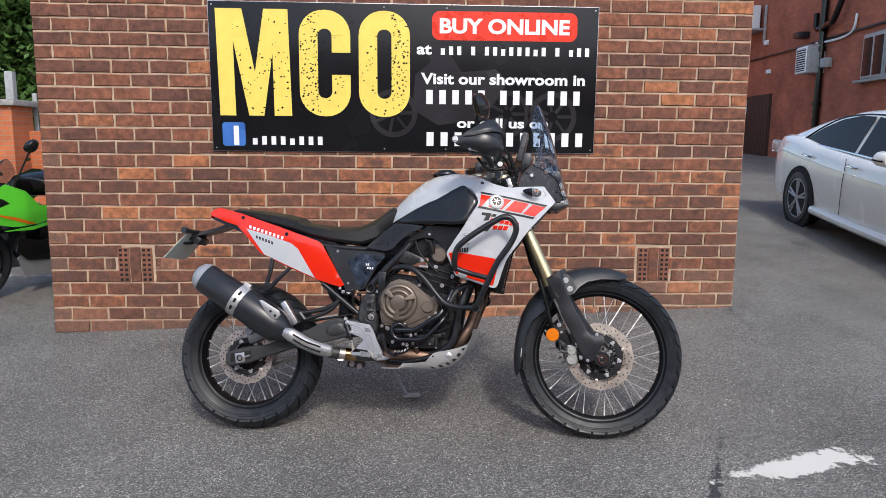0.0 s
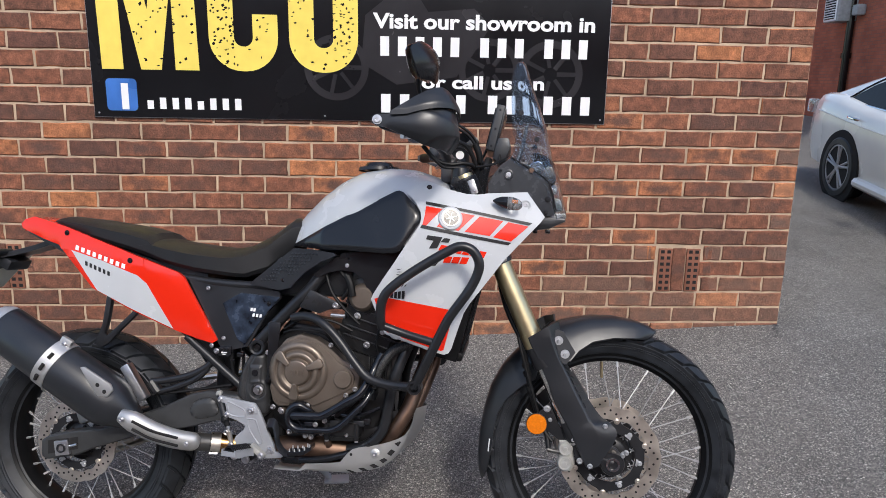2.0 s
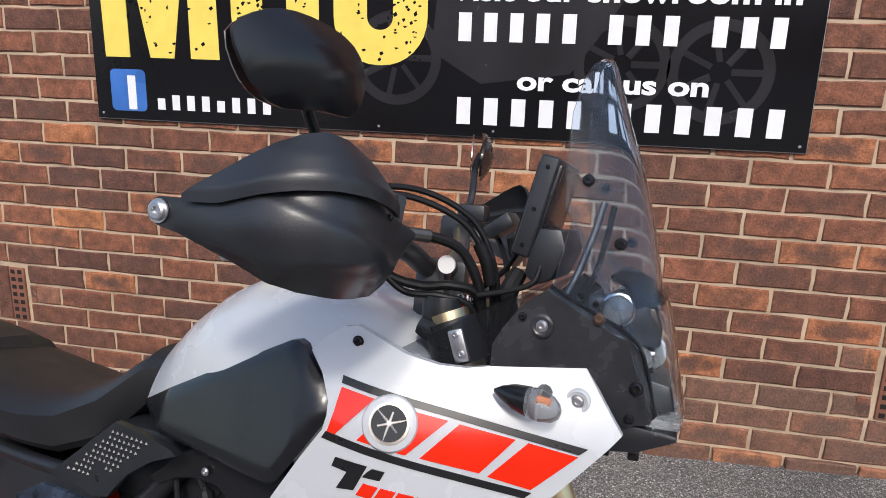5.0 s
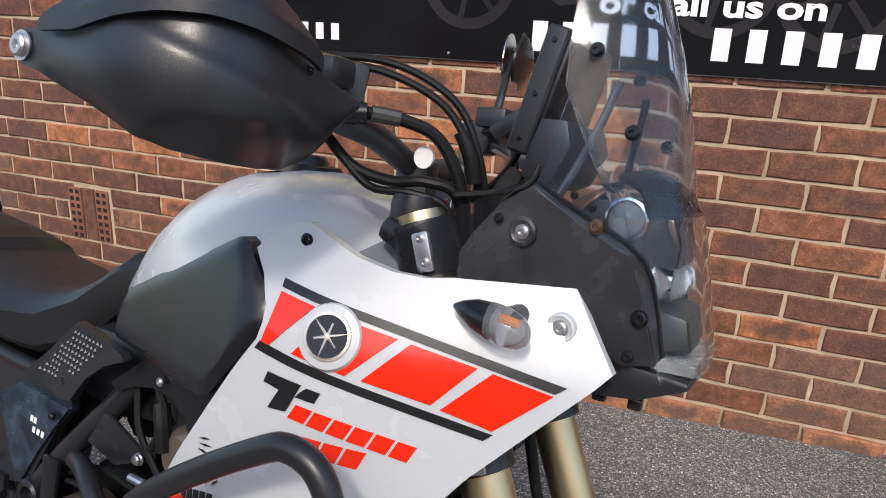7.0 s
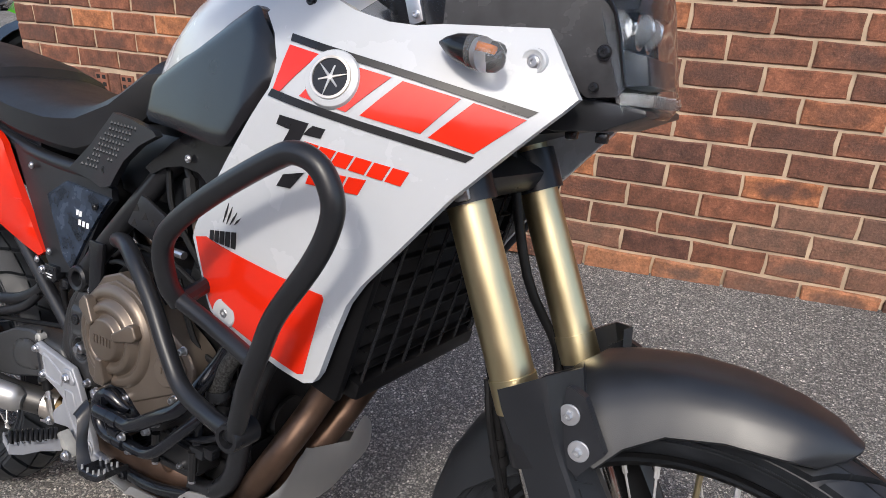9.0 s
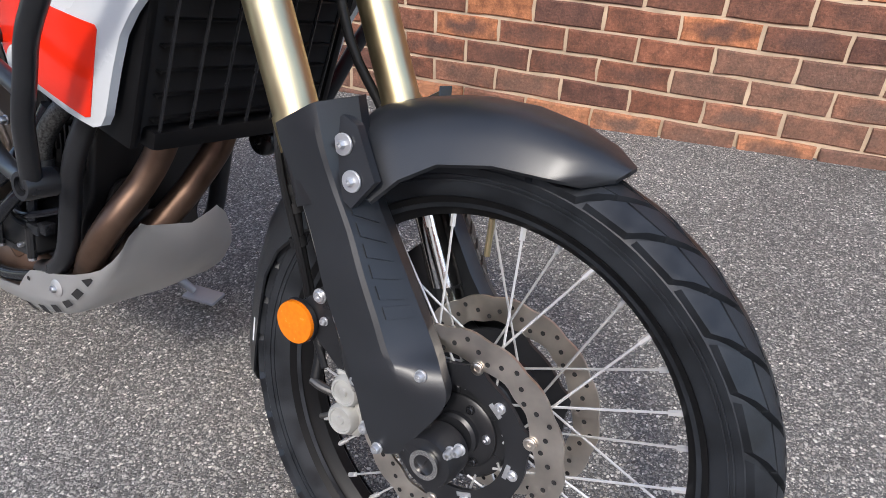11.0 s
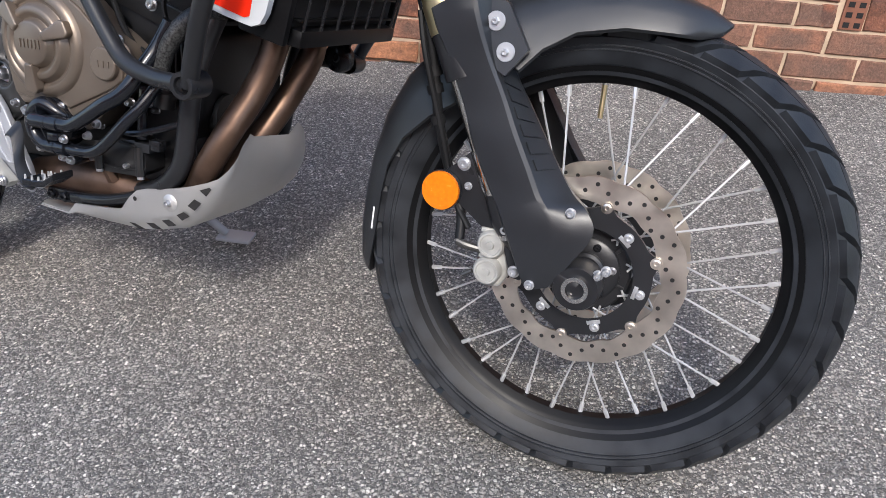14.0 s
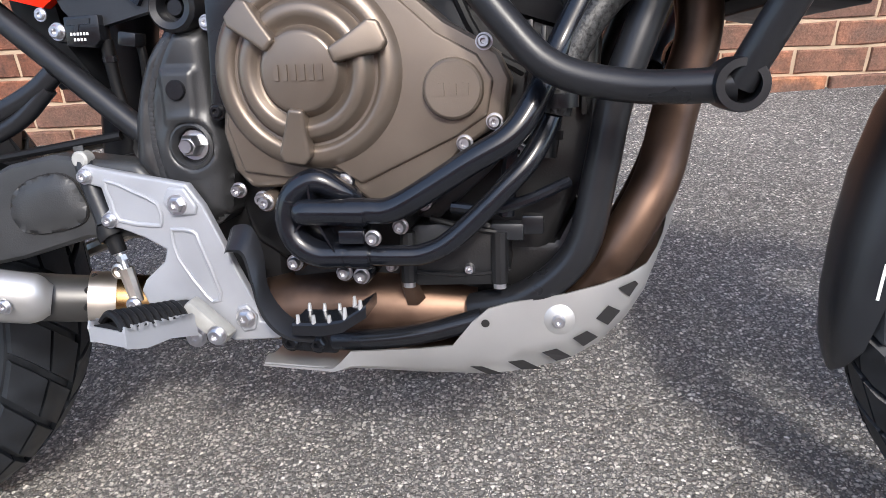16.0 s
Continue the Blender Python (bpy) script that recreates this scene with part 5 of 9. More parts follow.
for sg in (-1, 1):
    sf = (lambda x, z: sh_y(x, z)) if sg < 0 else (lambda x, z: -sh_y(x, z))
    fr = part("side_fairing", panel(SH, sf, 0.012, 0.014, 0, None, -sg), M_WHITE, bike, "glossy white side fairing with red and black stripes")
    part("black_stripe", overlay([(1.072, 1.067), (1.20, 1.0435), (1.362, 1.0125), (1.353, 1.0055), (1.20, 1.0360), (1.073, 1.0585)], 0.0018, sg), M_BLACKDECAL, fr)
    part("black_stripe", overlay([(1.065, 1.003), (1.18, 0.980), (1.305, 0.9575), (1.297, 0.9505), (1.18, 0.9715), (1.060, 0.9945)], 0.0018, sg), M_BLACKDECAL, fr)
    for o in ([(1.074, 1.054), (1.118, 1.0465), (1.076, 1.000), (1.066, 1.002), (1.071, 1.025)], [(1.142, 1.0415), (1.205, 1.0305), (1.163, 0.988), (1.105, 0.9985)], [(1.218, 1.028), (1.282, 1.0165), (1.246, 0.975), (1.179, 0.986)], [(1.296, 1.014), (1.352, 1.003), (1.304, 0.961), (1.255, 0.972)]):
        part("red_block", overlay(o, 0.0016, sg), M_RED, fr, "red speed block decal")
    part("red_patch", overlay([(0.936, 0.800), (0.962, 0.806), (1.106, 0.782), (1.151, 0.773), (1.153, 0.768), (1.127, 0.664), (1.120, 0.662), (1.05, 0.684), (0.972, 0.710), (0.964, 0.720)], 0.0016, sg), M_RED, fr, "red lower decal")
    bcx, bcz = 1.141, 1.022
    y0 = sf(bcx, bcz)
    sx, sz = (sf(bcx + 0.02, bcz) - sf(bcx - 0.02, bcz)) / 0.04, (sf(bcx, bcz + 0.02) - sf(bcx, bcz - 0.02)) / 0.04
    bmat = plane_frame((bcx, y0 + sg * 0.001, bcz), (1, sx, 0), (0, sz, 1))
    bt = lambda bm: join(bmesh.new(), bm, bmat)
    bdg = part("badge", bt(lathe([(0, sg * 0.005), (0.0208, sg * 0.005), (0.0215, sg * 0.0040)], (0, 0, 0), 32)), M_BLACKGLOSS, fr, "round black and chrome tank badge")
    part("badge_ring", bt(lathe([(0.0205, sg * 0.004), (0.0212, sg * 0.0065), (0.0240, sg * 0.0062), (0.0247, 0)], (0, 0, 0), 40)), M_STEEL, bdg)
    part("badge_base", bt(lathe([(0, sg * 0.0035), (0.0265, sg * 0.0035), (0.0318, sg * 0.0018), (0.034, -sg * 0.003)], (0, 0, 0), 36)), M_WHITE, bdg)
    for k in range(6):
        a = math.pi / 2 + 2 * math.pi * k / 6 - 0.25
        r0, r1 = (0.003, 0.021) if k % 2 else (0.003, 0.014)
        part("badge_bar", bt(tube([(r0 * math.cos(a), sg * 0.0054, r0 * math.sin(a)), ((r0 + r1) / 2 * math.cos(a), sg * 0.0056, (r0 + r1) / 2 * math.sin(a)), (r1 * math.cos(a), sg * 0.0054, r1 * math.sin(a))], [0.0019, 0.0013, 0.0004 if k % 2 else 0.0012], 6, 1, None, True, 0.5)), M_STEEL, bdg)
    part("badge_core", bt(lathe([(0.0, sg * 0.0066), (0.0030, sg * 0.0064), (0.0036, sg * 0.0050)], (0, 0, 0), 20)), M_STEEL, bdg)
    # lettering drawn as bars and plain shapes
    for o in ([(1.081, 0.975), (1.121, 0.970), (1.107, 0.940), (1.085, 0.939), (1.097, 0.960), (1.077, 0.964)], [(1.116, 0.957), (1.122, 0.964), (1.127, 0.968), (1.142, 0.966), (1.137, 0.955)], [(1.092, 0.908), (1.120, 0.914), (1.103, 0.893), (1.083, 0.893)]):
        part("black_mark", overlay(o, 0.0018, sg), M_BLACKDECAL, fr, "black printed mark")
    for i in range(6):
        t0, t1 = i / 6, (i + 0.86) / 6
        L = lambda a, b, t: (a[0] + (b[0] - a[0]) * t, a[1] + (b[1] - a[1]) * t)
        q = [L((1.118, 0.9495), (1.242, 0.931), t0), L((1.118, 0.9495), (1.242, 0.931), t1), L((1.110, 0.935), (1.234, 0.9145), t1), L((1.110, 0.935), (1.234, 0.9145), t0)]
        part("red_bar", overlay(q, 0.0018, sg), M_RED, fr)
    for i in range(3):
        t0, t1 = i / 3, (i + 0.86) / 3
        q = [L((1.129, 0.919), (1.196, 0.916), t0), L((1.129, 0.919), (1.196, 0.916), t1), L((1.123, 0.902), (1.188, 0.898), t1), L((1.123, 0.902), (1.188, 0.898), t0)]
        part("red_bar", overlay(q, 0.0018, sg), M_RED, fr)
    for i in range(5):
        x = 0.972 + i * 0.0105
        part("black_bar", overlay([(x, 0.817 + 0.0015 * i), (x + 0.0075, 0.818 + 0.0015 * i), (x + 0.0065, 0.8045 - 0.0006 * i), (x - 0.001, 0.805 - 0.0006 * i)], 0.0018, sg), M_BLACKDECAL, fr)
    for x, z, dx, dz in ((0.996, 0.880, 0.016, 0.003), (0.997, 0.874, 0.018, 0.001), (0.995, 0.868, 0.016, -0.002), (0.998, 0.832, 0.009, 0.026), (1.004, 0.831, 0.010, 0.024), (1.010, 0.831, 0.012, 0.018), (1.018, 0.833, 0.010, 0.010)):
        n = Vector((-dz, 0, dx)).normalized() * 0.0012
        part("black_bar", overlay([(x, z), (x + dx * 0.5 + n.x, z + dz * 0.5 + n.z), (x + dx, z + dz), (x + dx * 0.5 - n.x, z + dz * 0.5 - n.z)], 0.0018, sg), M_BLACKDECAL, fr)
    for x, z, r in ((1.079, 1.106, 0.0075), (1.343, 1.063, 0.0085), (0.998, 0.711, 0.0085)):
        part("fairing_bolt", bolt((x, sf(x, z), z), r, 0.004, sg, True, False), M_BLACKSAT if z > 1.08 else M_ALU, fr)
    part("bolt_dish", lathe([(0.0, 0), (0.019, 0), (0.021, -sg * 0.004)], (0.998, sf(0.998, 0.711) + sg * 0.003, 0.711), 24), M_WHITE, fr)
    part("bolt_dish", lathe([(0.0, sg * 0.0002), (0.0085, sg * 0.0005), (0.0125, sg * 0.0028), (0.0145, sg * 0.0012), (0.0150, -sg * 0.006)], (1.343, sf(1.343, 1.063), 1.063), 28), M_WHITE, fr)
    ix, iz = 1.293, 1.070
    iy = sf(ix, iz)
    ind = part("indicator", loft([[(ix - 0.040 + 0.080 * t, iy + sg * (0.032 + 0.004 * t) + sg * 0.018 * r * math.cos(a), iz + 0.002 - 0.012 * t + 0.0175 * r * math.sin(a)) for a in np.linspace(0, 2 * math.pi, 17)[:-1]] for t, r in ((0, 0.12), (0.12, 0.5), (0.3, 0.85), (0.5, 1.0))]), M_BLACKSAT, bike, "small black turn signal with a clear lens")
    part("lens", loft([[(ix - 0.040 + 0.080 * t, iy + sg * (0.032 + 0.004 * t) + sg * 0.018 * r * math.cos(a), iz + 0.002 - 0.012 * t + 0.0175 * r * math.sin(a)) for a in np.linspace(0, 2 * math.pi, 17)[:-1]] for t, r in ((0.5, 1.02), (0.7, 1.05), (0.88, 0.85), (0.97, 0.5), (1.0, 0.15))]), M_LENS, ind, "clear faceted lens")
    part("bulb", tube([(ix + 0.005, iy + sg * 0.034, iz), (ix + 0.026, iy + sg * 0.035, iz - 0.003)], 0.0035, 10, 1), M_ORANGE, ind)
    part("reflector", loft([[(ix - 0.040 + 0.080 * t, iy + sg * (0.032 + 0.004 * t) + sg * 0.018 * r * math.cos(a), iz + 0.002 - 0.012 * t + 0.0175 * r * math.sin(a)) for a in np.linspace(0, 2 * math.pi, 17)[:-1]] for t, r in ((0.53, 0.3), (0.56, 0.6), (0.66, 0.88))], False), M_ALUP, ind, "silver reflector bowl")
    part("stem", tube([(ix + 0.012, iy - sg * 0.004, iz), (ix + 0.012, iy + sg * 0.02, iz)], 0.010, 10, 1), M_BLACKPL, ind)

# ---- radiator behind the fairing
rad = part("radiator", box((1.165, 0, 0.80), (0.05, 0.34, 0.34), 0.01, pose(0, 0, 0, 0, 14, 0)), M_DARK, bike, "black radiator behind a slatted guard")
for k in range(10):
    z = 0.662 + k * 0.031
    x = 1.194 + (z - 0.80) * 0.25
    part("radiator_slat", box((x + 0.006, 0, z), (0.010, 0.30, 0.0035), 0.001, pose(0, 0, 0, 0, 14, 0)), M_RIM, rad)
for k in range(7):
    y = -0.144 + k * 0.048
    part("radiator_bar", tube([(1.172, y, 0.648), (1.248, y, 0.955)], 0.0026, 8, 1), M_BLACKSAT, rad)
part("radiator_tank", box((1.150, 0, 0.640), (0.052, 0.31, 0.026), 0.008, pose(0, 0, 0, 0, 10, 0)), M_RIM, rad)
hrn = part("horn", lathe([(0, -0.012), (0.006, -0.012), (0.008, -0.009), (0.020, -0.008), (0.025, -0.005), (0.027, 0.0), (0.027, 0.010), (0.018, 0.016), (0, 0.017)], (1.082, 0.125, 0.588), 32), M_BLACKSAT, bike, "round black horn below the radiator")
part("horn_stay", box((1.094, 0.140, 0.618), (0.016, 0.004, 0.052), 0.001, pose(0, 0, 0, 0, 22, 0)), M_BLACKPAINT, hrn)
for sg in (-1, 1):
    part("radiator_shroud", box((1.165, sg * 0.172, 0.80), (0.075, 0.014, 0.34), 0.005, pose(0, 0, 0, 0, 14, 0)), M_RIM, rad)

# ---- seat and tail
SX = [-0.11, -0.06, 0.037, 0.184, 0.246, 0.30, 0.39, 0.47, 0.53, 0.60, 0.66, 0.70]
ST = [0.990, 1.002, 0.993, 0.972, 0.955, 0.945, 0.932, 0.926, 0.934, 0.972, 1.020, 1.035]
SB = [0.975, 0.975, 0.955, 0.918, 0.900, 0.880, 0.860, 0.850, 0.842, 0.866, 0.925, 0.98]
SW = [0.06, 0.085, 0.105, 0.125, 0.13, 0.14, 0.145, 0.138, 0.125, 0.105, 0.085, 0.06]


def seat_mesh(x0, x1, lift):
    rings = []
    for x in np.linspace(x0, x1, 16):
        t, b, w = (float(np.interp(x, SX, q)) for q in (ST, SB, SW))
        e = min(1.0, (x - x0 + 0.012) / 0.03, (x1 - x + 0.012) / 0.03) ** 0.5
        t = b + (t + lift - b) * e
        ring = [(x, w * s * (1.0 if abs(s) < 1 else 1.0), t - (t - b) * 0.34 * abs(s) ** 3.0) for s in np.linspace(1, -1, 13)]
        ring += [(x, -w * 0.99, b + 0.012), (x, -w * 0.9, b), (x, w * 0.9, b), (x, w * 0.99, b + 0.012)]
        rings.append(ring)
    return loft(rings)


part("pillion_seat", seat_mesh(-0.105, 0.268, 0.015), M_SEAT, bike, "black textured pillion seat")
part("rider_seat", seat_mesh(0.215, 0.695, 0.0), M_SEAT, bike, "black vinyl rider seat")
RP = [(-0.180, 0.992), (-0.165, 1.006), (-0.133, 1.014), (-0.021, 0.984), (0.024, 0.968), (0.161, 0.922), (0.30, 0.872), (0.345, 0.856), (0.362, 0.842), (0.42, 0.735), (0.461, 0.662), (0.445, 0.652), (0.40, 0.664), (0.314, 0.694), (0.19, 0.748), (0.073, 0.804), (0.02, 0.862), (-0.044, 0.930), (-0.10, 0.948), (-0.173, 0.978)]
WP = [(0.003, 0.915), (0.11, 0.885), (0.222, 0.846), (0.252, 0.822), (0.330, 0.692), (0.21, 0.745), (0.092, 0.798)]


def tail_y(x, z):
    return 0.085 + 0.10 * min(1.0, max(0.0, (x + 0.2) / 0.4)) * 0.5 + 0.012 * math.sin((z - 0.65) * 8)


for sg in (-1, 1):
    tp = part("tail_panel", panel(RP, lambda x, z, sg=sg: sg * tail_y(x, z), 0.012, 0.025, 0, None, -sg, 0.003 * -sg), M_RED, bike, "glossy red tail panel with a white decal")
    part("white_decal", panel(WP, lambda x, z, sg=sg: sg * (tail_y(x, z) + 0.0018), 0.001, 0.03, 0, None, -sg), M_WHITE, tp)
    for i in range(9):
        x = 0.018 + i * 0.0195
        z = 0.930 - i * 0.0063
        part("white_bar", panel([(x, z), (x + 0.011, z - 0.003), (x + 0.009, z - 0.016), (x - 0.002, z - 0.013)], lambda a, b, sg=sg: sg * (tail_y(a, b) + 0.0018), 0.001, 0.03, 0, None, -sg), M_WHITEDECAL, tp)
    for i in range(6):
        x = 0.052 + i * 0.015
        z = 0.884 - i * 0.0055
        part("black_bar", panel([(x, z), (x + 0.008, z - 0.003), (x + 0.008, z - 0.016), (x, z - 0.013)], lambda a, b, sg=sg: sg * (tail_y(a, b) + 0.003), 0.001, 0.03, 0, None, -sg), M_BLACKDECAL, tp)
    for x, z in ((-0.015, 0.966), (0.20, 0.888)):
        part("tail_bolt", bolt((x, sg * tail_y(x, z), z), 0.008, 0.005, sg, True, False), M_BLACKSAT, tp)
    # side cover and printed panel
    sc = part("side_cover", panel([(0.368, 0.842), (0.441, 0.832), (0.55, 0.818), (0.642, 0.806), (0.645, 0.786), (0.614, 0.752), (0.577, 0.690), (0.55, 0.645), (0.482, 0.629), (0.462, 0.650), (0.43, 0.72)], lambda x, z, sg=sg: sg * 0.128, 0.012, 0.05, 0, None, -sg), M_BLACKPL, bike, "matt black side cover")
    part("printed_panel", panel([(0.476, 0.769), (0.529, 0.800), (0.645, 0.790), (0.612, 0.750), (0.578, 0.705), (0.543, 0.650), (0.520, 0.668)], lambda x, z, sg=sg: sg * 0.134, 0.007, 0.05, 0, None, -sg), M_BLUEPRINT, sc, "dark blue marbled printed panel")
    for i in range(5):
        x, z = (0.560 + i * 0.0085, 0.758 - i * 0.001) if i < 2 else (0.566 + (i - 2) * 0.0105, 0.744 - i * 0.001)
        part("white_bar", prism([(x, z), (x + 0.0068, z), (x + 0.0052, z - 0.0095), (x - 0.0014, z - 0.0095)], sg * 0.1345, sg * 0.1350, 0), M_WHITEDECAL, sc)
    for x, z in ((0.432, 0.812), (0.480, 0.668), (0.444, 0.646), (0.615, 0.772)):
        part("cover_bolt", bolt((x, sg * 0.134 if x < 0.6 else sg * 0.138, z), 0.0065, 0.004, sg, True, False), M_ZINC if x < 0.6 else M_BLACKSAT, sc)
part("tail_core", loft([[(x, w * s, z) for s, z in ((-1, zb), (-1, zt - 0.01), (-0.7, zt), (0.7, zt), (1, zt - 0.01), (1, zb))] for x, w, zb, zt in ((-0.185, 0.05, 0.965, 0.985), (-0.10, 0.075, 0.93, 0.985), (0.05, 0.09, 0.86, 0.96), (0.25, 0.11, 0.80, 0.90), (0.42, 0.11, 0.75, 0.86))]), M_BLACKPL, bike, "black tail undertray")
part("tail_top", loft([[(x, w * s, z - 0.012 * abs(s) ** 2) for s in np.linspace(-1, 1, 9)] + [(x, w * s, z - 0.02) for s in np.linspace(1, -1, 9)] for x, w, z in ((-0.19, 0.06, 0.998), (-0.15, 0.082, 1.014), (-0.08, 0.09, 1.008), (-0.02, 0.09, 0.99))]), M_RED, bike, "red tail top")
part("tail_light", box((-0.186, 0, 0.980), (0.02, 0.11, 0.022), 0.006), M_REDLENS, bike, "dark red tail light")
ph = part("plate_holder", loft([[(x, w * s, z + t) for s, t in ((-1, -0.008), (-1, 0.008), (1, 0.008), (1, -0.008))] for x, z, w in ((-0.10, 0.94, 0.05), (-0.17, 0.918, 0.045), (-0.24, 0.90, 0.045), (-0.285, 0.89, 0.06))]), M_BLACKPL, bike, "black plate bracket")
PM = pose(-0.335, 0, 0.842, 0, 0, 0) @ pose(0, 0, 0, 0, 44, 0)
part("plate_light", box((-0.272, 0, 0.872), (0.055, 0.10, 0.035), 0.008, pose(0, 0, 0, 0, 30, 0)), M_BLACKPL, ph, "black plate lamp housing")
part("number_plate", box((0, 0, 0), (0.004, 0.225, 0.165), 0.0015, PM), M_PLATE, ph, "grey backed number plate")
bmx = tube([(-0.30, -0.05, 0.90), (-0.325, -0.06, 0.855), (-0.29, -0.01, 0.86), (-0.285, 0.03, 0.90)], 0.007, 8, 3)
part("plate_bracket", bmx, M_BLACKPL, ph)
for sg in (-1, 1):
    part("rear_indicator", tube([(-0.255, sg * 0.03, 0.905), (-0.27, sg * 0.09, 0.905), (-0.285, sg * 0.14, 0.908)], [0.008, 0.010, 0.016], 10, 3), M_BLACKPL, ph)


# ---- frame
def fr_tube(name, pts, r, label="", y_both=True, material=None):
    part(name, tube(pts, r, 14, 5), material or M_BLACKPAINT, bike, label)
    if y_both:
        part(name, tube([(x, -y, z) for x, y, z in pts], r, 14, 5), material or M_BLACKPAINT, bike, label)


fr_tube("frame_tube", [(0.585, -0.128, 0.66), (0.64, -0.130, 0.72), (0.73, -0.128, 0.812), (0.80, -0.11, 0.885), (0.98, -0.06, 0.97), (1.12, -0.03, 1.02)], 0.0175, "black steel frame tube")
fr_tube("down_tube", [(1.10, -0.05, 0.95), (1.03, -0.115, 0.70), (0.998, -0.135, 0.61), (0.978, -0.140, 0.552), (0.967, -0.140, 0.491), (0.950, -0.14, 0.419), (0.905, -0.135, 0.375), (0.85, -0.12, 0.355)], 0.0158, "black frame down tube")
fr_tube("subframe_tube", [(0.360, -0.115, 0.668), (0.44, -0.120, 0.603), (0.535, -0.125, 0.526)], 0.0122)
fr_tube("subframe_tube", [(0.62, -0.118, 0.818), (0.45, -0.118, 0.828), (0.30, -0.11, 0.85), (0.05, -0.09, 0.90)], 0.0125)
fr_tube("subframe_tube", [(0.375, -0.115, 0.668), (0.25, -0.11, 0.76), (0.12, -0.10, 0.84)], 0.0125)
PLATE = [(0.523, 0.504), (0.527, 0.545), (0.535, 0.575), (0.547, 0.603), (0.562, 0.622), (0.575, 0.635), (0.592, 0.632), (0.609, 0.624), (0.611, 0.592), (0.614, 0.562), (0.620, 0.525), (0.621, 0.503), (0.614, 0.455), (0.585, 0.440), (0.553, 0.470)]
WELD = [(0.578, 0.627), (0.568, 0.610), (0.558, 0.591), (0.549, 0.563), (0.547, 0.526), (0.550, 0.504), (0.556, 0.480)]


def plate_depth(x, z):
    """The cast pivot plate: rolled edges, a seam groove, a raised pad and a counterbore."""
    y = 0.147
    d = min(1.0, seg_dist(x, z, PLATE, True) / 0.017)
    y -= 0.020 * (1 - math.sqrt(max(0.0, 1 - (1 - d) ** 2)))
    w = seg_dist(x, z, WELD)
    y -= 0.0055 * math.exp(-(w / 0.0045) ** 2)
    if x > float(np.interp(z, [q[1] for q in WELD[::-1]], [q[0] for q in WELD[::-1]])):
        y -= 0.003 * min(1.0, w / 0.01)
    pad = max(abs(x - 0.580) / 0.0155, abs(z - 0.567) / 0.023)
    y += 0.0055 * max(0.0, min(1.0, (1.18 - pad) / 0.28))
    r = math.hypot(x - 0.587, z - 0.521)
    y += 0.003 * math.exp(-((r - 0.025) / 0.006) ** 2)
    return y - 0.013 * max(0.0, min(1.0, (0.0225 - r) / 0.006))


for sg in (-1, 1):
    pl = part("frame_plate", panel(PLATE, lambda x, z, sg=sg: sg * plate_depth(x, z), 0.05, 0.0032, 3, None, -sg), M_CASTBLACK, bike, "black cast swingarm pivot plate", 60)
    part("pivot_boss", lathe([(0.0125, -sg * 0.012), (0.0135, sg * 0.006), (0.0195, sg * 0.008), (0.0225, sg * 0.004), (0.0225, -sg * 0.03)], (0.585, sg * 0.146, 0.646), 32), M_BLACKPAINT, pl)
    part("pivot_socket", lathe([(0.0, -sg * 0.002), (0.007, -sg * 0.002), (0.009, -sg * 0.008), (0.0135, -sg * 0.008)], (0.585, sg * 0.146, 0.646), 20), M_BLACKSAT, pl)
    part("counterbore", lathe([(0, 0), (0.0165, 0), (0.0175, sg * 0.010), (0.0195, sg * 0.0125), (0.0225, sg * 0.0115), (0.0245, sg * 0.006)], (0.586, sg * 0.134, 0.521), 36), M_CASTBLACK, pl)
    part("pivot_bolt", bolt((0.585, sg * 0.135, 0.521), 0.0145, 0.016, sg, True, True), M_ZINC, pl, "large bright pivot nut")
    part("pivot_shaft", lathe([(0, sg * 0.019), (0.006, sg * 0.019), (0.0068, sg * 0.017), (0.0068, 0)], (0.585, sg * 0.136, 0.521), 18), M_ZINC, pl)
    part("plug", lathe([(0, sg * 0.0035), (0.0085, sg * 0.0035), (0.0095, sg * 0.002), (0.0095, -sg * 0.003)], (0.580, sg * 0.1495, 0.573), 22), M_BLACKSAT, pl)
    bmx = bmesh.new()
    wl = spline([(x, 0, z) for x, z in WELD], 9)
    for k, q in enumerate(wl):
        lathe([(0.0040, 0), (0.0032, sg * 0.0016), (0, sg * 0.0024)], (q.x + 0.0006 * math.sin(k * 2.3), sg * (plate_depth(q.x, q.z) - 0.0004), q.z), 7, bmx)
    part("weld_bead", bmx, M_CASTBLACK, pl)
    st = part("cover_strip", prism([(0.618, 0.72), (0.655, 0.72), (0.648, 0.649), (0.642, 0.611), (0.633, 0.562), (0.630, 0.549), (0.619, 0.543), (0.613, 0.552), (0.616, 0.596), (0.617, 0.622)], sg * 0.144, sg * 0.152, 0.003), M_BLACKSAT, bike, "black side cover strip beside the clutch cover")
    part("frame_bolt", bolt((0.6195, sg * 0.152, 0.553), 0.0075, 0.006, sg), M_BLACKSAT, st)
    part("frame_bolt", bolt((0.614, sg * 0.143, 0.632), 0.0072, 0.006, sg), M_ZINC, pl)
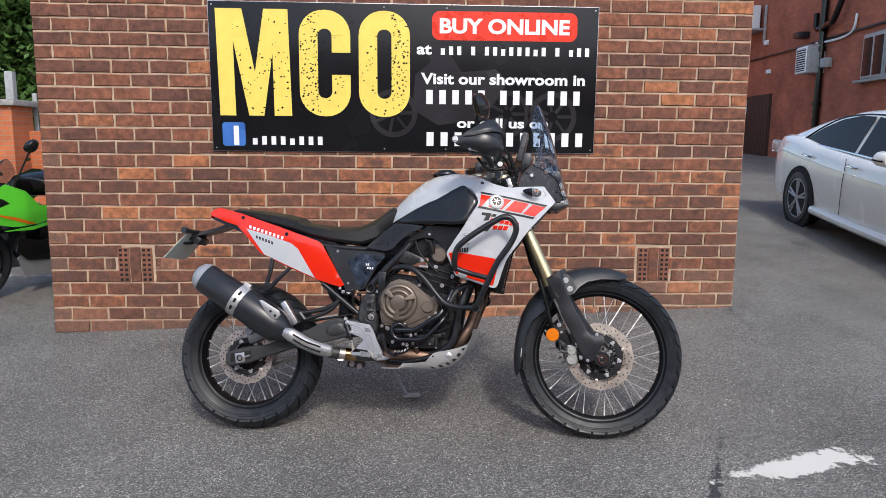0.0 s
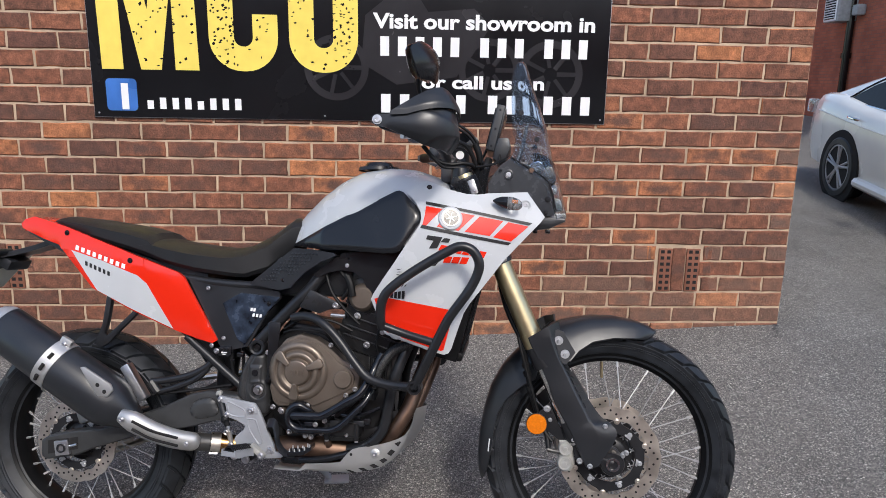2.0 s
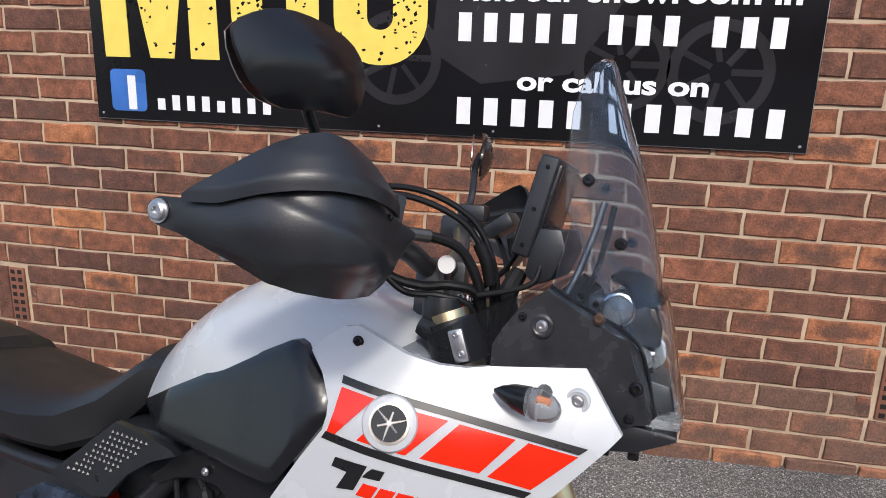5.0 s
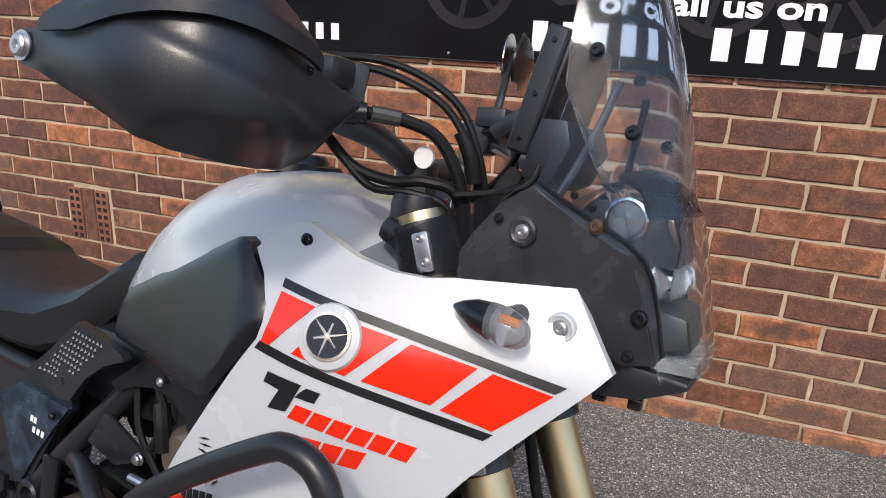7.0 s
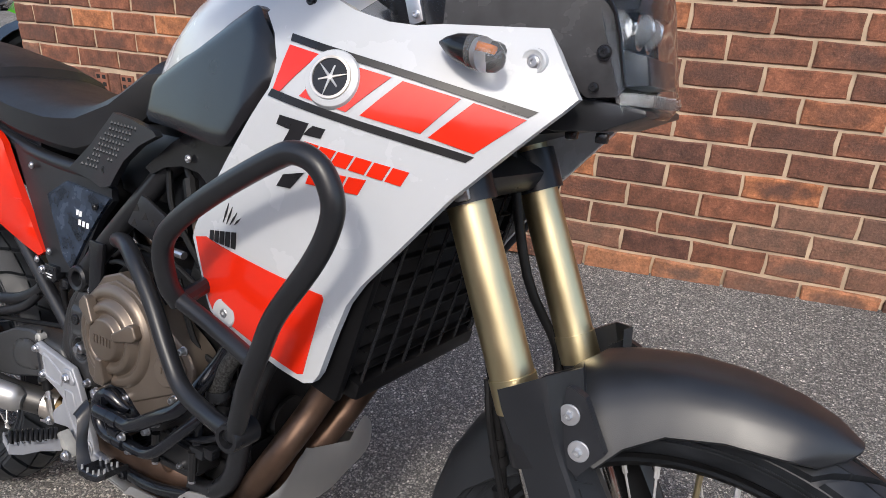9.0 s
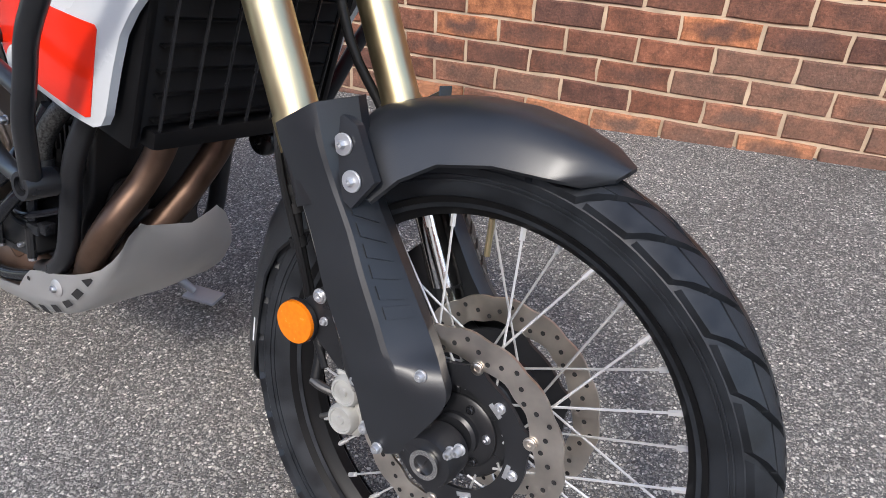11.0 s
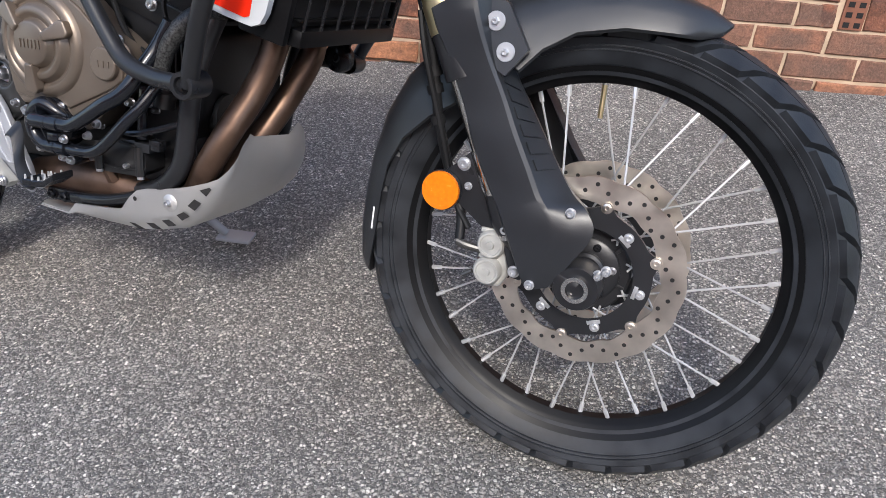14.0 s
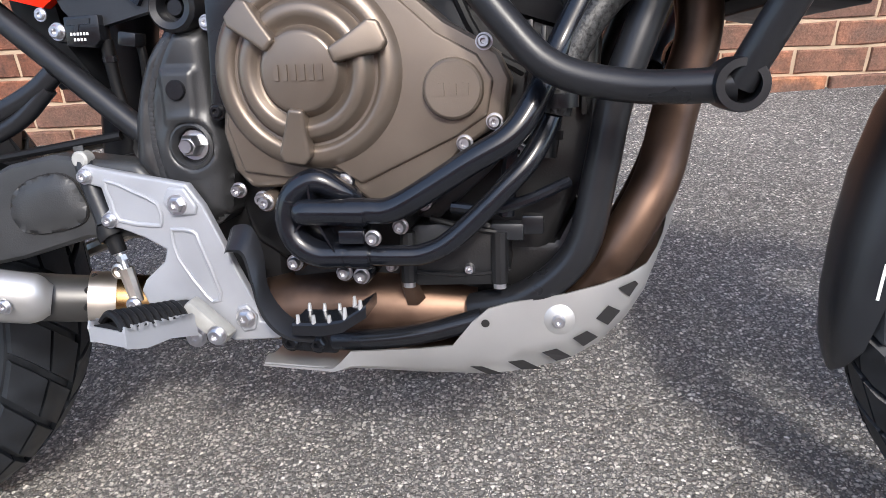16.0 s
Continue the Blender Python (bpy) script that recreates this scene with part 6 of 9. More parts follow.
# coil cover by the frame
sw_ = part("switch_block", prism([(0.467, 0.643), (0.503, 0.644), (0.503, 0.621), (0.495, 0.614), (0.467, 0.616)], -0.118, -0.136, 0.002), M_BLACKSAT, bike, "small black switch block with white printing")
part("switch_face", prism([(0.471, 0.640), (0.495, 0.641), (0.494, 0.636), (0.483, 0.6355), (0.481, 0.629), (0.477, 0.629), (0.479, 0.6355), (0.470, 0.635)], -0.136, -0.1368, 0), M_BLACKPL, sw_)
for k, (x0, x1) in enumerate(((0.472, 0.492), (0.475, 0.489))):
    z = 0.6270 - 0.0052 * k
    pieces("printed_mark", bars([6 - 2 * k], x0, x1, z - 0.0013, z + 0.0013, -0.1362, 0.0004, 0.4), M_WHITEDECAL, sw_)
part("switch_bolt", bolt((0.4575, -0.132, 0.630), 0.0085, 0.007, -1, True, False), M_ZINC, sw_)
part("switch_lug", box((0.463, -0.127, 0.628), (0.018, 0.010, 0.016), 0.003), M_BLACKPAINT, sw_)
part("plug_connector", box((0.530, -0.128, 0.6205), (0.018, 0.02, 0.013), 0.002, pose(0, 0, 0, 0, 8, 0)), M_BLACKSAT, bike, "black wiring plug")
part("drop_hose", tube([(0.500, -0.122, 0.622), (0.500, -0.120, 0.60), (0.502, -0.118, 0.575), (0.508, -0.115, 0.54)], [0.0062, 0.0062, 0.0055, 0.0055], 12, 3), M_RUBBER, bike)
part("hose_band", tube([(0.500, -0.1205, 0.6065), (0.5003, -0.120, 0.601)], 0.0072, 14, 1), M_BLACKSAT, bike)
part("drop_hose", tube([(0.534, -0.122, 0.616), (0.535, -0.12, 0.60), (0.53, -0.112, 0.57)], 0.0042, 10, 3), M_RUBBER, bike)

# ---- engine
eng = part("engine_block", prism([(0.62, 0.42), (0.60, 0.50), (0.62, 0.66), (0.68, 0.715), (0.80, 0.70), (0.86, 0.70), (0.92, 0.66), (0.97, 0.62), (0.965, 0.50), (0.92, 0.40), (0.80, 0.375), (0.68, 0.38)], -0.104, 0.125, 0.012, None, 3), M_ENGINE, bike, "black twin cylinder engine block")
part("cylinder", box((0.905, 0, 0.73), (0.155, 0.235, 0.20), 0.012, pose(0, 0, 0, 0, 18, 0), None, 2), M_ENGINE, eng)
part("cylinder_head", box((0.935, 0, 0.85), (0.17, 0.25, 0.12), 0.02, pose(0, 0, 0, 0, 18, 0), None, 3), M_ENGINE, eng)
part("airbox", box((0.74, 0, 0.85), (0.26, 0.20, 0.12), 0.03), M_BLACKPL, eng)
for k in range(5):
    part("cooling_fin", box((0.905 + 0.007 * k, 0, 0.665 + 0.026 * k), (0.165, 0.245, 0.006), 0.002, pose(0, 0, 0, 0, 18, 0)), M_ENGINE, eng)
CO = [(0.639, 0.600), (0.634, 0.565), (0.629, 0.535), (0.637, 0.500), (0.652, 0.483), (0.69, 0.484), (0.735, 0.493), (0.755, 0.476), (0.786, 0.455), (0.806, 0.468), (0.849, 0.518), (0.885, 0.540), (0.890, 0.575), (0.880, 0.597), (0.862, 0.610), (0.835, 0.625), (0.80, 0.655), (0.76, 0.680), (0.715, 0.690), (0.675, 0.675), (0.65, 0.645)]
cc = part("clutch_cover", prism(CO, -0.115, -0.166, 0.007, None, 3), M_BRONZE, eng, "bronze painted clutch cover")
part("clutch_dome", lathe([(0.0, -0.1945), (0.030, -0.1945), (0.0325, -0.1938), (0.0340, -0.1920), (0.0362, -0.1845), (0.0385, -0.1825), (0.0415, -0.1835), (0.0445, -0.1872), (0.0475, -0.1885), (0.0535, -0.1878), (0.0565, -0.1855), (0.0595, -0.1775), (0.0615, -0.1757), (0.0640, -0.1760), (0.0670, -0.1792), (0.0700, -0.1800), (0.0765, -0.1785), (0.0815, -0.1745), (0.0885, -0.1620)], (0.715, 0, 0.586), 64), M_BRONZE, cc)
for a in (137, 23, 262):
    ca, sa = math.cos(radians(a)), math.sin(radians(a))
    m = plane_frame((0.715 + 0.053 * ca, -0.1885, 0.586 + 0.053 * sa), (ca, 0, sa), (-sa, 0, ca))
    part("cover_claw", join(bmesh.new(), prism([(-0.023, -0.0065), (-0.023, 0.0065), (-0.006, 0.0092), (0.017, 0.0140), (0.025, 0.0095), (0.025, -0.0095), (0.017, -0.0140), (-0.006, -0.0092)], 0.010, -0.0072, 0.0036, None, 4), m @ pose(0, 0, 0, 0, 0, 9)), M_BRONZE, cc)
step_o = [(0.640, 0.590), (0.636, 0.540), (0.648, 0.499), (0.690, 0.493), (0.733, 0.503), (0.757, 0.487), (0.842, 0.527), (0.870, 0.545), (0.876, 0.575), (0.862, 0.596), (0.828, 0.615), (0.795, 0.645), (0.757, 0.669), (0.715, 0.678), (0.678, 0.663), (0.655, 0.636)]
part("cover_step", prism(step_o, -0.160, -0.1705, 0.0035, None, 3), M_BRONZE, cc)
pieces("embossed_bar", bars([6], 0.692, 0.738, 0.579, 0.592, -0.1952, 0.0022, 0.45), M_BRONZE, cc)
part("timing_cover", lathe([(0.0, -0.1790), (0.0228, -0.1790), (0.0248, -0.1775), (0.0260, -0.1735), (0.0262, -0.160)], (0.842, 0, 0.568), 40), M_BRONZE, cc)
pieces("embossed_bar", bars([3], 0.827, 0.858, 0.563, 0.573, -0.1795, 0.0018, 0.45), M_BRONZE, cc)
for x, z in ((0.868, 0.606), (0.850, 0.522), (0.876, 0.540), (0.640, 0.482), (0.662, 0.474), (0.805, 0.662), (0.812, 0.470), (0.79, 0.448)):
    part("cover_bolt", bolt((x, -0.166, z), 0.0075, 0.010, -1, True), M_ZINC, cc)
pump = part("water_pump", lathe([(0.0, -0.174), (0.030, -0.174), (0.0405, -0.172), (0.0425, -0.169), (0.0425, -0.140)], (0.717, 0, 0.460), 44), M_HOSE, eng, "black water pump housing")
part("volute", tube([(0.752, -0.172, 0.474), (0.741, -0.178, 0.4815), (0.719, -0.182, 0.4925), (0.699, -0.183, 0.4815), (0.691, -0.183, 0.460), (0.698, -0.184, 0.4385), (0.717, -0.185, 0.4265), (0.742, -0.186, 0.4260), (0.768, -0.187, 0.4265)], [0.0085, 0.0105, 0.0115, 0.0118, 0.0120, 0.0122, 0.0122, 0.0118, 0.0115], 20, 6), M_HOSE, pump)
part("pump_neck", tube([(0.7035, -0.195, 0.467), (0.706, -0.196, 0.467), (0.712, -0.197, 0.467), (0.740, -0.197, 0.467), (0.768, -0.197, 0.467)], [0.006, 0.0100, 0.0117, 0.0117, 0.0117], 20, 3), M_HOSE, pump)
for x0, x1, y, z, r in ((0.7395, 0.7415, -0.197, 0.467, 0.0122), (0.750, 0.766, -0.197, 0.467, 0.0129), (0.742, 0.7435, -0.186, 0.426, 0.0126), (0.750, 0.766, -0.187, 0.4265, 0.0128)):
    part("hose_band", tube([(x0, y, z), (x1, y, z)], r, 22, 1), M_HOSE, pump)
part("band_clip", box((0.754, -0.199, 0.4465), (0.022, 0.012, 0.012), 0.002), M_HOSE, pump)
part("band_screw", bolt((0.772, -0.197, 0.4445), 0.0075, 0.008, -1, True), M_ZINC, pump)
for x, z in ((0.741, 0.489), (0.666, 0.471), (0.689, 0.414), (0.736, 0.405), (0.752, 0.402)):
    part("bolt_boss", lathe([(0, -0.1695), (0.0085, -0.1695), (0.0092, -0.168), (0.0092, -0.12)], (x, 0, z), 18), M_HOSE if x > 0.68 else M_BRONZE, pump)
    part("pump_bolt", bolt((x, -0.1695, z), 0.0078, 0.008, -1, True), M_ZINC, pump)
for a, r0, r1 in ((92, 0.010, 0.024), (158, 0.010, 0.026), (228, 0.010, 0.024), (298, 0.012, 0.040)):
    ca, sa = math.cos(radians(a)), math.sin(radians(a))
    m = plane_frame((0.717, -0.185, 0.467), (ca, 0, sa), (-sa, 0, ca))
    part("pump_rib", join(bmesh.new(), prism([(r0, -0.0012), (r0, 0.0012), (r1, 0.0006), (r1, -0.0006)], 0.008, -0.012, 0), m), M_HOSE, pump)
part("coolant_hose", tube([(0.765, -0.197, 0.468), (0.795, -0.198, 0.472), (0.858, -0.20, 0.510), (0.893, -0.195, 0.532), (0.915, -0.18, 0.566), (0.93, -0.16, 0.60), (0.95, -0.15, 0.64)], 0.0114, 18, 6), M_HOSE, eng, "black coolant hose")
part("coolant_hose", tube([(0.764, -0.187, 0.4265), (0.79, -0.188, 0.4265), (0.815, -0.188, 0.4285), (0.842, -0.188, 0.443), (0.886, -0.185, 0.486), (0.910, -0.175, 0.514), (0.93, -0.15, 0.555)], 0.0094, 16, 6), M_HOSE, eng, "black coolant hose")
bmx = tube([(0.926, -0.155, 0.545), (0.935, -0.155, 0.582), (0.955, -0.15, 0.620), (0.985, -0.14, 0.650), (1.03, -0.13, 0.665)], 0.0145, 14, 6)
part("braided_hose", bmx, mat("braided_sleeve", (0.045, 0.045, 0.045), 0.45, 0.5, vary=0.9, scale=300, bump=0.8, bscale=500), eng, "braided sleeve hose")
part("hose_clip", lathe([(0.016, -0.006), (0.018, -0.006), (0.018, 0.006), (0.016, 0.006)], (0.929, -0.155, 0.556), 20, axis="Z"), M_BLACKPL, eng)
for x, z, y in ((0.90, 0.50, -0.13), (0.775, 0.405, -0.14), (0.745, 0.398, -0.14), (0.85, 0.405, -0.145)):
    part("case_bolt", bolt((x, y, z), 0.0065, 0.012, -1, True), M_ZINC, eng)
part("oil_pan", prism([(0.66, 0.36), (0.66, 0.42), (0.93, 0.42), (0.95, 0.46), (0.96, 0.40), (0.90, 0.365)], -0.105, 0.105, 0.010), M_ENGINE, eng)
gb = part("gear_housing", prism([(0.79, 0.395), (0.785, 0.432), (0.80, 0.446), (0.865, 0.450), (0.885, 0.44), (0.888, 0.40), (0.87, 0.388), (0.80, 0.386)], -0.10, -0.150, 0.006, None, 2), M_ENGINE, eng)
part("housing_seam", tube([(0.788, -0.1505, 0.402), (0.84, -0.1515, 0.399), (0.888, -0.1505, 0.404)], 0.0022, 6, 2), M_ENGINE, gb)
for x in (0.793, 0.878):
    part("housing_post", tube([(x, -0.152, 0.440), (x, -0.152, 0.392)], 0.0075, 10, 1), M_ENGINE, gb)
    part("post_tip", tube([(x, -0.152, 0.392), (x, -0.152, 0.387)], 0.006, 10, 1), M_ZINC, gb)
part("oil_filter", lathe([(0, -0.05), (0.03, -0.05), (0.034, -0.044), (0.034, 0.02), (0.036, 0.022), (0.036, 0.03), (0, 0.03)], (0.945, -0.045, 0.49), 28, axis="X"), M_ENGINE, eng)
part("sender", tube([(0.915, -0.125, 0.545), (0.914, -0.128, 0.525), (0.912, -0.13, 0.505)], [0.019, 0.018, 0.017], 14, 2), M_ENGINE, eng)
part("sender_band", tube([(0.9145, -0.127, 0.529), (0.914, -0.1275, 0.521)], 0.0205, 14, 1), M_ENGINE, eng)
part("breather_pipe", tube([(0.893, -0.148, 0.540), (0.888, -0.150, 0.50), (0.884, -0.150, 0.455)], 0.0075, 10, 3), M_HOSE, eng)
part("overflow_pipe", tube([(0.835, -0.150, 0.462), (0.865, -0.155, 0.461), (0.900, -0.153, 0.468), (0.94, -0.13, 0.482)], 0.0055, 10, 4), M_HOSE, eng)
part("plug_connector", box((0.885, -0.145, 0.440), (0.03, 0.018, 0.016), 0.003), M_BLACKPL, eng)
part("plug_connector", box((0.908, -0.143, 0.446), (0.02, 0.018, 0.018), 0.003), M_BLACKSAT, eng)
part("wire", tube([(0.815, -0.15, 0.452), (0.845, -0.155, 0.445), (0.875, -0.152, 0.440)], 0.003, 8, 4), M_RUBBER, eng)
part("case_flange", prism([(0.80, 0.452), (0.815, 0.462), (0.862, 0.505), (0.888, 0.528), (0.895, 0.520), (0.868, 0.492), (0.82, 0.448)], -0.10, -0.140, 0.003), M_ENGINE, eng)
for k in range(5):
    part("crankcase_rib", box((0.905 + 0.012 * k, -0.108, 0.595 - 0.006 * k), (0.005, 0.02, 0.06), 0.0015), M_ENGINE, eng)
for x, z in ((0.86, 0.508), (0.896, 0.512), (0.795, 0.463)):
    part("case_bolt", bolt((x, -0.142, z), 0.0075, 0.012, -1, True), M_ZINC, eng)
# head cover, brackets and cables above the clutch cover
hc = part("cam_cover", lathe([(0.0, -0.152), (0.028, -0.152), (0.036, -0.146), (0.040, -0.135), (0.042, -0.11)], (0.888, 0, 0.795), 36), M_BRONZE, eng, "bronze round cam end cover")
part("cam_plate", prism([(0.835, 0.78), (0.86, 0.845), (0.92, 0.86), (0.955, 0.78), (0.90, 0.745)], -0.10, -0.128, 0.006), M_ENGINE, hc)
for x, z in ((0.872, 0.742), (0.90, 0.66), (0.945, 0.70), (0.815, 0.772)):
    part("head_bolt", bolt((x, -0.130, z), 0.010, 0.008, -1, True), M_ALU, hc)
ft = part("engine_bracket", prism([(0.705, 0.765), (0.738, 0.815), (0.752, 0.81), (0.815, 0.782), (0.82, 0.768), (0.80, 0.762), (0.765, 0.748)], -0.138, -0.146, 0.003), M_BLACKPAINT, bike, "black triangular engine bracket")
for x, z in ((0.728, 0.792), (0.748, 0.782), (0.765, 0.775), (0.722, 0.768)):
    part("bracket_hole", prism([(x - 0.007, z - 0.005), (x + 0.007, z - 0.003), (x + 0.002, z + 0.007)], -0.1465, -0.1455, 0), M_DARK, ft)
part("bracket_bolt", bolt((0.812, -0.146, 0.772), 0.009, 0.008, -1, True), M_ZINC, ft)
rng = random.Random(9)
for k, pts in enumerate(([(0.66, -0.135, 0.70), (0.72, -0.145, 0.732), (0.80, -0.145, 0.728), (0.86, -0.14, 0.70)], [(0.78, -0.13, 0.86), (0.80, -0.14, 0.81), (0.83, -0.14, 0.77), (0.88, -0.14, 0.72)], [(0.84, -0.14, 0.86), (0.85, -0.15, 0.82), (0.83, -0.145, 0.79)], [(0.66, -0.14, 0.69), (0.70, -0.15, 0.70), (0.78, -0.16, 0.695), (0.81, -0.15, 0.66)], [(0.90, -0.13, 0.58), (0.86, -0.14, 0.61), (0.82, -0.14, 0.70)], [(0.80, -0.12, 0.90), (0.83, -0.135, 0.86), (0.86, -0.14, 0.83)], [(0.94, -0.13, 0.72), (0.93, -0.14, 0.66), (0.95, -0.14, 0.60)])):
    part("cable", tube(pts, 0.004 + 0.0008 * (k % 3), 8, 5), M_RUBBER, bike)
part("spark_lead", tube([(0.845, -0.145, 0.855), (0.855, -0.15, 0.835), (0.862, -0.15, 0.80)], 0.011, 10, 3), M_RUBBER, bike)
part("cable_joint", tube([(0.80, -0.148, 0.744), (0.84, -0.148, 0.742)], 0.006, 10, 1), M_ALU, bike)

# ---- exhaust
ex = part("exhaust_header", tube([(1.02, -0.05, 0.72), (1.056, -0.045, 0.665), (1.062, -0.048, 0.610), (1.040, -0.070, 0.540), (1.020, -0.110, 0.480), (0.987, -0.122, 0.420), (0.950, -0.112, 0.366), (0.905, -0.105, 0.345), (0.82, -0.095, 0.340)], 0.0215, 18, 7), M_COPPER, bike, "heat tinted exhaust header pipe")
part("exhaust_header", tube([(1.03, 0.06, 0.72), (1.070, 0.055, 0.665), (1.076, 0.045, 0.60), (1.054, 0.017, 0.534), (1.030, -0.02, 0.475), (1.00, -0.055, 0.425), (0.975, -0.066, 0.385), (0.945, -0.066, 0.355), (0.90, -0.066, 0.345), (0.82, -0.075, 0.340)], 0.0215, 18, 7), M_COPPER, bike, "heat tinted exhaust header pipe")
part("collector", tube([(0.85, -0.085, 0.342), (0.79, -0.088, 0.345), (0.72, -0.090, 0.347), (0.66, -0.095, 0.345), (0.60, -0.105, 0.345)], [0.036, 0.043, 0.044, 0.038, 0.026], 24, 5), M_COPPER, bike, "copper toned exhaust collector")
part("oxygen_sensor", tube([(0.792, -0.122, 0.365), (0.788, -0.132, 0.388), (0.786, -0.137, 0.405)], [0.011, 0.0085, 0.005], 6, 2), M_COPPER, ex)
part("link_pipe", tube([(0.62, -0.095, 0.345), (0.53, -0.085, 0.346), (0.46, -0.100, 0.352), (0.40, -0.130, 0.362), (0.34, -0.165, 0.382), (0.26, -0.19, 0.425), (0.20, -0.195, 0.455)], 0.0255, 20, 6), M_PIPE, bike, "dark steel exhaust link pipe")
part("pipe_joint", tube([(0.51, -0.087, 0.347), (0.455, -0.102, 0.353)], [0.0262, 0.0275], 24, 1), M_BRASS, bike)
part("pipe_clamp", tube([(0.458, -0.101, 0.3525), (0.434, -0.113, 0.356)], 0.0295, 24, 1), M_STEEL, bike, "drilled steel pipe clamp")
for k in range(-2, 3):
    a = -1.57 + 0.62 * k
    part("clamp_hole", tube([Vector((0.446, -0.107, 0.354)) + Vector((-0.42 * math.sin(a) * 0, math.sin(a), math.cos(a))) * 0.0295 + Vector((-0.002 * j, -0.0006 * (1 - j), 0)) for j in (0, 1)], 0.0036, 10, 1), M_DARK, bike)
part("clamp_screw", tube([(0.435, -0.125, 0.328), (0.458, -0.118, 0.326)], 0.0055, 8, 1), M_ZINC, bike)
hs = part("heat_shield", tube([(0.222, -0.228, 0.456), (0.258, -0.228, 0.440), (0.308, -0.208, 0.408), (0.355, -0.183, 0.384), (0.400, -0.156, 0.369), (0.414, -0.147, 0.365)], [0.020, 0.030, 0.029, 0.029, 0.028, 0.017], 18, 6, None, True, 0.8), M_BRUSH, bike, "satin steel slotted heat shield")
for off in (-0.010, 0.012):
    part("slot", tube([(0.268, -0.2530, 0.436 + off), (0.316, -0.2330, 0.405 + off), (0.375, -0.1985, 0.378 + off)], 0.0038, 8, 5), M_DARK, hs)
for x, y, z in ((0.238, -0.254, 0.451), (0.394, -0.187, 0.371)):
    part("shield_bolt", bolt((x, y, z), 0.008, 0.005, -1, True, False), M_ZINC, hs)


def silencer():
    a, b = Vector((-0.150, -0.198, 0.690)), Vector((0.255, -0.185, 0.425))
    u = (b - a).normalized()
    v = u.cross(Vector((0, 1, 0))).normalized()
    w = u.cross(v)
    L = (b - a).length

    def ring(s, r, fy=1.0):
        return [a + u * s + (v * math.cos(t) * r + w * math.sin(t) * r * fy) for t in np.linspace(0, 2 * math.pi, 41)[:-1]]

    si = part("silencer", loft([ring(s, r, 0.95) for s, r in ((0.0, 0.064), (0.004, 0.067), (0.30, 0.074), (0.375, 0.073), (0.400, 0.066), (0.44, 0.044), (0.468, 0.030))]), M_BLACKPL, bike, "matt black silencer with a silver end cap")
    part("end_cap", loft([ring(s, r, 0.95) for s, r in ((0.0, 0.0655), (-0.014, 0.0630), (-0.034, 0.050), (-0.046, 0.032), (-0.048, 0.020), (-0.03, 0.016))]), M_ALUP, si, "cast silver end cap")
    part("outlet", loft([ring(s, r) for s, r in ((-0.052, 0.017), (-0.02, 0.017))]), M_DARK, si)
    st = part("strap", loft([ring(s, r, 0.95) for s, r in ((0.165, 0.0715), (0.166, 0.0742), (0.206, 0.0750), (0.207, 0.0722))], False), M_BRUSH, si, "satin steel slotted mounting strap")
    for t in (1.35, 1.85, 2.35):
        p = a + u * 0.186 + (v * math.cos(t - 0.5) + w * math.sin(t - 0.5)) * 0.0748
        q = a + u * 0.186 + (v * math.cos(t - 0.25) + w * math.sin(t - 0.25)) * 0.0748
        part("slot", tube([p, q], 0.0052, 8, 2), M_DARK, st)
    c = a + u * 0.186 - v * 0.0 + Vector((0.037, -0.014, 0.060))
    part("strap_lug", box(c, (0.036, 0.016, 0.040), 0.006, pose(0, 0, 0, 0, 30, 0)), M_BRUSH, si)
    part("strap_bolt", bolt(c + Vector((0, -0.008, 0)), 0.0085, 0.006, -1), M_ZINC, si)
    part("side_plate", prism([(0.115, 0.592), (0.128, 0.594), (0.205, 0.548), (0.212, 0.530), (0.196, 0.512), (0.168, 0.513), (0.140, 0.55)], -0.246, -0.254, 0.003), M_BRUSH, si, "satin steel guard plate")
    for x, z in ((0.168, 0.545), (0.188, 0.527)):
        part("plate_hole", lathe([(0.006, 0), (0, 0)], (x, -0.2545, z), 14), M_DARK, si)


silencer()
sb = part("silencer_bracket", prism([(0.082, 0.640), (0.092, 0.658), (0.108, 0.700), (0.122, 0.785), (0.140, 0.785), (0.126, 0.705), (0.116, 0.672), (0.122, 0.664), (0.150, 0.690), (0.215, 0.752), (0.230, 0.744), (0.165, 0.682), (0.128, 0.642), (0.105, 0.628)], -0.115, -0.135, 0.005), M_BLACKPAINT, bike, "black forked silencer hanger bracket")
pg = part("pillion_peg_bracket", tube([(0.262, -0.135, 0.535), (0.30, -0.132, 0.538), (0.37, -0.128, 0.553), (0.415, -0.124, 0.574), (0.438, -0.121, 0.592)], 0.0105, 14, 5), M_BLACKPAINT, bike, "black pillion footrest bracket")
part("bracket_arm", tube([(0.285, -0.135, 0.505), (0.34, -0.131, 0.522), (0.395, -0.127, 0.546), (0.43, -0.122, 0.578)], 0.0090, 14, 5), M_BLACKPAINT, pg)
part("bracket_arm", tube([(0.262, -0.135, 0.535), (0.285, -0.135, 0.505)], 0.014, 10, 1), M_BLACKPAINT, pg)
pp = part("pillion_footrest", box((0.222, -0.15, 0.535), (0.028, 0.03, 0.115), 0.005, pose(0, 0, 0, 0, -32, 0)), M_ALU, pg, "folded silver pillion footrest")

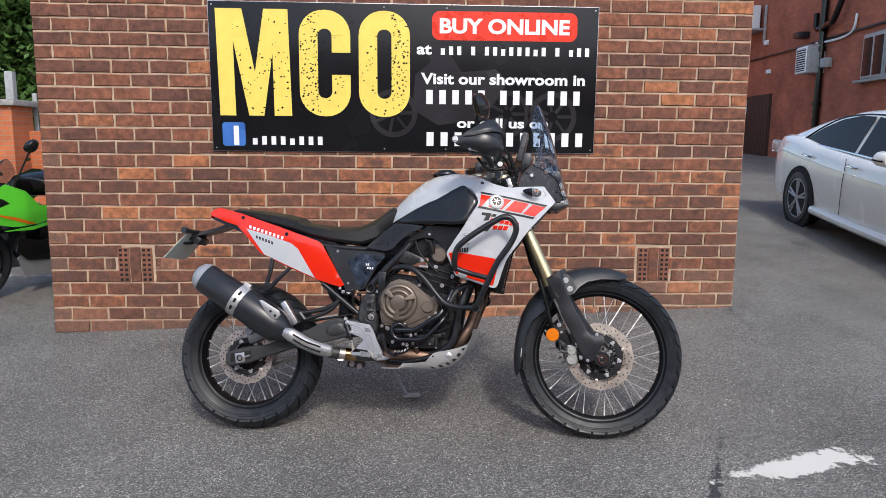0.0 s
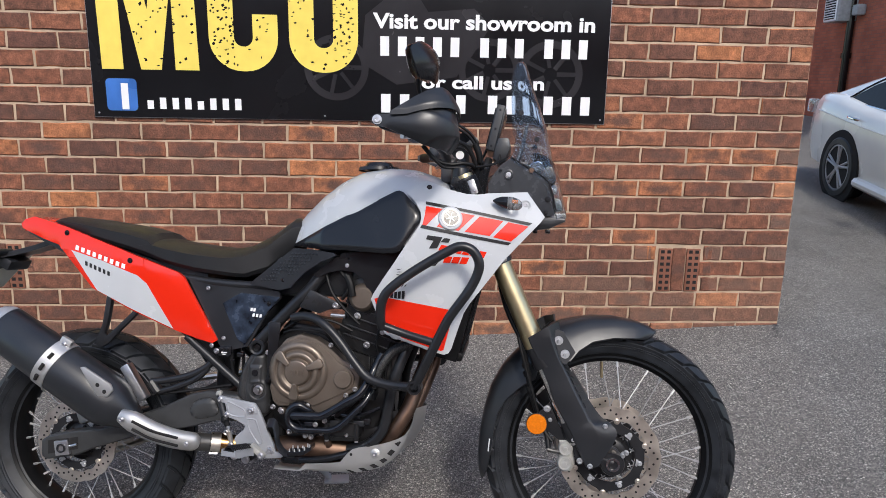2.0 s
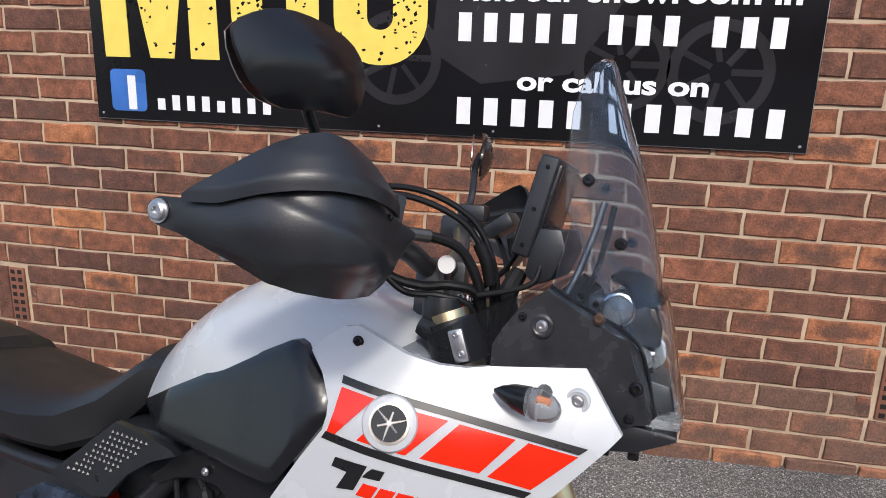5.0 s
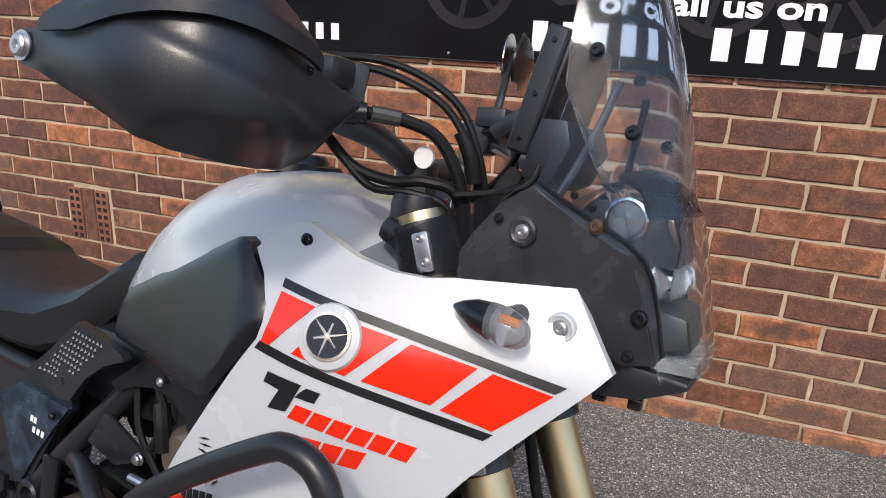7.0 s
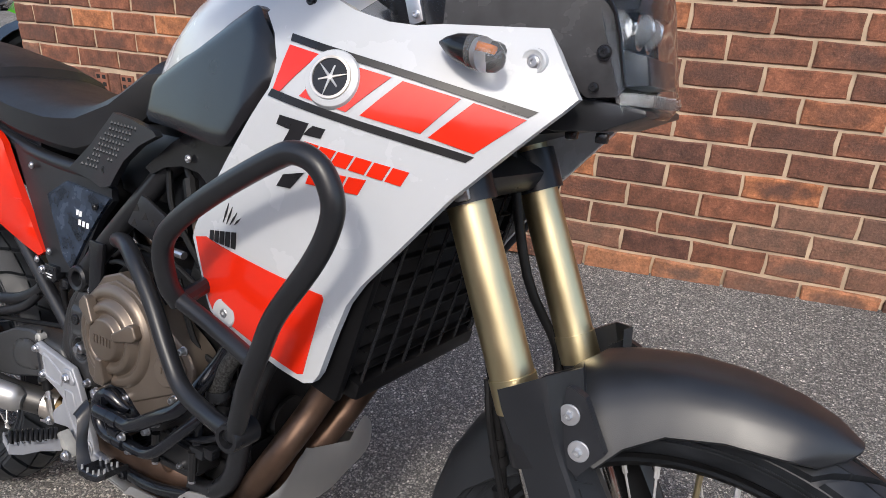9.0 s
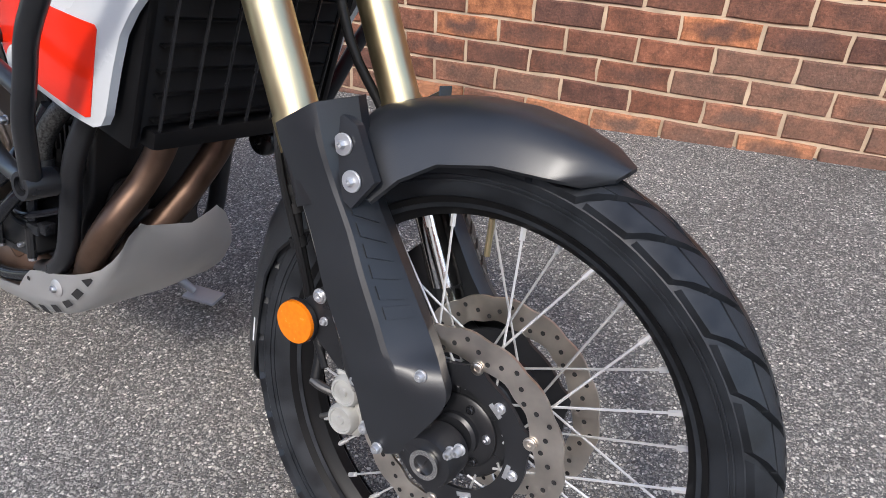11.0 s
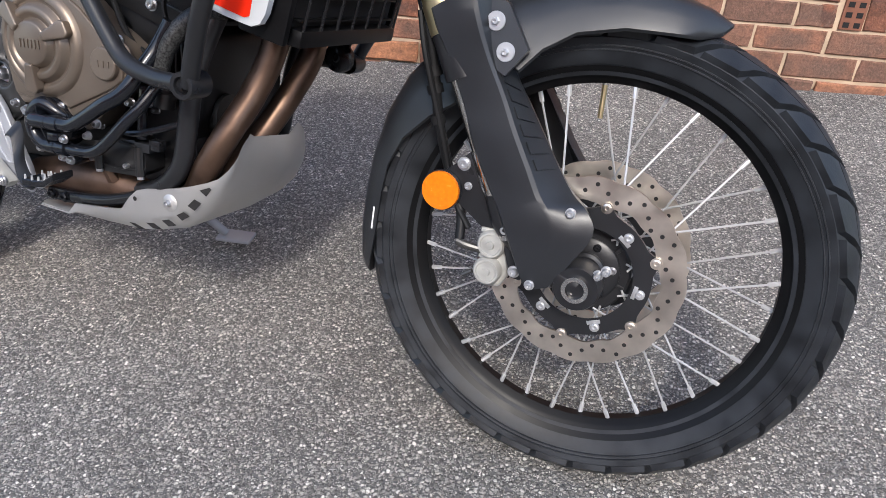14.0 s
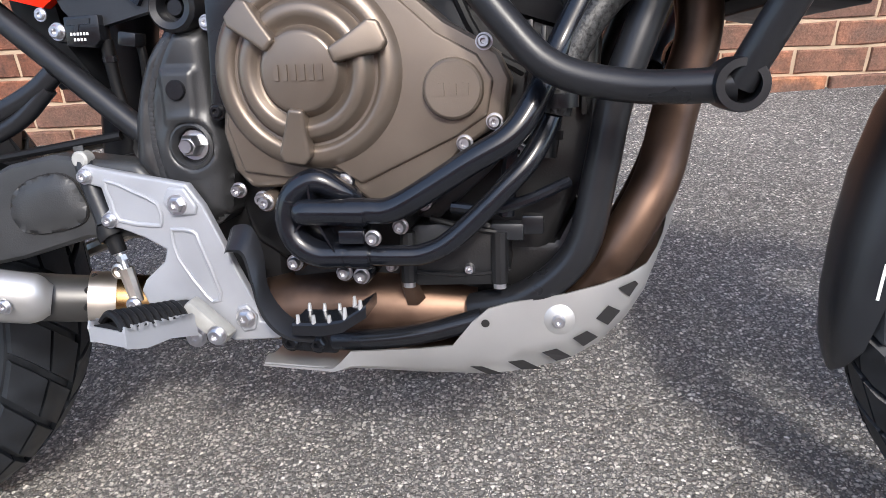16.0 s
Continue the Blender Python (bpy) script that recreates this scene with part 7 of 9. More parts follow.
# ---- swingarm
for sg in (-1, 1):
    sw = part("swingarm", prism([(-0.072, 0.352), (-0.05, 0.364), (0.018, 0.380), (0.117, 0.393), (0.20, 0.425), (0.30, 0.462), (0.389, 0.505), (0.44, 0.515), (0.53, 0.505), (0.56, 0.47), (0.54, 0.43), (0.467, 0.43), (0.391, 0.408), (0.30, 0.39), (0.216, 0.372), (0.10, 0.335), (0.039, 0.310), (-0.055, 0.293), (-0.072, 0.302)], sg * 0.100, sg * 0.148, 0.010, None, 3), M_SWING, bike, "dark grey box section swingarm")
    CAP = [(0.389, 0.464), (0.402, 0.484), (0.436, 0.496), (0.460, 0.491), (0.472, 0.466), (0.467, 0.449), (0.443, 0.440), (0.408, 0.436), (0.392, 0.446)]
    part("cover_cap", panel(CAP, lambda x, z, sg=sg: sg * (0.1487 + 0.0080 * math.sqrt(1 - (1 - min(1.0, seg_dist(x, z, CAP, True) / 0.020)) ** 2)), 0.006, 0.006, 3, None, -sg), M_SWING, sw, "dark grey bulged cap", 60)
    rim = spline([(x, sg * 0.1490, z) for x, z in CAP], 3, True)
    part("cap_seam", tube(list(rim) + [rim[0]], 0.0013, 6, 1), M_DARK, sw)
    part("axle_slot", prism([(-0.048, 0.312), (-0.048, 0.352), (0.045, 0.366), (0.045, 0.330)], sg * 0.1485, sg * 0.1495, 0), M_DARK, sw)
    part("axle_block", box((-0.002, sg * 0.151, 0.333), (0.044, 0.012, 0.044), 0.003, pose(0, 0, 0, 0, -8, 0)), M_ALU, sw, "silver axle adjuster block")
    part("axle_nut", lathe([(0.0135, 0), (0.0135, sg * 0.004), (0.009, sg * 0.004), (0.008, -sg * 0.003), (0, -sg * 0.003)], (-0.002, sg * 0.157, 0.333), 24), M_BLACKPAINT, sw)
    part("adjuster", tube([(0.02, sg * 0.150, 0.338), (0.042, sg * 0.150, 0.344)], 0.004, 8, 1), M_ZINC, sw)
part("rear_caliper", box((0.05, -0.09, 0.425), (0.08, 0.035, 0.05), 0.012, pose(0, 0, 0, 0, -20, 0)), M_GREYPL, bike, "cast grey rear brake caliper")
part("caliper_piston", lathe([(0, -0.006), (0.017, -0.006), (0.019, 0.0), (0.019, 0.02)], (0.022, -0.110, 0.452), 20), M_ALUP, bike)
part("rear_brake_hose", tube([(0.06, -0.10, 0.44), (0.02, -0.12, 0.47), (0.0, -0.13, 0.52), (0.10, -0.13, 0.48), (0.3, -0.13, 0.50), (0.5, -0.12, 0.53)], 0.0045, 8, 5), M_RUBBER, bike)
part("chain", tube([(0.0, 0.10, 0.42), (0.3, 0.10, 0.50), (0.55, 0.10, 0.54)], 0.010, 8, 2), M_STEEL, bike)
part("chain", tube([(0.0, 0.10, 0.245), (0.3, 0.10, 0.36), (0.55, 0.10, 0.46)], 0.010, 8, 2), M_STEEL, bike)
part("rear_sprocket", lathe([(0.09, 0.097), (0.09, 0.103), (0.06, 0.103), (0.06, 0.097), (0.09, 0.097)], RA, 46, None, lambda a, r: 0.004 * math.cos(46 * a / 2) if r > 0.08 else 0), M_STEEL, rw_)
part("shock_absorber", tube([(0.47, 0, 0.80), (0.44, 0, 0.55), (0.43, 0, 0.42)], [0.035, 0.032, 0.03], 16, 3), M_BLACKPAINT, bike)
part("swingarm_cross", box((0.445, 0, 0.462), (0.085, 0.20, 0.075), 0.015, pose(0, 0, 0, 0, -12, 0), None, 3), M_SWING, bike, "dark grey swingarm cross member")
part("gearbox_rear", box((0.598, 0, 0.428), (0.11, 0.19, 0.13), 0.02, None, None, 3), M_ENGINE, eng)
part("inner_mudguard", loft([[(x + dx, y, z) for dx, y in ((0, -w), (0.05, -w), (0.05, w), (0, w))] for x, z, w in ((0.392, 0.575, 0.05), (0.375, 0.62, 0.075), (0.368, 0.68, 0.08), (0.385, 0.735, 0.08))]), M_BLACKPL, bike, "black inner rear mudguard")

# ---- footrest, brake pedal
fp = part("footrest_hanger", prism([(0.474, 0.500), (0.482, 0.506), (0.492, 0.503), (0.584, 0.487), (0.598, 0.466), (0.606, 0.448), (0.629, 0.396), (0.641, 0.370), (0.645, 0.352), (0.676, 0.345), (0.662, 0.334), (0.616, 0.330), (0.607, 0.338), (0.571, 0.372), (0.530, 0.366), (0.524, 0.381), (0.530, 0.392), (0.552, 0.411), (0.556, 0.423), (0.536, 0.434), (0.512, 0.443), (0.496, 0.446), (0.492, 0.456), (0.501, 0.462), (0.496, 0.484), (0.478, 0.488)], -0.148, -0.160, 0.0032, None, 3), M_ALUP, bike, "silver cast footrest hanger")
for o in ([(0.564, 0.440), (0.568, 0.443), (0.586, 0.441), (0.591, 0.430), (0.607, 0.380), (0.601, 0.372), (0.593, 0.376), (0.568, 0.414)], [(0.502, 0.491), (0.530, 0.480), (0.553, 0.468), (0.555, 0.450), (0.548, 0.447), (0.512, 0.452), (0.506, 0.470)]):
    ring = spline([(x, -0.160, z) for x, z in o], 2, True)
    part("hanger_rib", tube(list(ring) + [ring[0]], 0.0024, 8, 1), M_ALUP, fp)
part("hanger_pad", prism([(0.559, 0.470), (0.566, 0.484), (0.583, 0.484), (0.594, 0.466), (0.592, 0.458), (0.568, 0.456)], -0.158, -0.1635, 0.003, None, 3), M_ALUP, fp)
part("hanger_pad", prism([(0.620, 0.352), (0.624, 0.367), (0.634, 0.370), (0.643, 0.358), (0.641, 0.344), (0.628, 0.341)], -0.158, -0.1635, 0.003, None, 3), M_ALUP, fp)
for x, z, r, y in ((0.575, 0.468, 0.0085, -0.1635), (0.632, 0.356, 0.0085, -0.1635), (0.482, 0.495, 0.0068, -0.160), (0.5015, 0.452, 0.0068, -0.160)):
    part("hanger_bolt", bolt((x, y, z), r * 1.15, 0.007, -1, True, r > 0.007), M_ZINC, fp)
peg_o, peg_e = Vector((0.592, -0.184, 0.345)), Vector((-0.026, -0.074, 0.013))
PEGW, PEGZ = Vector((-0.044, 0.014, 0.0)), Vector((0.0, 0.0, 1.0))


def peg_plate(back, teeth):
    """One toothed side of the footpeg, 3 mm thick, bent slightly along its length."""
    top = [(0.0, 0.017)]
    for k in range(teeth):
        t0, dt = 0.03 + 0.93 * k / teeth, 0.93 / teeth
        top += [(t0 + dt * 0.05, 0.022), (t0 + dt * 0.30, 0.023), (t0 + dt * 0.42, 0.0165), (t0 + dt * 0.60, 0.0145), (t0 + dt * 0.80, 0.0165)]
    top += [(0.985, 0.022), (1.0, 0.018)]
    line = [(1.0, 0.002), (0.75, -0.001), (0.4, 0.003), (0.0, 0.0)]
    own = bmesh.new()
    base = peg_o + PEGW * back
    d = PEGW.normalized() * 0.003
    f0 = [base + peg_e * t + PEGZ * h for t, h in top + line]
    va, vb = [own.verts.new(p) for p in f0], [own.verts.new(p + d) for p in f0]
    own.faces.new(va)
    own.faces.new(vb[::-1])
    for i in range(len(va)):
        j = (i + 1) % len(va)
        own.faces.new((va[i], vb[i], vb[j], va[j]))
    bmesh.ops.triangulate(own, faces=[f for f in own.faces if len(f.verts) > 4])
    return own


peg = part("footpeg", peg_plate(0.0, 9), M_ALUP, bike, "silver toothed footpeg with a ribbed black rubber pad", 25)
part("side_plate", peg_plate(0.93, 9), M_ALUP, peg, "", 25)
part("end_plate", loft([[peg_o + peg_e * t + PEGW * w + PEGZ * h for w, h in ((0.05, 0.003), (0.05, 0.017), (0.95, 0.017), (0.95, 0.003))] for t in (0.97, 1.0)]), M_ALUP, peg)
part("rubber_pad", loft([[peg_o + peg_e * t + PEGW * w + PEGZ * h for w, h in ((0.1, 0.004), (0.1, 0.018), (0.5, 0.022), (0.9, 0.018), (0.9, 0.004))] for t in (0.02, 0.5, 0.97)]), M_RUBBER, peg)
for k in range(10):
    t = 0.06 + 0.095 * k
    part("pad_rib", tube([peg_o + peg_e * (t + dt) + PEGW * w + PEGZ * h for dt, w, h in ((0.05, 0.09, 0.018), (0.02, 0.3, 0.027), (-0.03, 0.62, 0.029), (-0.06, 0.9, 0.020))], 0.0036, 8, 3), M_RUBBER, peg)
part("peg_clevis", box((0.600, -0.176, 0.357), (0.052, 0.020, 0.016), 0.004, pose(0, 0, 0, 0, 42, 0)), M_CALIPER, peg)
part("peg_pin", bolt((0.614, -0.190, 0.348), 0.0095, 0.007, -1), M_ZINC, peg)
EDGE_A = [(0.626, -0.160, 0.440), (0.630, -0.165, 0.448), (0.650, -0.172, 0.449), (0.663, -0.180, 0.426), (0.667, -0.186, 0.397), (0.680, -0.192, 0.378), (0.698, -0.198, 0.367), (0.720, -0.204, 0.364)]
EDGE_B = [(0.630, -0.188, 0.428), (0.634, -0.190, 0.431), (0.650, -0.194, 0.429), (0.659, -0.200, 0.404), (0.666, -0.206, 0.384), (0.678, -0.212, 0.368), (0.696, -0.218, 0.359), (0.720, -0.222, 0.358)]
rings = []
for a, b in zip(spline(EDGE_A, 4), spline(EDGE_B, 4)):
    t = Vector((-0.003, 0.0016, -0.0028))
    m = (a + b) / 2 - t * 0.35
    rings.append([a, m, b, b + t, m + t * 1.35, a + t])
bp_ = part("brake_pedal", loft(rings), M_BLACKPAINT, bike, "black brake pedal with a studded tip", 50)
part("pedal_tip", loft([[(x, -0.205 + s * 0.02, z + t) for s, t in ((-1, 0), (-1, 0.009), (-0.9, 0.011), (0.9, 0.011), (1, 0.009), (1, 0))] for x, z in ((0.702, 0.3635), (0.728, 0.3635), (0.747, 0.367), (0.769, 0.381))]), M_BLACKSAT, bp_)
for k in range(9):
    x = 0.707 + (k % 5) * 0.0142
    y = -0.222 if k < 5 else -0.190
    z = 0.374 + max(0, x - 0.735) * 0.50
    part("stud", tube([(x, y, z - 0.004), (x, y, z + 0.0075)], [0.0024, 0.0015], 8, 1), M_SPOKE, bp_)
bc = part("brake_cylinder", tube([(0.473, -0.146, 0.512), (0.477, -0.148, 0.492), (0.488, -0.150, 0.460), (0.492, -0.152, 0.447)], [0.0085, 0.0095, 0.0098, 0.0098], 16, 2), M_BLACKPL, bike, "black rear brake cylinder")
part("cylinder_boot", tube([(0.492, -0.152, 0.447), (0.4945, -0.152, 0.438), (0.496, -0.152, 0.434), (0.4965, -0.152, 0.4335), (0.501, -0.152, 0.418)], [0.0105, 0.0130, 0.0130, 0.0085, 0.0080], 16, 2), M_RUBBER, bc)
part("push_rod", tube([(0.501, -0.152, 0.420), (0.507, -0.153, 0.400)], 0.0038, 10, 2), M_ZINC, bc)
part("rod_nut", tube([(0.5025, -0.152, 0.4155), (0.504, -0.152, 0.410)], 0.0058, 6, 1), M_ZINC, bc)
part("clevis", tube([(0.506, -0.153, 0.402), (0.514, -0.153, 0.367)], [0.0075, 0.0065], 8, 1), M_STEEL, bc)
part("clevis_pin", bolt((0.514, -0.159, 0.3655), 0.0085, 0.005, -1), M_ZINC, bc)
part("return_spring", lathe([(0.0055, -0.004), (0.008, -0.002), (0.008, 0.002), (0.0055, 0.004)], (0.497, -0.150, 0.398), 18), M_STEEL, bc)
part("banjo_fitting", lathe([(0, -0.007), (0.0065, -0.007), (0.0085, -0.005), (0.0085, 0.007), (0, 0.007)], (0.474, -0.148, 0.510), 18), M_CALIPER, bc)
part("banjo_bolt", tube([(0.4725, -0.148, 0.514), (0.471, -0.148, 0.523)], 0.0050, 6, 1), M_PIPE, bc)

# ---- skid plate
rings = []
for x, zb, zt, w in ((0.634, 0.2935, 0.2965, 0.138), (0.70, 0.2930, 0.2975, 0.146), (0.711, 0.2925, 0.299, 0.149), (0.720, 0.292, 0.307, 0.151), (0.731, 0.2915, 0.319, 0.152), (0.80, 0.290, 0.324, 0.152), (0.832, 0.290, 0.328, 0.152), (0.851, 0.290, 0.352, 0.152), (0.867, 0.291, 0.366, 0.152), (0.886, 0.293, 0.372, 0.152), (0.938, 0.305, 0.381, 0.150), (0.97, 0.324, 0.389, 0.146), (0.995, 0.348, 0.397, 0.138), (1.012, 0.372, 0.405, 0.128), (1.022, 0.396, 0.418, 0.116), (1.028, 0.418, 0.430, 0.108), (1.031, 0.436, 0.440, 0.102), (1.033, 0.452, 0.455, 0.094), (1.034, 0.464, 0.466, 0.082)):
    outer = [(x, -w, zt), (x, -w, zb + (zt - zb) * 0.45), (x, -w * 0.93, zb + 0.006), (x, -w * 0.78, zb), (x + max(0.0, x - 0.93) * 0.25, 0, zb - 0.002), (x, w * 0.78, zb), (x, w * 0.93, zb + 0.006), (x, w, zb + (zt - zb) * 0.45), (x, w, zt)]
    inner = [(px, py * (1 - 0.003 / w), pz + 0.003 if i not in (0, 8) else pz) for i, (px, py, pz) in enumerate(outer)]
    rings.append(outer + inner[::-1])
skid = part("skid_plate", loft(rings), M_BRUSH, bike, "satin aluminium skid plate with slots", 50)
for q in ([(0.849, 0.308), (0.860, 0.308), (0.880, 0.300), (0.866, 0.299)], [(0.885, 0.314), (0.899, 0.316), (0.916, 0.307), (0.897, 0.306)], [(0.917, 0.324), (0.930, 0.328), (0.944, 0.320), (0.930, 0.316)], [(0.945, 0.338), (0.958, 0.345), (0.968, 0.339), (0.955, 0.330)], [(0.966, 0.357), (0.977, 0.369), (0.988, 0.363), (0.977, 0.350)], [(0.986, 0.385), (1.001, 0.391), (1.004, 0.388), (0.996, 0.376)]):
    for sg in (-1, 1):
        part("slot", panel(q, lambda x, z, sg=sg: sg * (float(np.interp(x, [0.85, 0.93, 0.97, 1.0, 1.03], [0.152, 0.150, 0.145, 0.136, 0.124])) + 0.0026 - max(0.0, 0.312 - z) * 0.30 * (1 if x < 0.92 else 0.6)), 0.001, 0.05, 0, None, -sg), M_DARK, skid)
part("skid_bolt", bolt((0.932, -0.151, 0.356), 0.008, 0.008, -1), M_ZINC, skid)
part("skid_dish", lathe([(0.0, -0.002), (0.010, -0.002), (0.015, 0.001)], (0.932, -0.151, 0.356), 28), M_BRUSH, skid)
part("skid_hole", lathe([(0.004, 0), (0, 0)], (0.864, -0.1535, 0.352), 12), M_DARK, skid)
part("skid_mount", tube([(0.710, -0.132, 0.323), (0.75, -0.138, 0.327), (0.80, -0.14, 0.335), (0.86, -0.14, 0.352)], 0.0105, 14, 3), M_BLACKSAT, bike, "black skid plate mounting bar")
mb = part("mount_bracket", prism([(0.657, 0.334), (0.700, 0.333), (0.716, 0.334), (0.714, 0.311), (0.700, 0.311), (0.660, 0.313), (0.655, 0.323)], -0.126, -0.139, 0.003), M_BLACKSAT, bike, "black two bolt clamp of the mounting bar")
for x, z in ((0.667, 0.3235), (0.695, 0.322)):
    part("mount_bolt", bolt((x, -0.139, z), 0.0105, 0.007, -1, True, True), M_BLACKSAT, mb)
sd = part("side_stand", tube([(0.60, 0.11, 0.34), (0.622, 0.19, 0.268), (0.655, 0.275, 0.175), (0.680, 0.325, 0.118)], [0.016, 0.014, 0.011, 0.010], 12, 4), M_ALUP, bike, "silver side stand on the asphalt")
part("stand_foot", box((0.705, 0.333, 0.110), (0.085, 0.05, 0.008), 0.003, pose(0, 0, 0, 12.0, 0, 12)), M_ALUP, sd, "silver stand foot")
part("linkage", box((0.50, -0.03, 0.30), (0.08, 0.05, 0.03), 0.01), M_BLACKPAINT, bike)
part("linkage_bolt", bolt((0.485, -0.058, 0.303), 0.013, 0.008, -1), M_ZINC, bike)
part("linkage_bolt", bolt((0.52, -0.058, 0.293), 0.013, 0.008, -1), M_ZINC, bike)

# ---- crash bars
for sg in (-1, 1):
    Y = lambda pts: [(x, sg * y, z) for x, y, z in pts]
    cb = part("crash_bar", tube(Y([(1.054, 0.241, 0.568), (1.076, 0.256, 0.615), (1.098, 0.270, 0.66), (1.124, 0.278, 0.715), (1.150, 0.286, 0.765), (1.196, 0.290, 0.830), (1.218, 0.292, 0.872), (1.224, 0.295, 0.905), (1.208, 0.298, 0.936), (1.178, 0.300, 0.947), (1.145, 0.300, 0.935), (1.06, 0.300, 0.884), (0.995, 0.298, 0.835), (0.972, 0.292, 0.800), (0.966, 0.278, 0.755), (0.968, 0.262, 0.728)]), 0.0128, 14, 5), M_BLACKPAINT, bike, "black tubular crash bar")
    part("bar_cross", tube(Y([(0.966, 0.265, 0.735), (1.03, 0.262, 0.713), (1.112, 0.272, 0.692)]), 0.011, 12, 4), M_BLACKPAINT, cb)
    part("bar_lower", tube(Y([(0.690, 0.150, 0.735), (0.735, 0.170, 0.742), (0.785, 0.190, 0.728), (0.835, 0.200, 0.684), (0.885, 0.210, 0.622), (0.925, 0.217, 0.583), (0.985, 0.226, 0.568), (1.054, 0.241, 0.568)]), 0.0128, 14, 5), M_BLACKPAINT, cb)
    part("bar_end", lathe([(0.0125, -sg * 0.03), (0.0125, sg * 0.012), (0.0182, sg * 0.012), (0.0192, sg * 0.009), (0.0192, -sg * 0.03)], (1.054, sg * 0.245, 0.568), 28), M_BLACKPAINT, cb)
    part("bar_end_plug", lathe([(0.0, 0), (0.0130, 0)], (1.054, sg * 0.234, 0.568), 20), M_DARK, cb)
    part("bar_stay", tube(Y([(0.968, 0.262, 0.73), (0.955, 0.20, 0.74), (0.94, 0.13, 0.75)]), 0.011, 10, 3), M_BLACKPAINT, cb)

# ---- handlebar, controls, mirrors
GUARD_PATH = [(0.964, -0.421), (1.00, -0.4225), (1.05, -0.4215), (1.09, -0.4190), (1.12, -0.411), (1.146, -0.393), (1.159, -0.365), (1.162, -0.33), (1.159, -0.29), (1.160, -0.23)]
GUARD_S = [0.0, 0.012, 0.035, 0.085, 0.125, 0.156, 0.187, 0.217, 0.252, 0.275, 0.300, 0.330, 0.352]
GUARD_TOP = [1.260, 1.266, 1.266, 1.268, 1.279, 1.285, 1.287, 1.284, 1.277, 1.272, 1.262, 1.254, 1.249]
GUARD_LOW = [1.244, 1.238, 1.233, 1.212, 1.194, 1.187, 1.184, 1.181, 1.179, 1.181, 1.190, 1.215, 1.236]


def ramp01(a, b, v):
    t = max(0.0, min(1.0, (v - a) / (b - a)))
    return t * t * (3 - 2 * t)


def guard_depth(q, z):
    """Outward swell of the hand guard: domed flank, a soft ridge and an inset lower facet."""
    zt, zb = float(np.interp(q, GUARD_S, GUARD_TOP)), float(np.interp(q, GUARD_S, GUARD_LOW))
    v = (z - zb) / (zt - zb)
    swell = ramp01(0.02, 0.12, q) * (1 - 0.6 * ramp01(0.24, 0.34, q))
    d = 0.011 * swell * (1 - (2 * (v - 0.58)) ** 2)
    ridge = 1.272 - (q - 0.135) * 0.36
    d -= 0.0045 * swell * ramp01(ridge - 0.004, ridge + 0.008, z) * ramp01(0.10, 0.14, q)
    facet = 1.2135 - 0.6 * max(0.0, 0.165 - q) - 0.9 * max(0.0, q - 0.235)
    d -= 0.006 * ramp01(facet + 0.003, facet - 0.004, z) * ramp01(0.120, 0.150, q) * (1 - ramp01(0.255, 0.275, q))
    return d - 0.010 * swell * ramp01(0.30, 0.0, v)


def guard_shell(q0, q1, top, low, depth, n=40, m=16, thick=0.004):
    """A shell along the guard's plan, between two height curves."""
    path = spline([(x, y, 0) for x, y in GUARD_PATH], 8)
    run = [0.0]
    for a, b in zip(path, path[1:]):
        run.append(run[-1] + (b - a).length)
    scale_s = run[-1] / 0.352
    at = lambda q: Vector([float(np.interp(q * scale_s, run, [p[i] for p in path])) for i in range(3)])
    rings = []
    for q in np.linspace(q0, q1, n):
        p, t = at(q), (at(min(q + 0.004, 0.352)) - at(max(q - 0.004, 0.0))).normalized()
        o = t.cross(Vector((0, 0, 1)))
        zs = np.linspace(low(q), top(q), m)
        out = [p + o * depth(q, z) + Vector((0, 0, z)) for z in zs]
        rings.append(out + [v - o * thick for v in out[::-1]])
    return loft(rings)


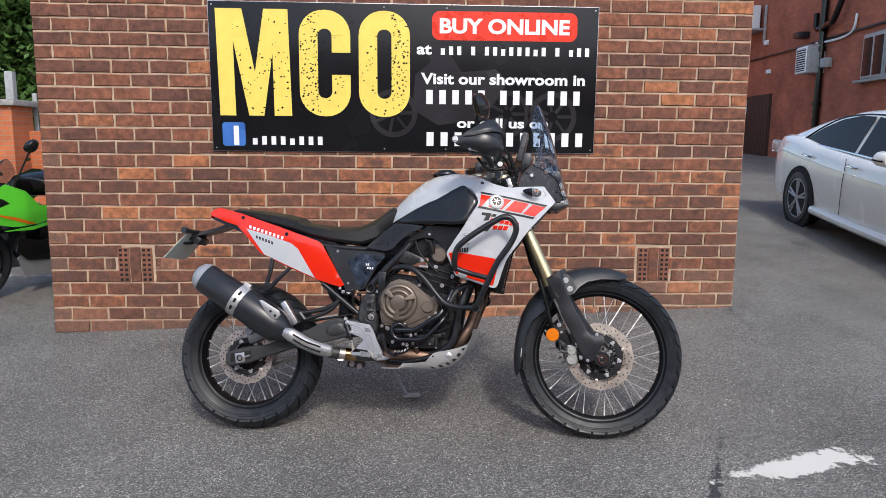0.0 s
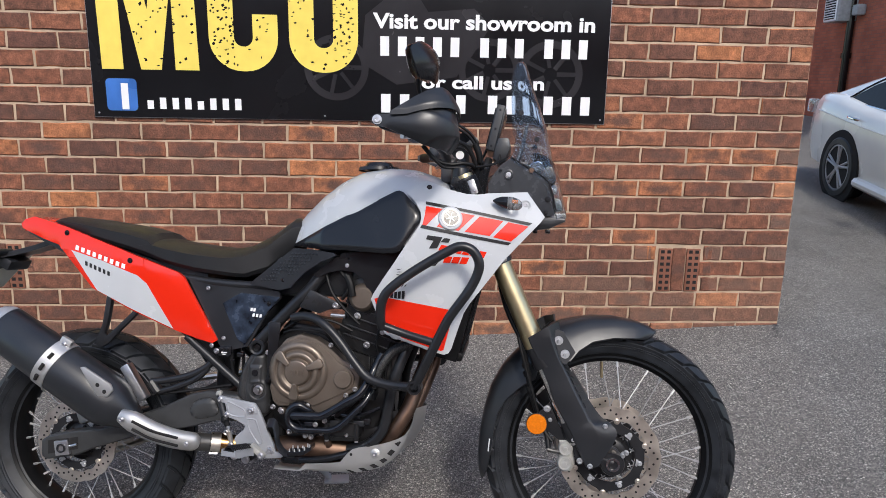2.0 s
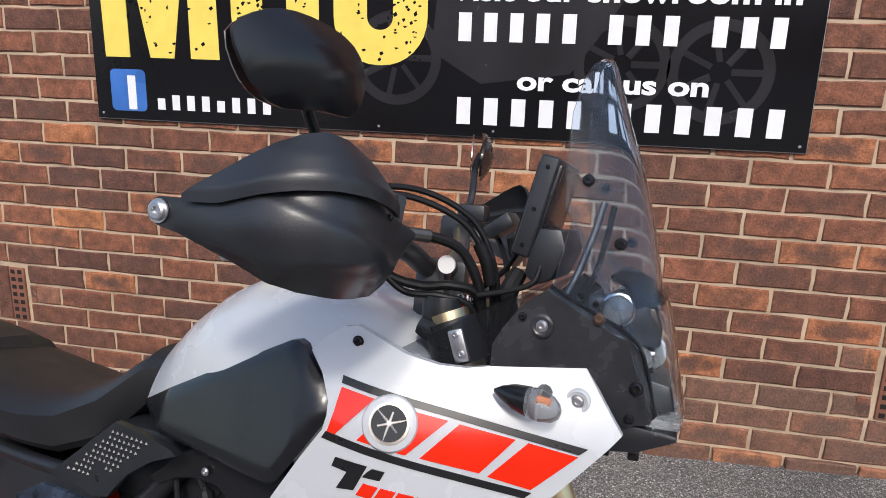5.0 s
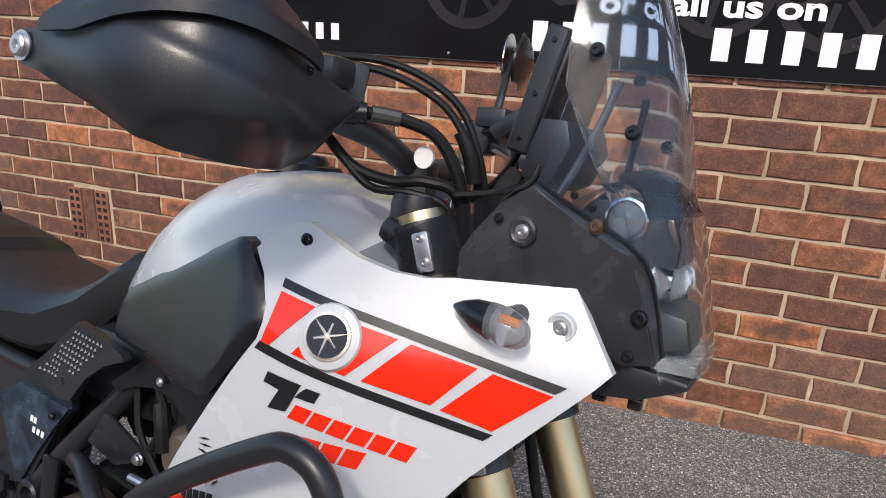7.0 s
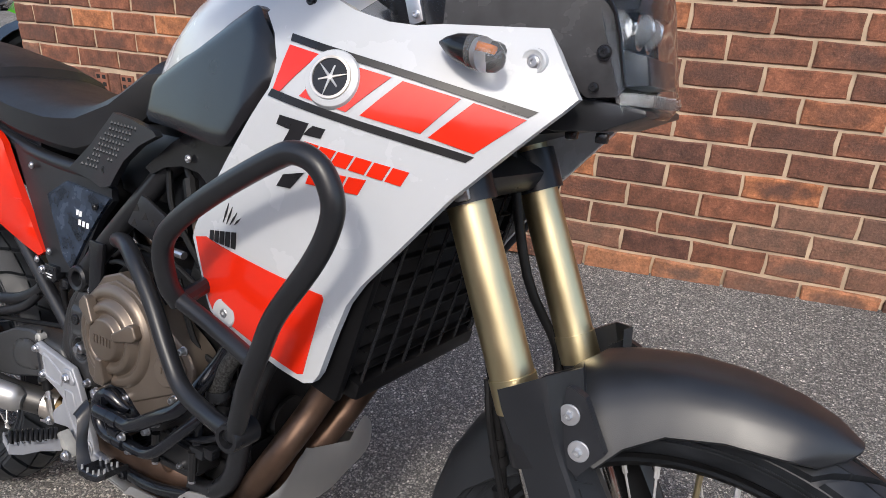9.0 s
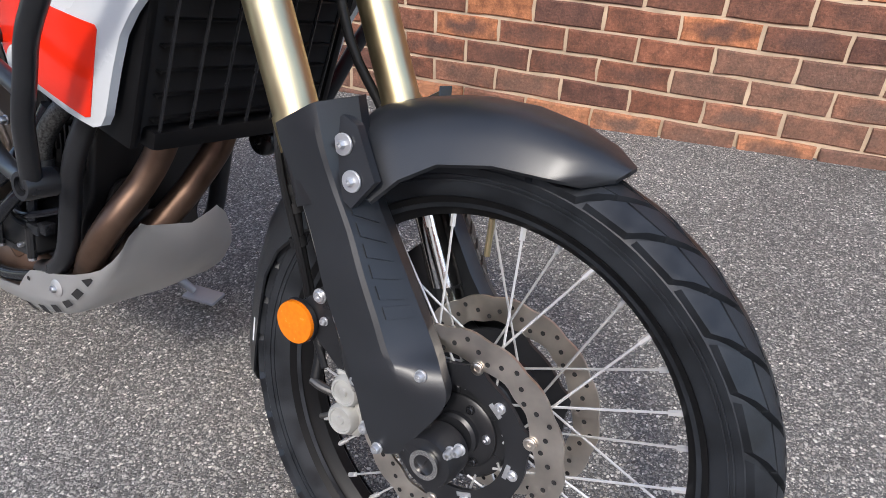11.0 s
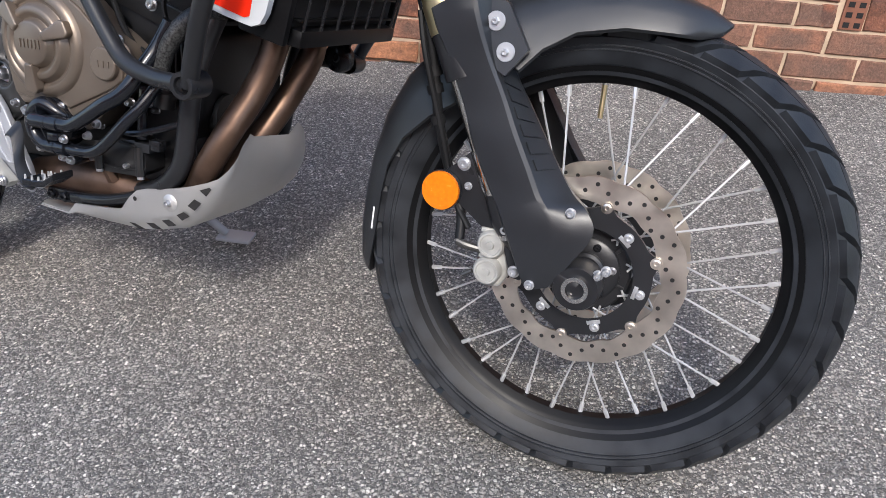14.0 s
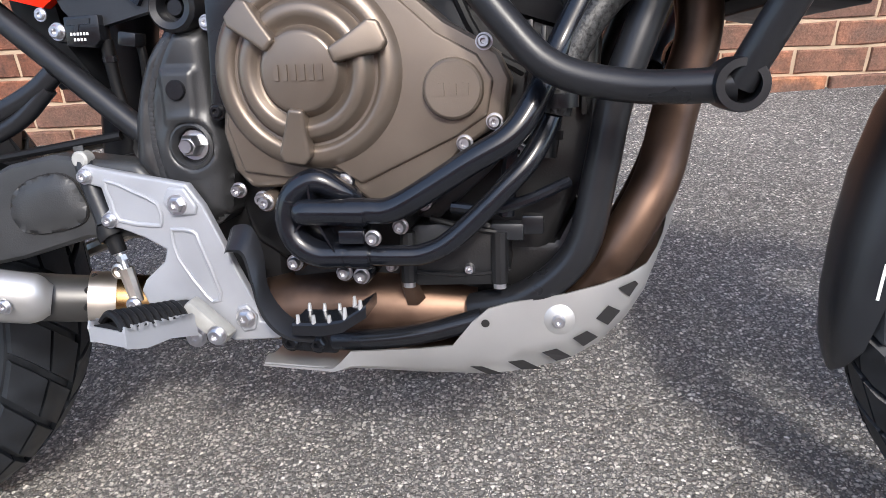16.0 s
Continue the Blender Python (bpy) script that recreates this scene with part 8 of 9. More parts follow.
hb = part("handlebar", tube([(0.984, -0.408, 1.250), (1.008, -0.36, 1.246), (1.05, -0.26, 1.245), (1.10, -0.13, 1.225), (1.115, -0.05, 1.195), (1.115, 0.05, 1.195), (1.10, 0.13, 1.225), (1.05, 0.26, 1.245), (1.008, 0.36, 1.246), (0.984, 0.408, 1.250)], [0.0115, 0.0115, 0.012, 0.0145, 0.0145, 0.0145, 0.0145, 0.012, 0.0115, 0.0115], 14, 6), M_BARGREY, bike, "grey tapered handlebar")
for sg in (-1, 1):
    part("grip", tube([(0.989, sg * 0.398, 1.249), (1.008, sg * 0.36, 1.246), (1.034, sg * 0.30, 1.245)], 0.0165, 14, 3), M_RUBBER, hb)
    part("switch_block", box((1.052, sg * 0.245, 1.245), (0.05, 0.055, 0.05), 0.012), M_BLACKPL, hb)
    part("bar_riser", box((1.12, sg * 0.045, 1.165), (0.045, 0.03, 0.075), 0.008), M_BARGREY, hb)
    part("lever", tube([(1.075, sg * 0.24, 1.235), (1.075, sg * 0.30, 1.225), (1.035, sg * 0.40, 1.215)], [0.007, 0.006, 0.006], 8, 4), M_ALU, hb)
    part("reservoir", box((1.095, sg * 0.20, 1.275), (0.05, 0.04, 0.03), 0.008), M_BLACKPL, hb)
    # hand guard: a bulged shell between the bar end and the inner mount
    bmx = guard_shell(0.0, 0.352, lambda q: float(np.interp(q, GUARD_S, GUARD_TOP)), lambda q: float(np.interp(q, GUARD_S, GUARD_LOW)), guard_depth, 64, 26)
    if sg > 0:
        flip(bmx)
    hg = part("hand_guard", bmx, M_BLACKPL, bike, "matt black moulded hand guard", 50)
    # the upper deflector lies over it
    UPS, UPZ = [0.046, 0.07, 0.10, 0.13, 0.155, 0.18, 0.21, 0.235, 0.26, 0.288], [1.269, 1.286, 1.306, 1.323, 1.332, 1.336, 1.331, 1.316, 1.296, 1.272]
    bmx = guard_shell(0.046, 0.288, lambda q: float(np.interp(q, UPS, UPZ)) + 0.001, lambda q: float(np.interp(q, GUARD_S, GUARD_TOP)) - 0.004, lambda q, z: 0.010 - 0.55 * max(0.0, z - float(np.interp(q, GUARD_S, GUARD_TOP)) - 0.010) - 0.25 * max(0.0, z - 1.315), 48, 14, 0.005)
    if sg > 0:
        flip(bmx)
    part("deflector", bmx, M_BLACKPL, hg, "", 50)
    part("guard_screw", bolt((1.160, sg * 0.300, 1.262), 0.006, 0.004, sg, False), M_BLACKSAT, hg)
    part("guard_end_bolt", bolt((0.978, sg * 0.4235, 1.252), 0.0120, 0.006, sg, True, False), M_ALU, hg)
    # mirror
    MO = [(-0.130, 1.418), (-0.10, 1.436), (-0.055, 1.447), (0.0, 1.449), (0.06, 1.440), (0.10, 1.424), (0.12, 1.40), (0.115, 1.378), (0.09, 1.362), (0.03, 1.362), (-0.04, 1.357), (-0.085, 1.366), (-0.115, 1.388)]
    MO = [(x * 0.67, z) for x, z in MO]
    bmx = panel(MO, lambda x, z: -0.036 * max(0.0, 1 - (x / 0.107) ** 2) * max(0.0, 1 - ((z - 1.403) / 0.055) ** 2) ** 0.7, 0.004, 0.016, 2)
    mm = plane_frame((1.075, -0.355, 0), (0.30, 1.0, 0), (0, 0, 1))
    bmesh.ops.transform(bmx, matrix=mm, verts=bmx.verts)
    if sg > 0:
        flip(bmx)
    if sg > 0:
        bmesh.ops.translate(bmx, vec=(-0.035, 0, -0.018), verts=bmx.verts)
    mi = part("mirror", bmx, M_BLACKSAT, bike, "black oval rear view mirror")
    bmx = panel([(x * 0.95, 1.402 + (z - 1.402) * 0.92) for x, z in MO], lambda x, z: 0.004, 0.002, 0.06, 2)
    bmesh.ops.transform(bmx, matrix=mm, verts=bmx.verts)
    if sg > 0:
        flip(bmx)
    if sg > 0:
        bmesh.ops.translate(bmx, vec=(-0.035, 0, -0.018), verts=bmx.verts)
    part("mirror_glass", bmx, M_CHROME, mi)
    part("mirror_stalk", tube([(1.062, sg * 0.262, 1.262), (1.068, sg * 0.268, 1.31), (1.06, sg * 0.30, 1.36), (1.062, sg * 0.32, 1.385)], 0.0065, 10, 4), M_BLACKPAINT, mi)
for r, pts in ((0.0042, [(1.03, -0.20, 1.282), (1.104, -0.14, 1.290), (1.171, -0.105, 1.265), (1.204, -0.088, 1.221), (1.213, -0.072, 1.175), (1.215, -0.05, 1.07)]), (0.0042, [(1.03, -0.19, 1.292), (1.115, -0.125, 1.299), (1.182, -0.092, 1.268), (1.213, -0.078, 1.212), (1.220, -0.062, 1.15), (1.221, -0.05, 1.05)]),
               (0.0068, [(1.112, -0.15, 1.243), (1.145, -0.125, 1.240), (1.176, -0.105, 1.226), (1.197, -0.088, 1.186), (1.203, -0.072, 1.13), (1.20, -0.05, 1.05)]), (0.0062, [(1.055, -0.15, 1.225), (1.088, -0.13, 1.188), (1.13, -0.115, 1.176), (1.169, -0.105, 1.180), (1.198, -0.085, 1.165), (1.205, -0.06, 1.08)]), (0.0045, [(1.07, -0.14, 1.205), (1.11, -0.125, 1.168), (1.16, -0.115, 1.166), (1.195, -0.095, 1.15), (1.21, -0.07, 1.07)]),
               (0.0042, [(1.08, 0.20, 1.255), (1.15, 0.13, 1.25), (1.20, 0.06, 1.18), (1.20, 0.03, 1.06)]), (0.004, [(1.10, 0.0, 1.12), (1.16, 0.02, 1.16), (1.21, 0.0, 1.20), (1.235, 0.0, 1.25)]), (0.0038, [(1.20, -0.10, 1.17), (1.235, -0.075, 1.178), (1.262, -0.055, 1.19), (1.268, -0.04, 1.215)])):
    part("control_cable", tube(pts, r, 10, 6), M_RUBBER, bike)
part("cable_boot", tube([(1.196, -0.093, 1.236), (1.207, -0.087, 1.212), (1.212, -0.080, 1.185)], 0.0085, 12, 3), M_RUBBER, bike)
part("master_cylinder", box((1.085, -0.165, 1.262), (0.055, 0.045, 0.062), 0.008, pose(0, 0, 0, 0, 8, 40)), M_BLACKPL, bike, "black brake master cylinder")
part("banjo_bolt", tube([(1.098, -0.175, 1.240), (1.122, -0.160, 1.242)], [0.012, 0.0105], 12, 1), M_BLACKSAT, bike)
part("hose_crimp", tube([(1.120, -0.150, 1.243), (1.142, -0.130, 1.241)], 0.0085, 10, 1), M_PIPE, bike)
part("ignition_lock", lathe([(0, 0.016), (0.015, 0.016), (0.017, 0), (0.017, -0.02)], (1.165, -0.02, 1.145), 20, axis="Z"), M_CHROME, bike)
part("red_tag", box((1.17, -0.075, 1.155), (0.02, 0.012, 0.014), 0.003), M_RED, bike)
part("white_tag", lathe([(0, 0), (0.012, 0), (0.012, 0.004), (0, 0.004)], (1.155, -0.095, 1.205), 18), M_WHITEP, bike)

# ---- cockpit and screen
ds = part("dash_display", box((1.2545, 0.035, 1.290), (0.026, 0.165, 0.138), 0.006, pose(0, 0, 0, 0, 13.5, 0), None, 3), M_BLACKPL, bike, "black upright dash display")
part("screen_glass", box((1.240, 0.035, 1.294), (0.002, 0.14, 0.115), 0.001, pose(0, 0, 0, 0, 13.5, 0)), M_BLACKGLOSS, ds)
part("back_shell", box((1.2665, 0.035, 1.288), (0.010, 0.15, 0.120), 0.004, pose(0, 0, 0, 0, 13.5, 0)), M_BLACKSAT, ds)
for z in (1.342, 1.286, 1.238):
    part("case_screw", bolt((1.2545 + (z - 1.290) * 0.24, -0.0475, z), 0.004, 0.002, -1, False, False), M_BLACKGLOSS, ds)
part("dash_bracket", prism([(1.262, 1.262), (1.292, 1.262), (1.300, 1.235), (1.284, 1.196), (1.262, 1.185), (1.246, 1.20), (1.252, 1.232)], -0.045, 0.10, 0.006), M_BLACKPL, bike, "black dash mounting bracket")
part("clock_pod", prism([(1.15, 1.252), (1.19, 1.282), (1.203, 1.262), (1.165, 1.236)], 0.06, 0.12, 0.006), M_BLACKPL, bike)
part("wiring_loom", tube([(1.235, -0.02, 1.20), (1.225, -0.035, 1.17), (1.215, -0.03, 1.12), (1.21, -0.02, 1.06)], [0.012, 0.014, 0.015, 0.014], 10, 4), M_RUBBER, bike)


def shell(stations, power=3.4, thick=0.003, n=23):
    """A curved sheet across the nose: for each height the rear edge, its half width and the front."""
    rings = []
    for z, xr, w, xf in stations:
        out = [(xr + (xf - xr) * (1 - abs(t) ** power), w * t, z) for t in np.linspace(-1, 1, n)]
        inn = [(xr + (xf - xr - thick * 1.3) * (1 - abs(t) ** power), (w - thick) * t, z) for t in np.linspace(1, -1, n)]
        rings.append(out + inn)
    return loft(rings)


def smooth_rows(rows, n=4):
    """Smooth rows of any width: pairs of columns run through the spline together."""
    cols = [[r[i] for r in rows] for i in range(4)]
    k = np.linspace(0, len(rows) - 1, (len(rows) - 1) * n + 1)
    return [tuple(float(np.interp(t, range(len(rows)), c)) for c in cols) for t in k]


ws = part("windscreen", shell(smooth_rows([(1.489, 1.322, 0.014, 1.334), (1.478, 1.313, 0.032, 1.340), (1.455, 1.305, 0.052, 1.348), (1.41, 1.298, 0.074, 1.362), (1.35, 1.299, 0.088, 1.384), (1.29, 1.303, 0.096, 1.402), (1.24, 1.330, 0.099, 1.413), (1.20, 1.354, 0.100, 1.421), (1.172, 1.371, 0.100, 1.427)], 2)), M_SCREEN, bike, "tall bluish clear windscreen", 60)
ws.visible_shadow = False
brow = bmesh.new()
for yy0, yy1 in zip(np.linspace(-0.074, 0.074, 15), np.linspace(-0.074, 0.074, 15)[1:]):
    pts = []
    for y in (yy0, yy1):
        f, r = (1.431 - 6.5 * y * y, 1.186 - 1.2 * y * y), (1.379 - 3.0 * y * y, 1.221 - 1.5 * y * y)
        pts.append([brow.verts.new((q[0], y, q[1] + d)) for d in (0.0, -0.006) for q in (r, ((r[0] + f[0]) / 2 + 0.006, (r[1] + f[1]) / 2 + 0.006), f)])
    p, q = pts
    for i, j in ((0, 1), (1, 2), (2, 5), (5, 4), (4, 3), (3, 0)):
        brow.faces.new((p[i], p[j], q[j], q[i]))
bmesh.ops.remove_doubles(brow, verts=brow.verts, dist=1e-5)
part("brow", brow, M_BLACKGLOSS, bike, "glossy black brow over the headlight")
hc_ = part("headlight_cover", shell(smooth_rows([(1.196, 1.374, 0.074, 1.421), (1.182, 1.372, 0.084, 1.432), (1.14, 1.389, 0.092, 1.443), (1.09, 1.408, 0.093, 1.453), (1.045, 1.425, 0.089, 1.463), (1.026, 1.430, 0.083, 1.462), (1.017, 1.433, 0.076, 1.455)], 2), 3.6, 0.0025), M_CLEAR, bike, "clear headlight cover", 60)
hc_.visible_shadow = False
side_y = lambda x, z: 0.130 - 0.36 * (x - 1.30)
for sg in (-1, 1):
    cs = part("cockpit_side", panel([(1.318, 1.279), (1.310, 1.240), (1.304, 1.203), (1.298, 1.190), (1.345, 1.160), (1.386, 1.138), (1.399, 1.146), (1.393, 1.160), (1.372, 1.186)], lambda x, z, sg=sg: sg * side_y(x, z), 0.003, 0.02, 0, None, -sg), M_SCREEN, bike, "clear side deflector over a dark smoked frame")
    cs.visible_shadow = False
    part("smoked_frame", panel([(1.300, 1.194), (1.271, 1.172), (1.250, 1.142), (1.239, 1.120), (1.239, 1.088), (1.334, 1.092), (1.380, 1.043), (1.394, 1.033), (1.424, 1.037), (1.430, 1.047), (1.410, 1.120), (1.384, 1.146)], lambda x, z, sg=sg: sg * (side_y(x, z) - 0.004), 0.004, 0.02, 0, None, -sg), M_DARKSMOKE, cs, "dark smoked plastic frame")
    part("rear_deflector", panel([(1.108, 1.090), (1.160, 1.122), (1.240, 1.168), (1.302, 1.203), (1.270, 1.175), (1.242, 1.122), (1.240, 1.086), (1.17, 1.080)], lambda x, z, sg=sg: sg * (0.152 - 0.10 * (x - 1.10)), 0.002, 0.03, 0, None, -sg), M_SMOKE, cs, "thin smoked wind deflector").visible_shadow = False
    part("trim_edge", tube([(1.300, sg * 0.128, 1.196), (1.345, sg * 0.112, 1.170), (1.386, sg * 0.097, 1.148), (1.411, sg * 0.089, 1.120), (1.430, sg * 0.082, 1.048)], 0.0022, 6, 3), M_BLACKSAT, cs)
    for x, z, r, m in ((1.294, 1.147, 0.0072, M_ZINC), (1.357, 1.161, 0.0075, M_COPPER), (1.406, 1.081, 0.0085, M_BLACKSAT), (1.401, 1.044, 0.006, M_BLACKSAT), (1.272, 1.157, 0.005, M_BLACKSAT), (1.335, 1.187, 0.004, M_BLACKSAT), (1.352, 1.178, 0.004, M_BLACKSAT)):
        part("screen_bolt", bolt((x, sg * side_y(x, z), z), r, 0.005, sg, True, False), m, cs)
    part("bolt_dish", lathe([(0.0145, -sg * 0.002), (0.014, sg * 0.001), (0.011, sg * 0.002), (0.008, sg * 0.0005), (0.0, sg * 0.0005)], (1.294, sg * side_y(1.294, 0), 1.147), 24), M_DARKSMOKE, cs)
    for x, y, z in ((1.327, 0.088, 1.325), (1.372, 0.086, 1.251)):
        part("screen_bolt", bolt((x, sg * y, z), 0.0078, 0.007, sg, True, False), M_BLACKSAT, ws)
    part("screen_stay", tube([(1.262, sg * 0.105, 1.10), (1.315, sg * 0.105, 1.185), (1.335, sg * 0.078, 1.25), (1.345, sg * 0.06, 1.30)], 0.0045, 10, 4), M_BLACKPL, bike)
hl = part("headlight", prism([(1.335, 1.02), (1.335, 1.185), (1.372, 1.185), (1.384, 1.15), (1.398, 1.09), (1.412, 1.03)], -0.062, 0.062, 0.008, None, 3), M_BLACKPL, bike, "black headlight unit with clear projector lamps")
part("lamp_hood", prism([(1.378, 1.128), (1.374, 1.181), (1.418, 1.176), (1.427, 1.150), (1.427, 1.128)], -0.066, 0.066, 0.004), M_DARKSMOKE, hl, "dark green black lamp hood")
part("lower_body", prism([(1.400, 1.090), (1.443, 1.083), (1.451, 1.052), (1.420, 1.048), (1.405, 1.055)], -0.062, 0.062, 0.004), M_BLACKPL, hl)
part("reflector_plate", prism([(1.380, 1.085), (1.386, 1.126), (1.402, 1.126), (1.412, 1.092)], -0.070, 0.070, 0.003), M_CHROME, hl, "bright chrome lamp surround")
for sg in (-1, 1):
    part("lamp", lathe([(0.0, sg * 0.013), (0.009, sg * 0.011), (0.016, sg * 0.005), (0.0185, -sg * 0.004), (0.0185, -sg * 0.012)], (1.374, sg * 0.072, 1.169), 24), M_LENS, hl, "clear projector lens")
    part("lamp_ring", lathe([(0.0190, sg * 0.001), (0.0215, 0), (0.0215, -sg * 0.014), (0.0190, -sg * 0.014)], (1.374, sg * 0.070, 1.169), 24), M_CHROME, hl)
    part("lamp_bowl", lathe([(0.0, -sg * 0.010), (0.012, -sg * 0.006), (0.018, sg * 0.0)], (1.374, sg * 0.066, 1.169), 24), M_CHROME, hl)
    for x, y, z in ((1.404, 0.056, 1.110), (1.420, 0.022, 1.113)):
        part("lamp", lathe([(0.0, 0.016), (0.010, 0.013), (0.018, 0.005), (0.020, -0.006), (0.020, -0.012)], (x, sg * y, z), 24, axis="X"), M_LENS, hl, "clear projector lens")
        part("lamp_ring", lathe([(0.0205, 0.002), (0.0235, 0.001), (0.0235, -0.014), (0.0205, -0.014)], (x, sg * y, z), 24, axis="X"), M_CHROME, hl)
part("position_light", box((1.438, 0, 1.036), (0.044, 0.135, 0.013), 0.005), M_LENS, hl, "clear ribbed position light strip")
for k in range(16):
    part("strip_rib", box((1.438, -0.062 + 0.0083 * k, 1.0365), (0.040, 0.0022, 0.0135), 0.0008), M_LENS, hl)
part("nose_tray", prism([(1.29, 1.03), (1.31, 0.998), (1.356, 0.992), (1.412, 0.999), (1.458, 1.020), (1.456, 1.027), (1.425, 1.030), (1.37, 1.034)], -0.078, 0.078, 0.004), M_BLACKPL, bike, "black nose undertray")
for x in (1.372, 1.408):
    part("tray_clip", box((x, -0.06, 0.991), (0.014, 0.012, 0.012), 0.003), M_BLACKSAT, bike)
part("nose_bracket", loft([[(x, y, z) for y, z in ((-w, zb), (-w, zt), (w, zt), (w, zb))] for x, w, zb, zt in ((1.24, 0.06, 0.95, 1.06), (1.33, 0.06, 0.985, 1.03), (1.40, 0.05, 1.0, 1.02))]), M_BLACKPL, bike)


# ---------------------------------------------------------------- the silver car in the alley
def build_car():
    gz = ground_z(5.0, 8.3)
    car = thing("car", pose(5.56, 8.30, gz) @ pose(0, 0, 0, 0, 0, -94.5) @ pose(0, 0, 0, 0, 5.4, 0), "silver four door saloon car parked in the alley", "car")
    SXc = [-1.08, -1.02, -0.85, -0.4, 0.3, 1.2, 2.2, 3.0, 3.5, 3.72]
    TOP = [0.80, 0.93, 1.03, 1.05, 0.99, 0.965, 0.955, 0.90, 0.78, 0.62]
    HW = [0.70, 0.80, 0.87, 0.905, 0.92, 0.92, 0.92, 0.90, 0.82, 0.65]
    BOT = [0.42, 0.32, 0.25, 0.22, 0.20, 0.20, 0.20, 0.20, 0.22, 0.30]
    rings = []
    for x in np.linspace(-1.08, 3.72, 34):
        t, w, b = (float(np.interp(x, SXc, q)) for q in (TOP, HW, BOT))
        h = [(w * 0.80, b), (w * 0.955, b + 0.04), (w * 0.985, b + 0.16), (w, b + (t - b) * 0.50), (w * 0.993, b + (t - b) * 0.72), (w * 0.975, t - 0.10), (w * 0.93, t - 0.03), (w * 0.84, t)]
        rings.append([(x, -y, z) for y, z in h] + [(x, y, z) for y, z in h[::-1]])
    body = part("body", loft(rings), M_CARPAINT, car, "silver metallic body shell", 45)
    side = lambda z: 0.80 - (z - 0.96) * 0.47
    RX = [-0.72, -0.40, 0.0, 0.45, 0.9, 1.4, 1.75, 2.1, 2.5]
    RZ = [1.02, 1.15, 1.30, 1.41, 1.455, 1.45, 1.39, 1.22, 0.97]
    rings = []
    for x in np.linspace(-0.72, 2.5, 26):
        t = float(np.interp(x, RX, RZ))
        z0 = 0.93
        sec = [(side(z0 + (t - z0) * k) - 0.06 * k ** 6, z0 + (t - z0) * k) for k in (0, 0.4, 0.75, 0.93)] + [(side(t) * 0.82 - 0.03, t), (0.0, t + 0.02)]
        rings.append([(x, -y, z) for y, z in sec] + [(x, y, z) for y, z in sec[-2::-1]])
    part("cabin", loft(rings), M_CARPAINT, car, "", 45)
    for sg in (-1, 1):
        f = lambda x, z, sg=sg: sg * (side(z) + 0.008)
        for nm, o in (("rear_window", [(-0.28, 1.005), (0.90, 0.985), (0.90, 1.375), (0.62, 1.365), (0.30, 1.30), (0.0, 1.18)]), ("front_window", [(0.97, 0.985), (2.05, 0.975), (1.80, 1.17), (1.50, 1.325), (0.97, 1.378)])):
            part(nm, panel(o, f, 0.006, 0.1, 0, None, -sg), M_CARGLASS, car, "dark tinted side window")
        part("window_trim", tube([(-0.33, sg * (side(1.0) + 0.012), 0.995), (0.9, sg * (side(0.975) + 0.012), 0.978), (2.1, sg * (side(0.965) + 0.012), 0.968)], 0.010, 8, 3), M_CHROME, car)
        part("window_trim", tube([(-0.33, sg * (side(1.0) + 0.010), 0.998), (0.0, sg * (side(1.2) + 0.012), 1.20), (0.35, sg * (side(1.34) + 0.012), 1.335), (0.9, sg * (side(1.40) + 0.012), 1.395), (1.45, sg * (side(1.365) + 0.012), 1.36), (2.0, sg * (side(1.05) + 0.012), 1.05)], 0.010, 8, 4), M_BLACKGLOSS, car)
        part("crease", tube([(-0.7, sg * 0.885, 0.845), (0.3, sg * 0.918, 0.80), (1.2, sg * 0.921, 0.775), (2.4, sg * 0.918, 0.75)], 0.007, 6, 4), M_CARPAINT, car)
        part("sill", tube([(0.38, sg * 0.90, 0.255), (1.4, sg * 0.915, 0.25), (2.45, sg * 0.905, 0.255)], 0.055, 10, 4), M_CARPAINT, car, "silver side skirt")
        for x in (0.05, 1.05):
            h = part("door_handle", tube([(x, sg * 0.915, 0.865), (x + 0.02, sg * 0.945, 0.868), (x + 0.16, sg * 0.945, 0.862), (x + 0.18, sg * 0.915, 0.858)], 0.014, 8, 3), M_CHROME, car)
        for x in (0.97, 2.05):
            part("door_gap", tube([(x + 0.04, sg * 0.925, 0.32), (x + 0.02, sg * 0.927, 0.62), (x, sg * 0.905, 0.93)], 0.004, 5, 3), M_DARK, car)
        mm = part("door_mirror", loft([[(1.92 + dx, sg * (0.90 + w * 0.13 + 0.10 * c), 1.04 + 0.075 * s) for c, s in ((math.cos(a), math.sin(a)) for a in np.linspace(0, 2 * math.pi, 15)[:-1])] for dx, w in ((-0.07, 1.0), (-0.05, 1.05), (0.05, 1.0), (0.10, 0.8))]), M_CARPAINT, car, "silver door mirror with a dark stripe")
        part("mirror_stripe", tube([(1.86, sg * 1.135, 1.03), (2.0, sg * 1.12, 1.03)], 0.010, 6, 1), M_BLACKGLOSS, mm)
        part("tail_lamp", box((-0.95, sg * 0.80, 0.86), (0.22, 0.12, 0.16), 0.03), M_LENS, car, "clear and red tail lamp")
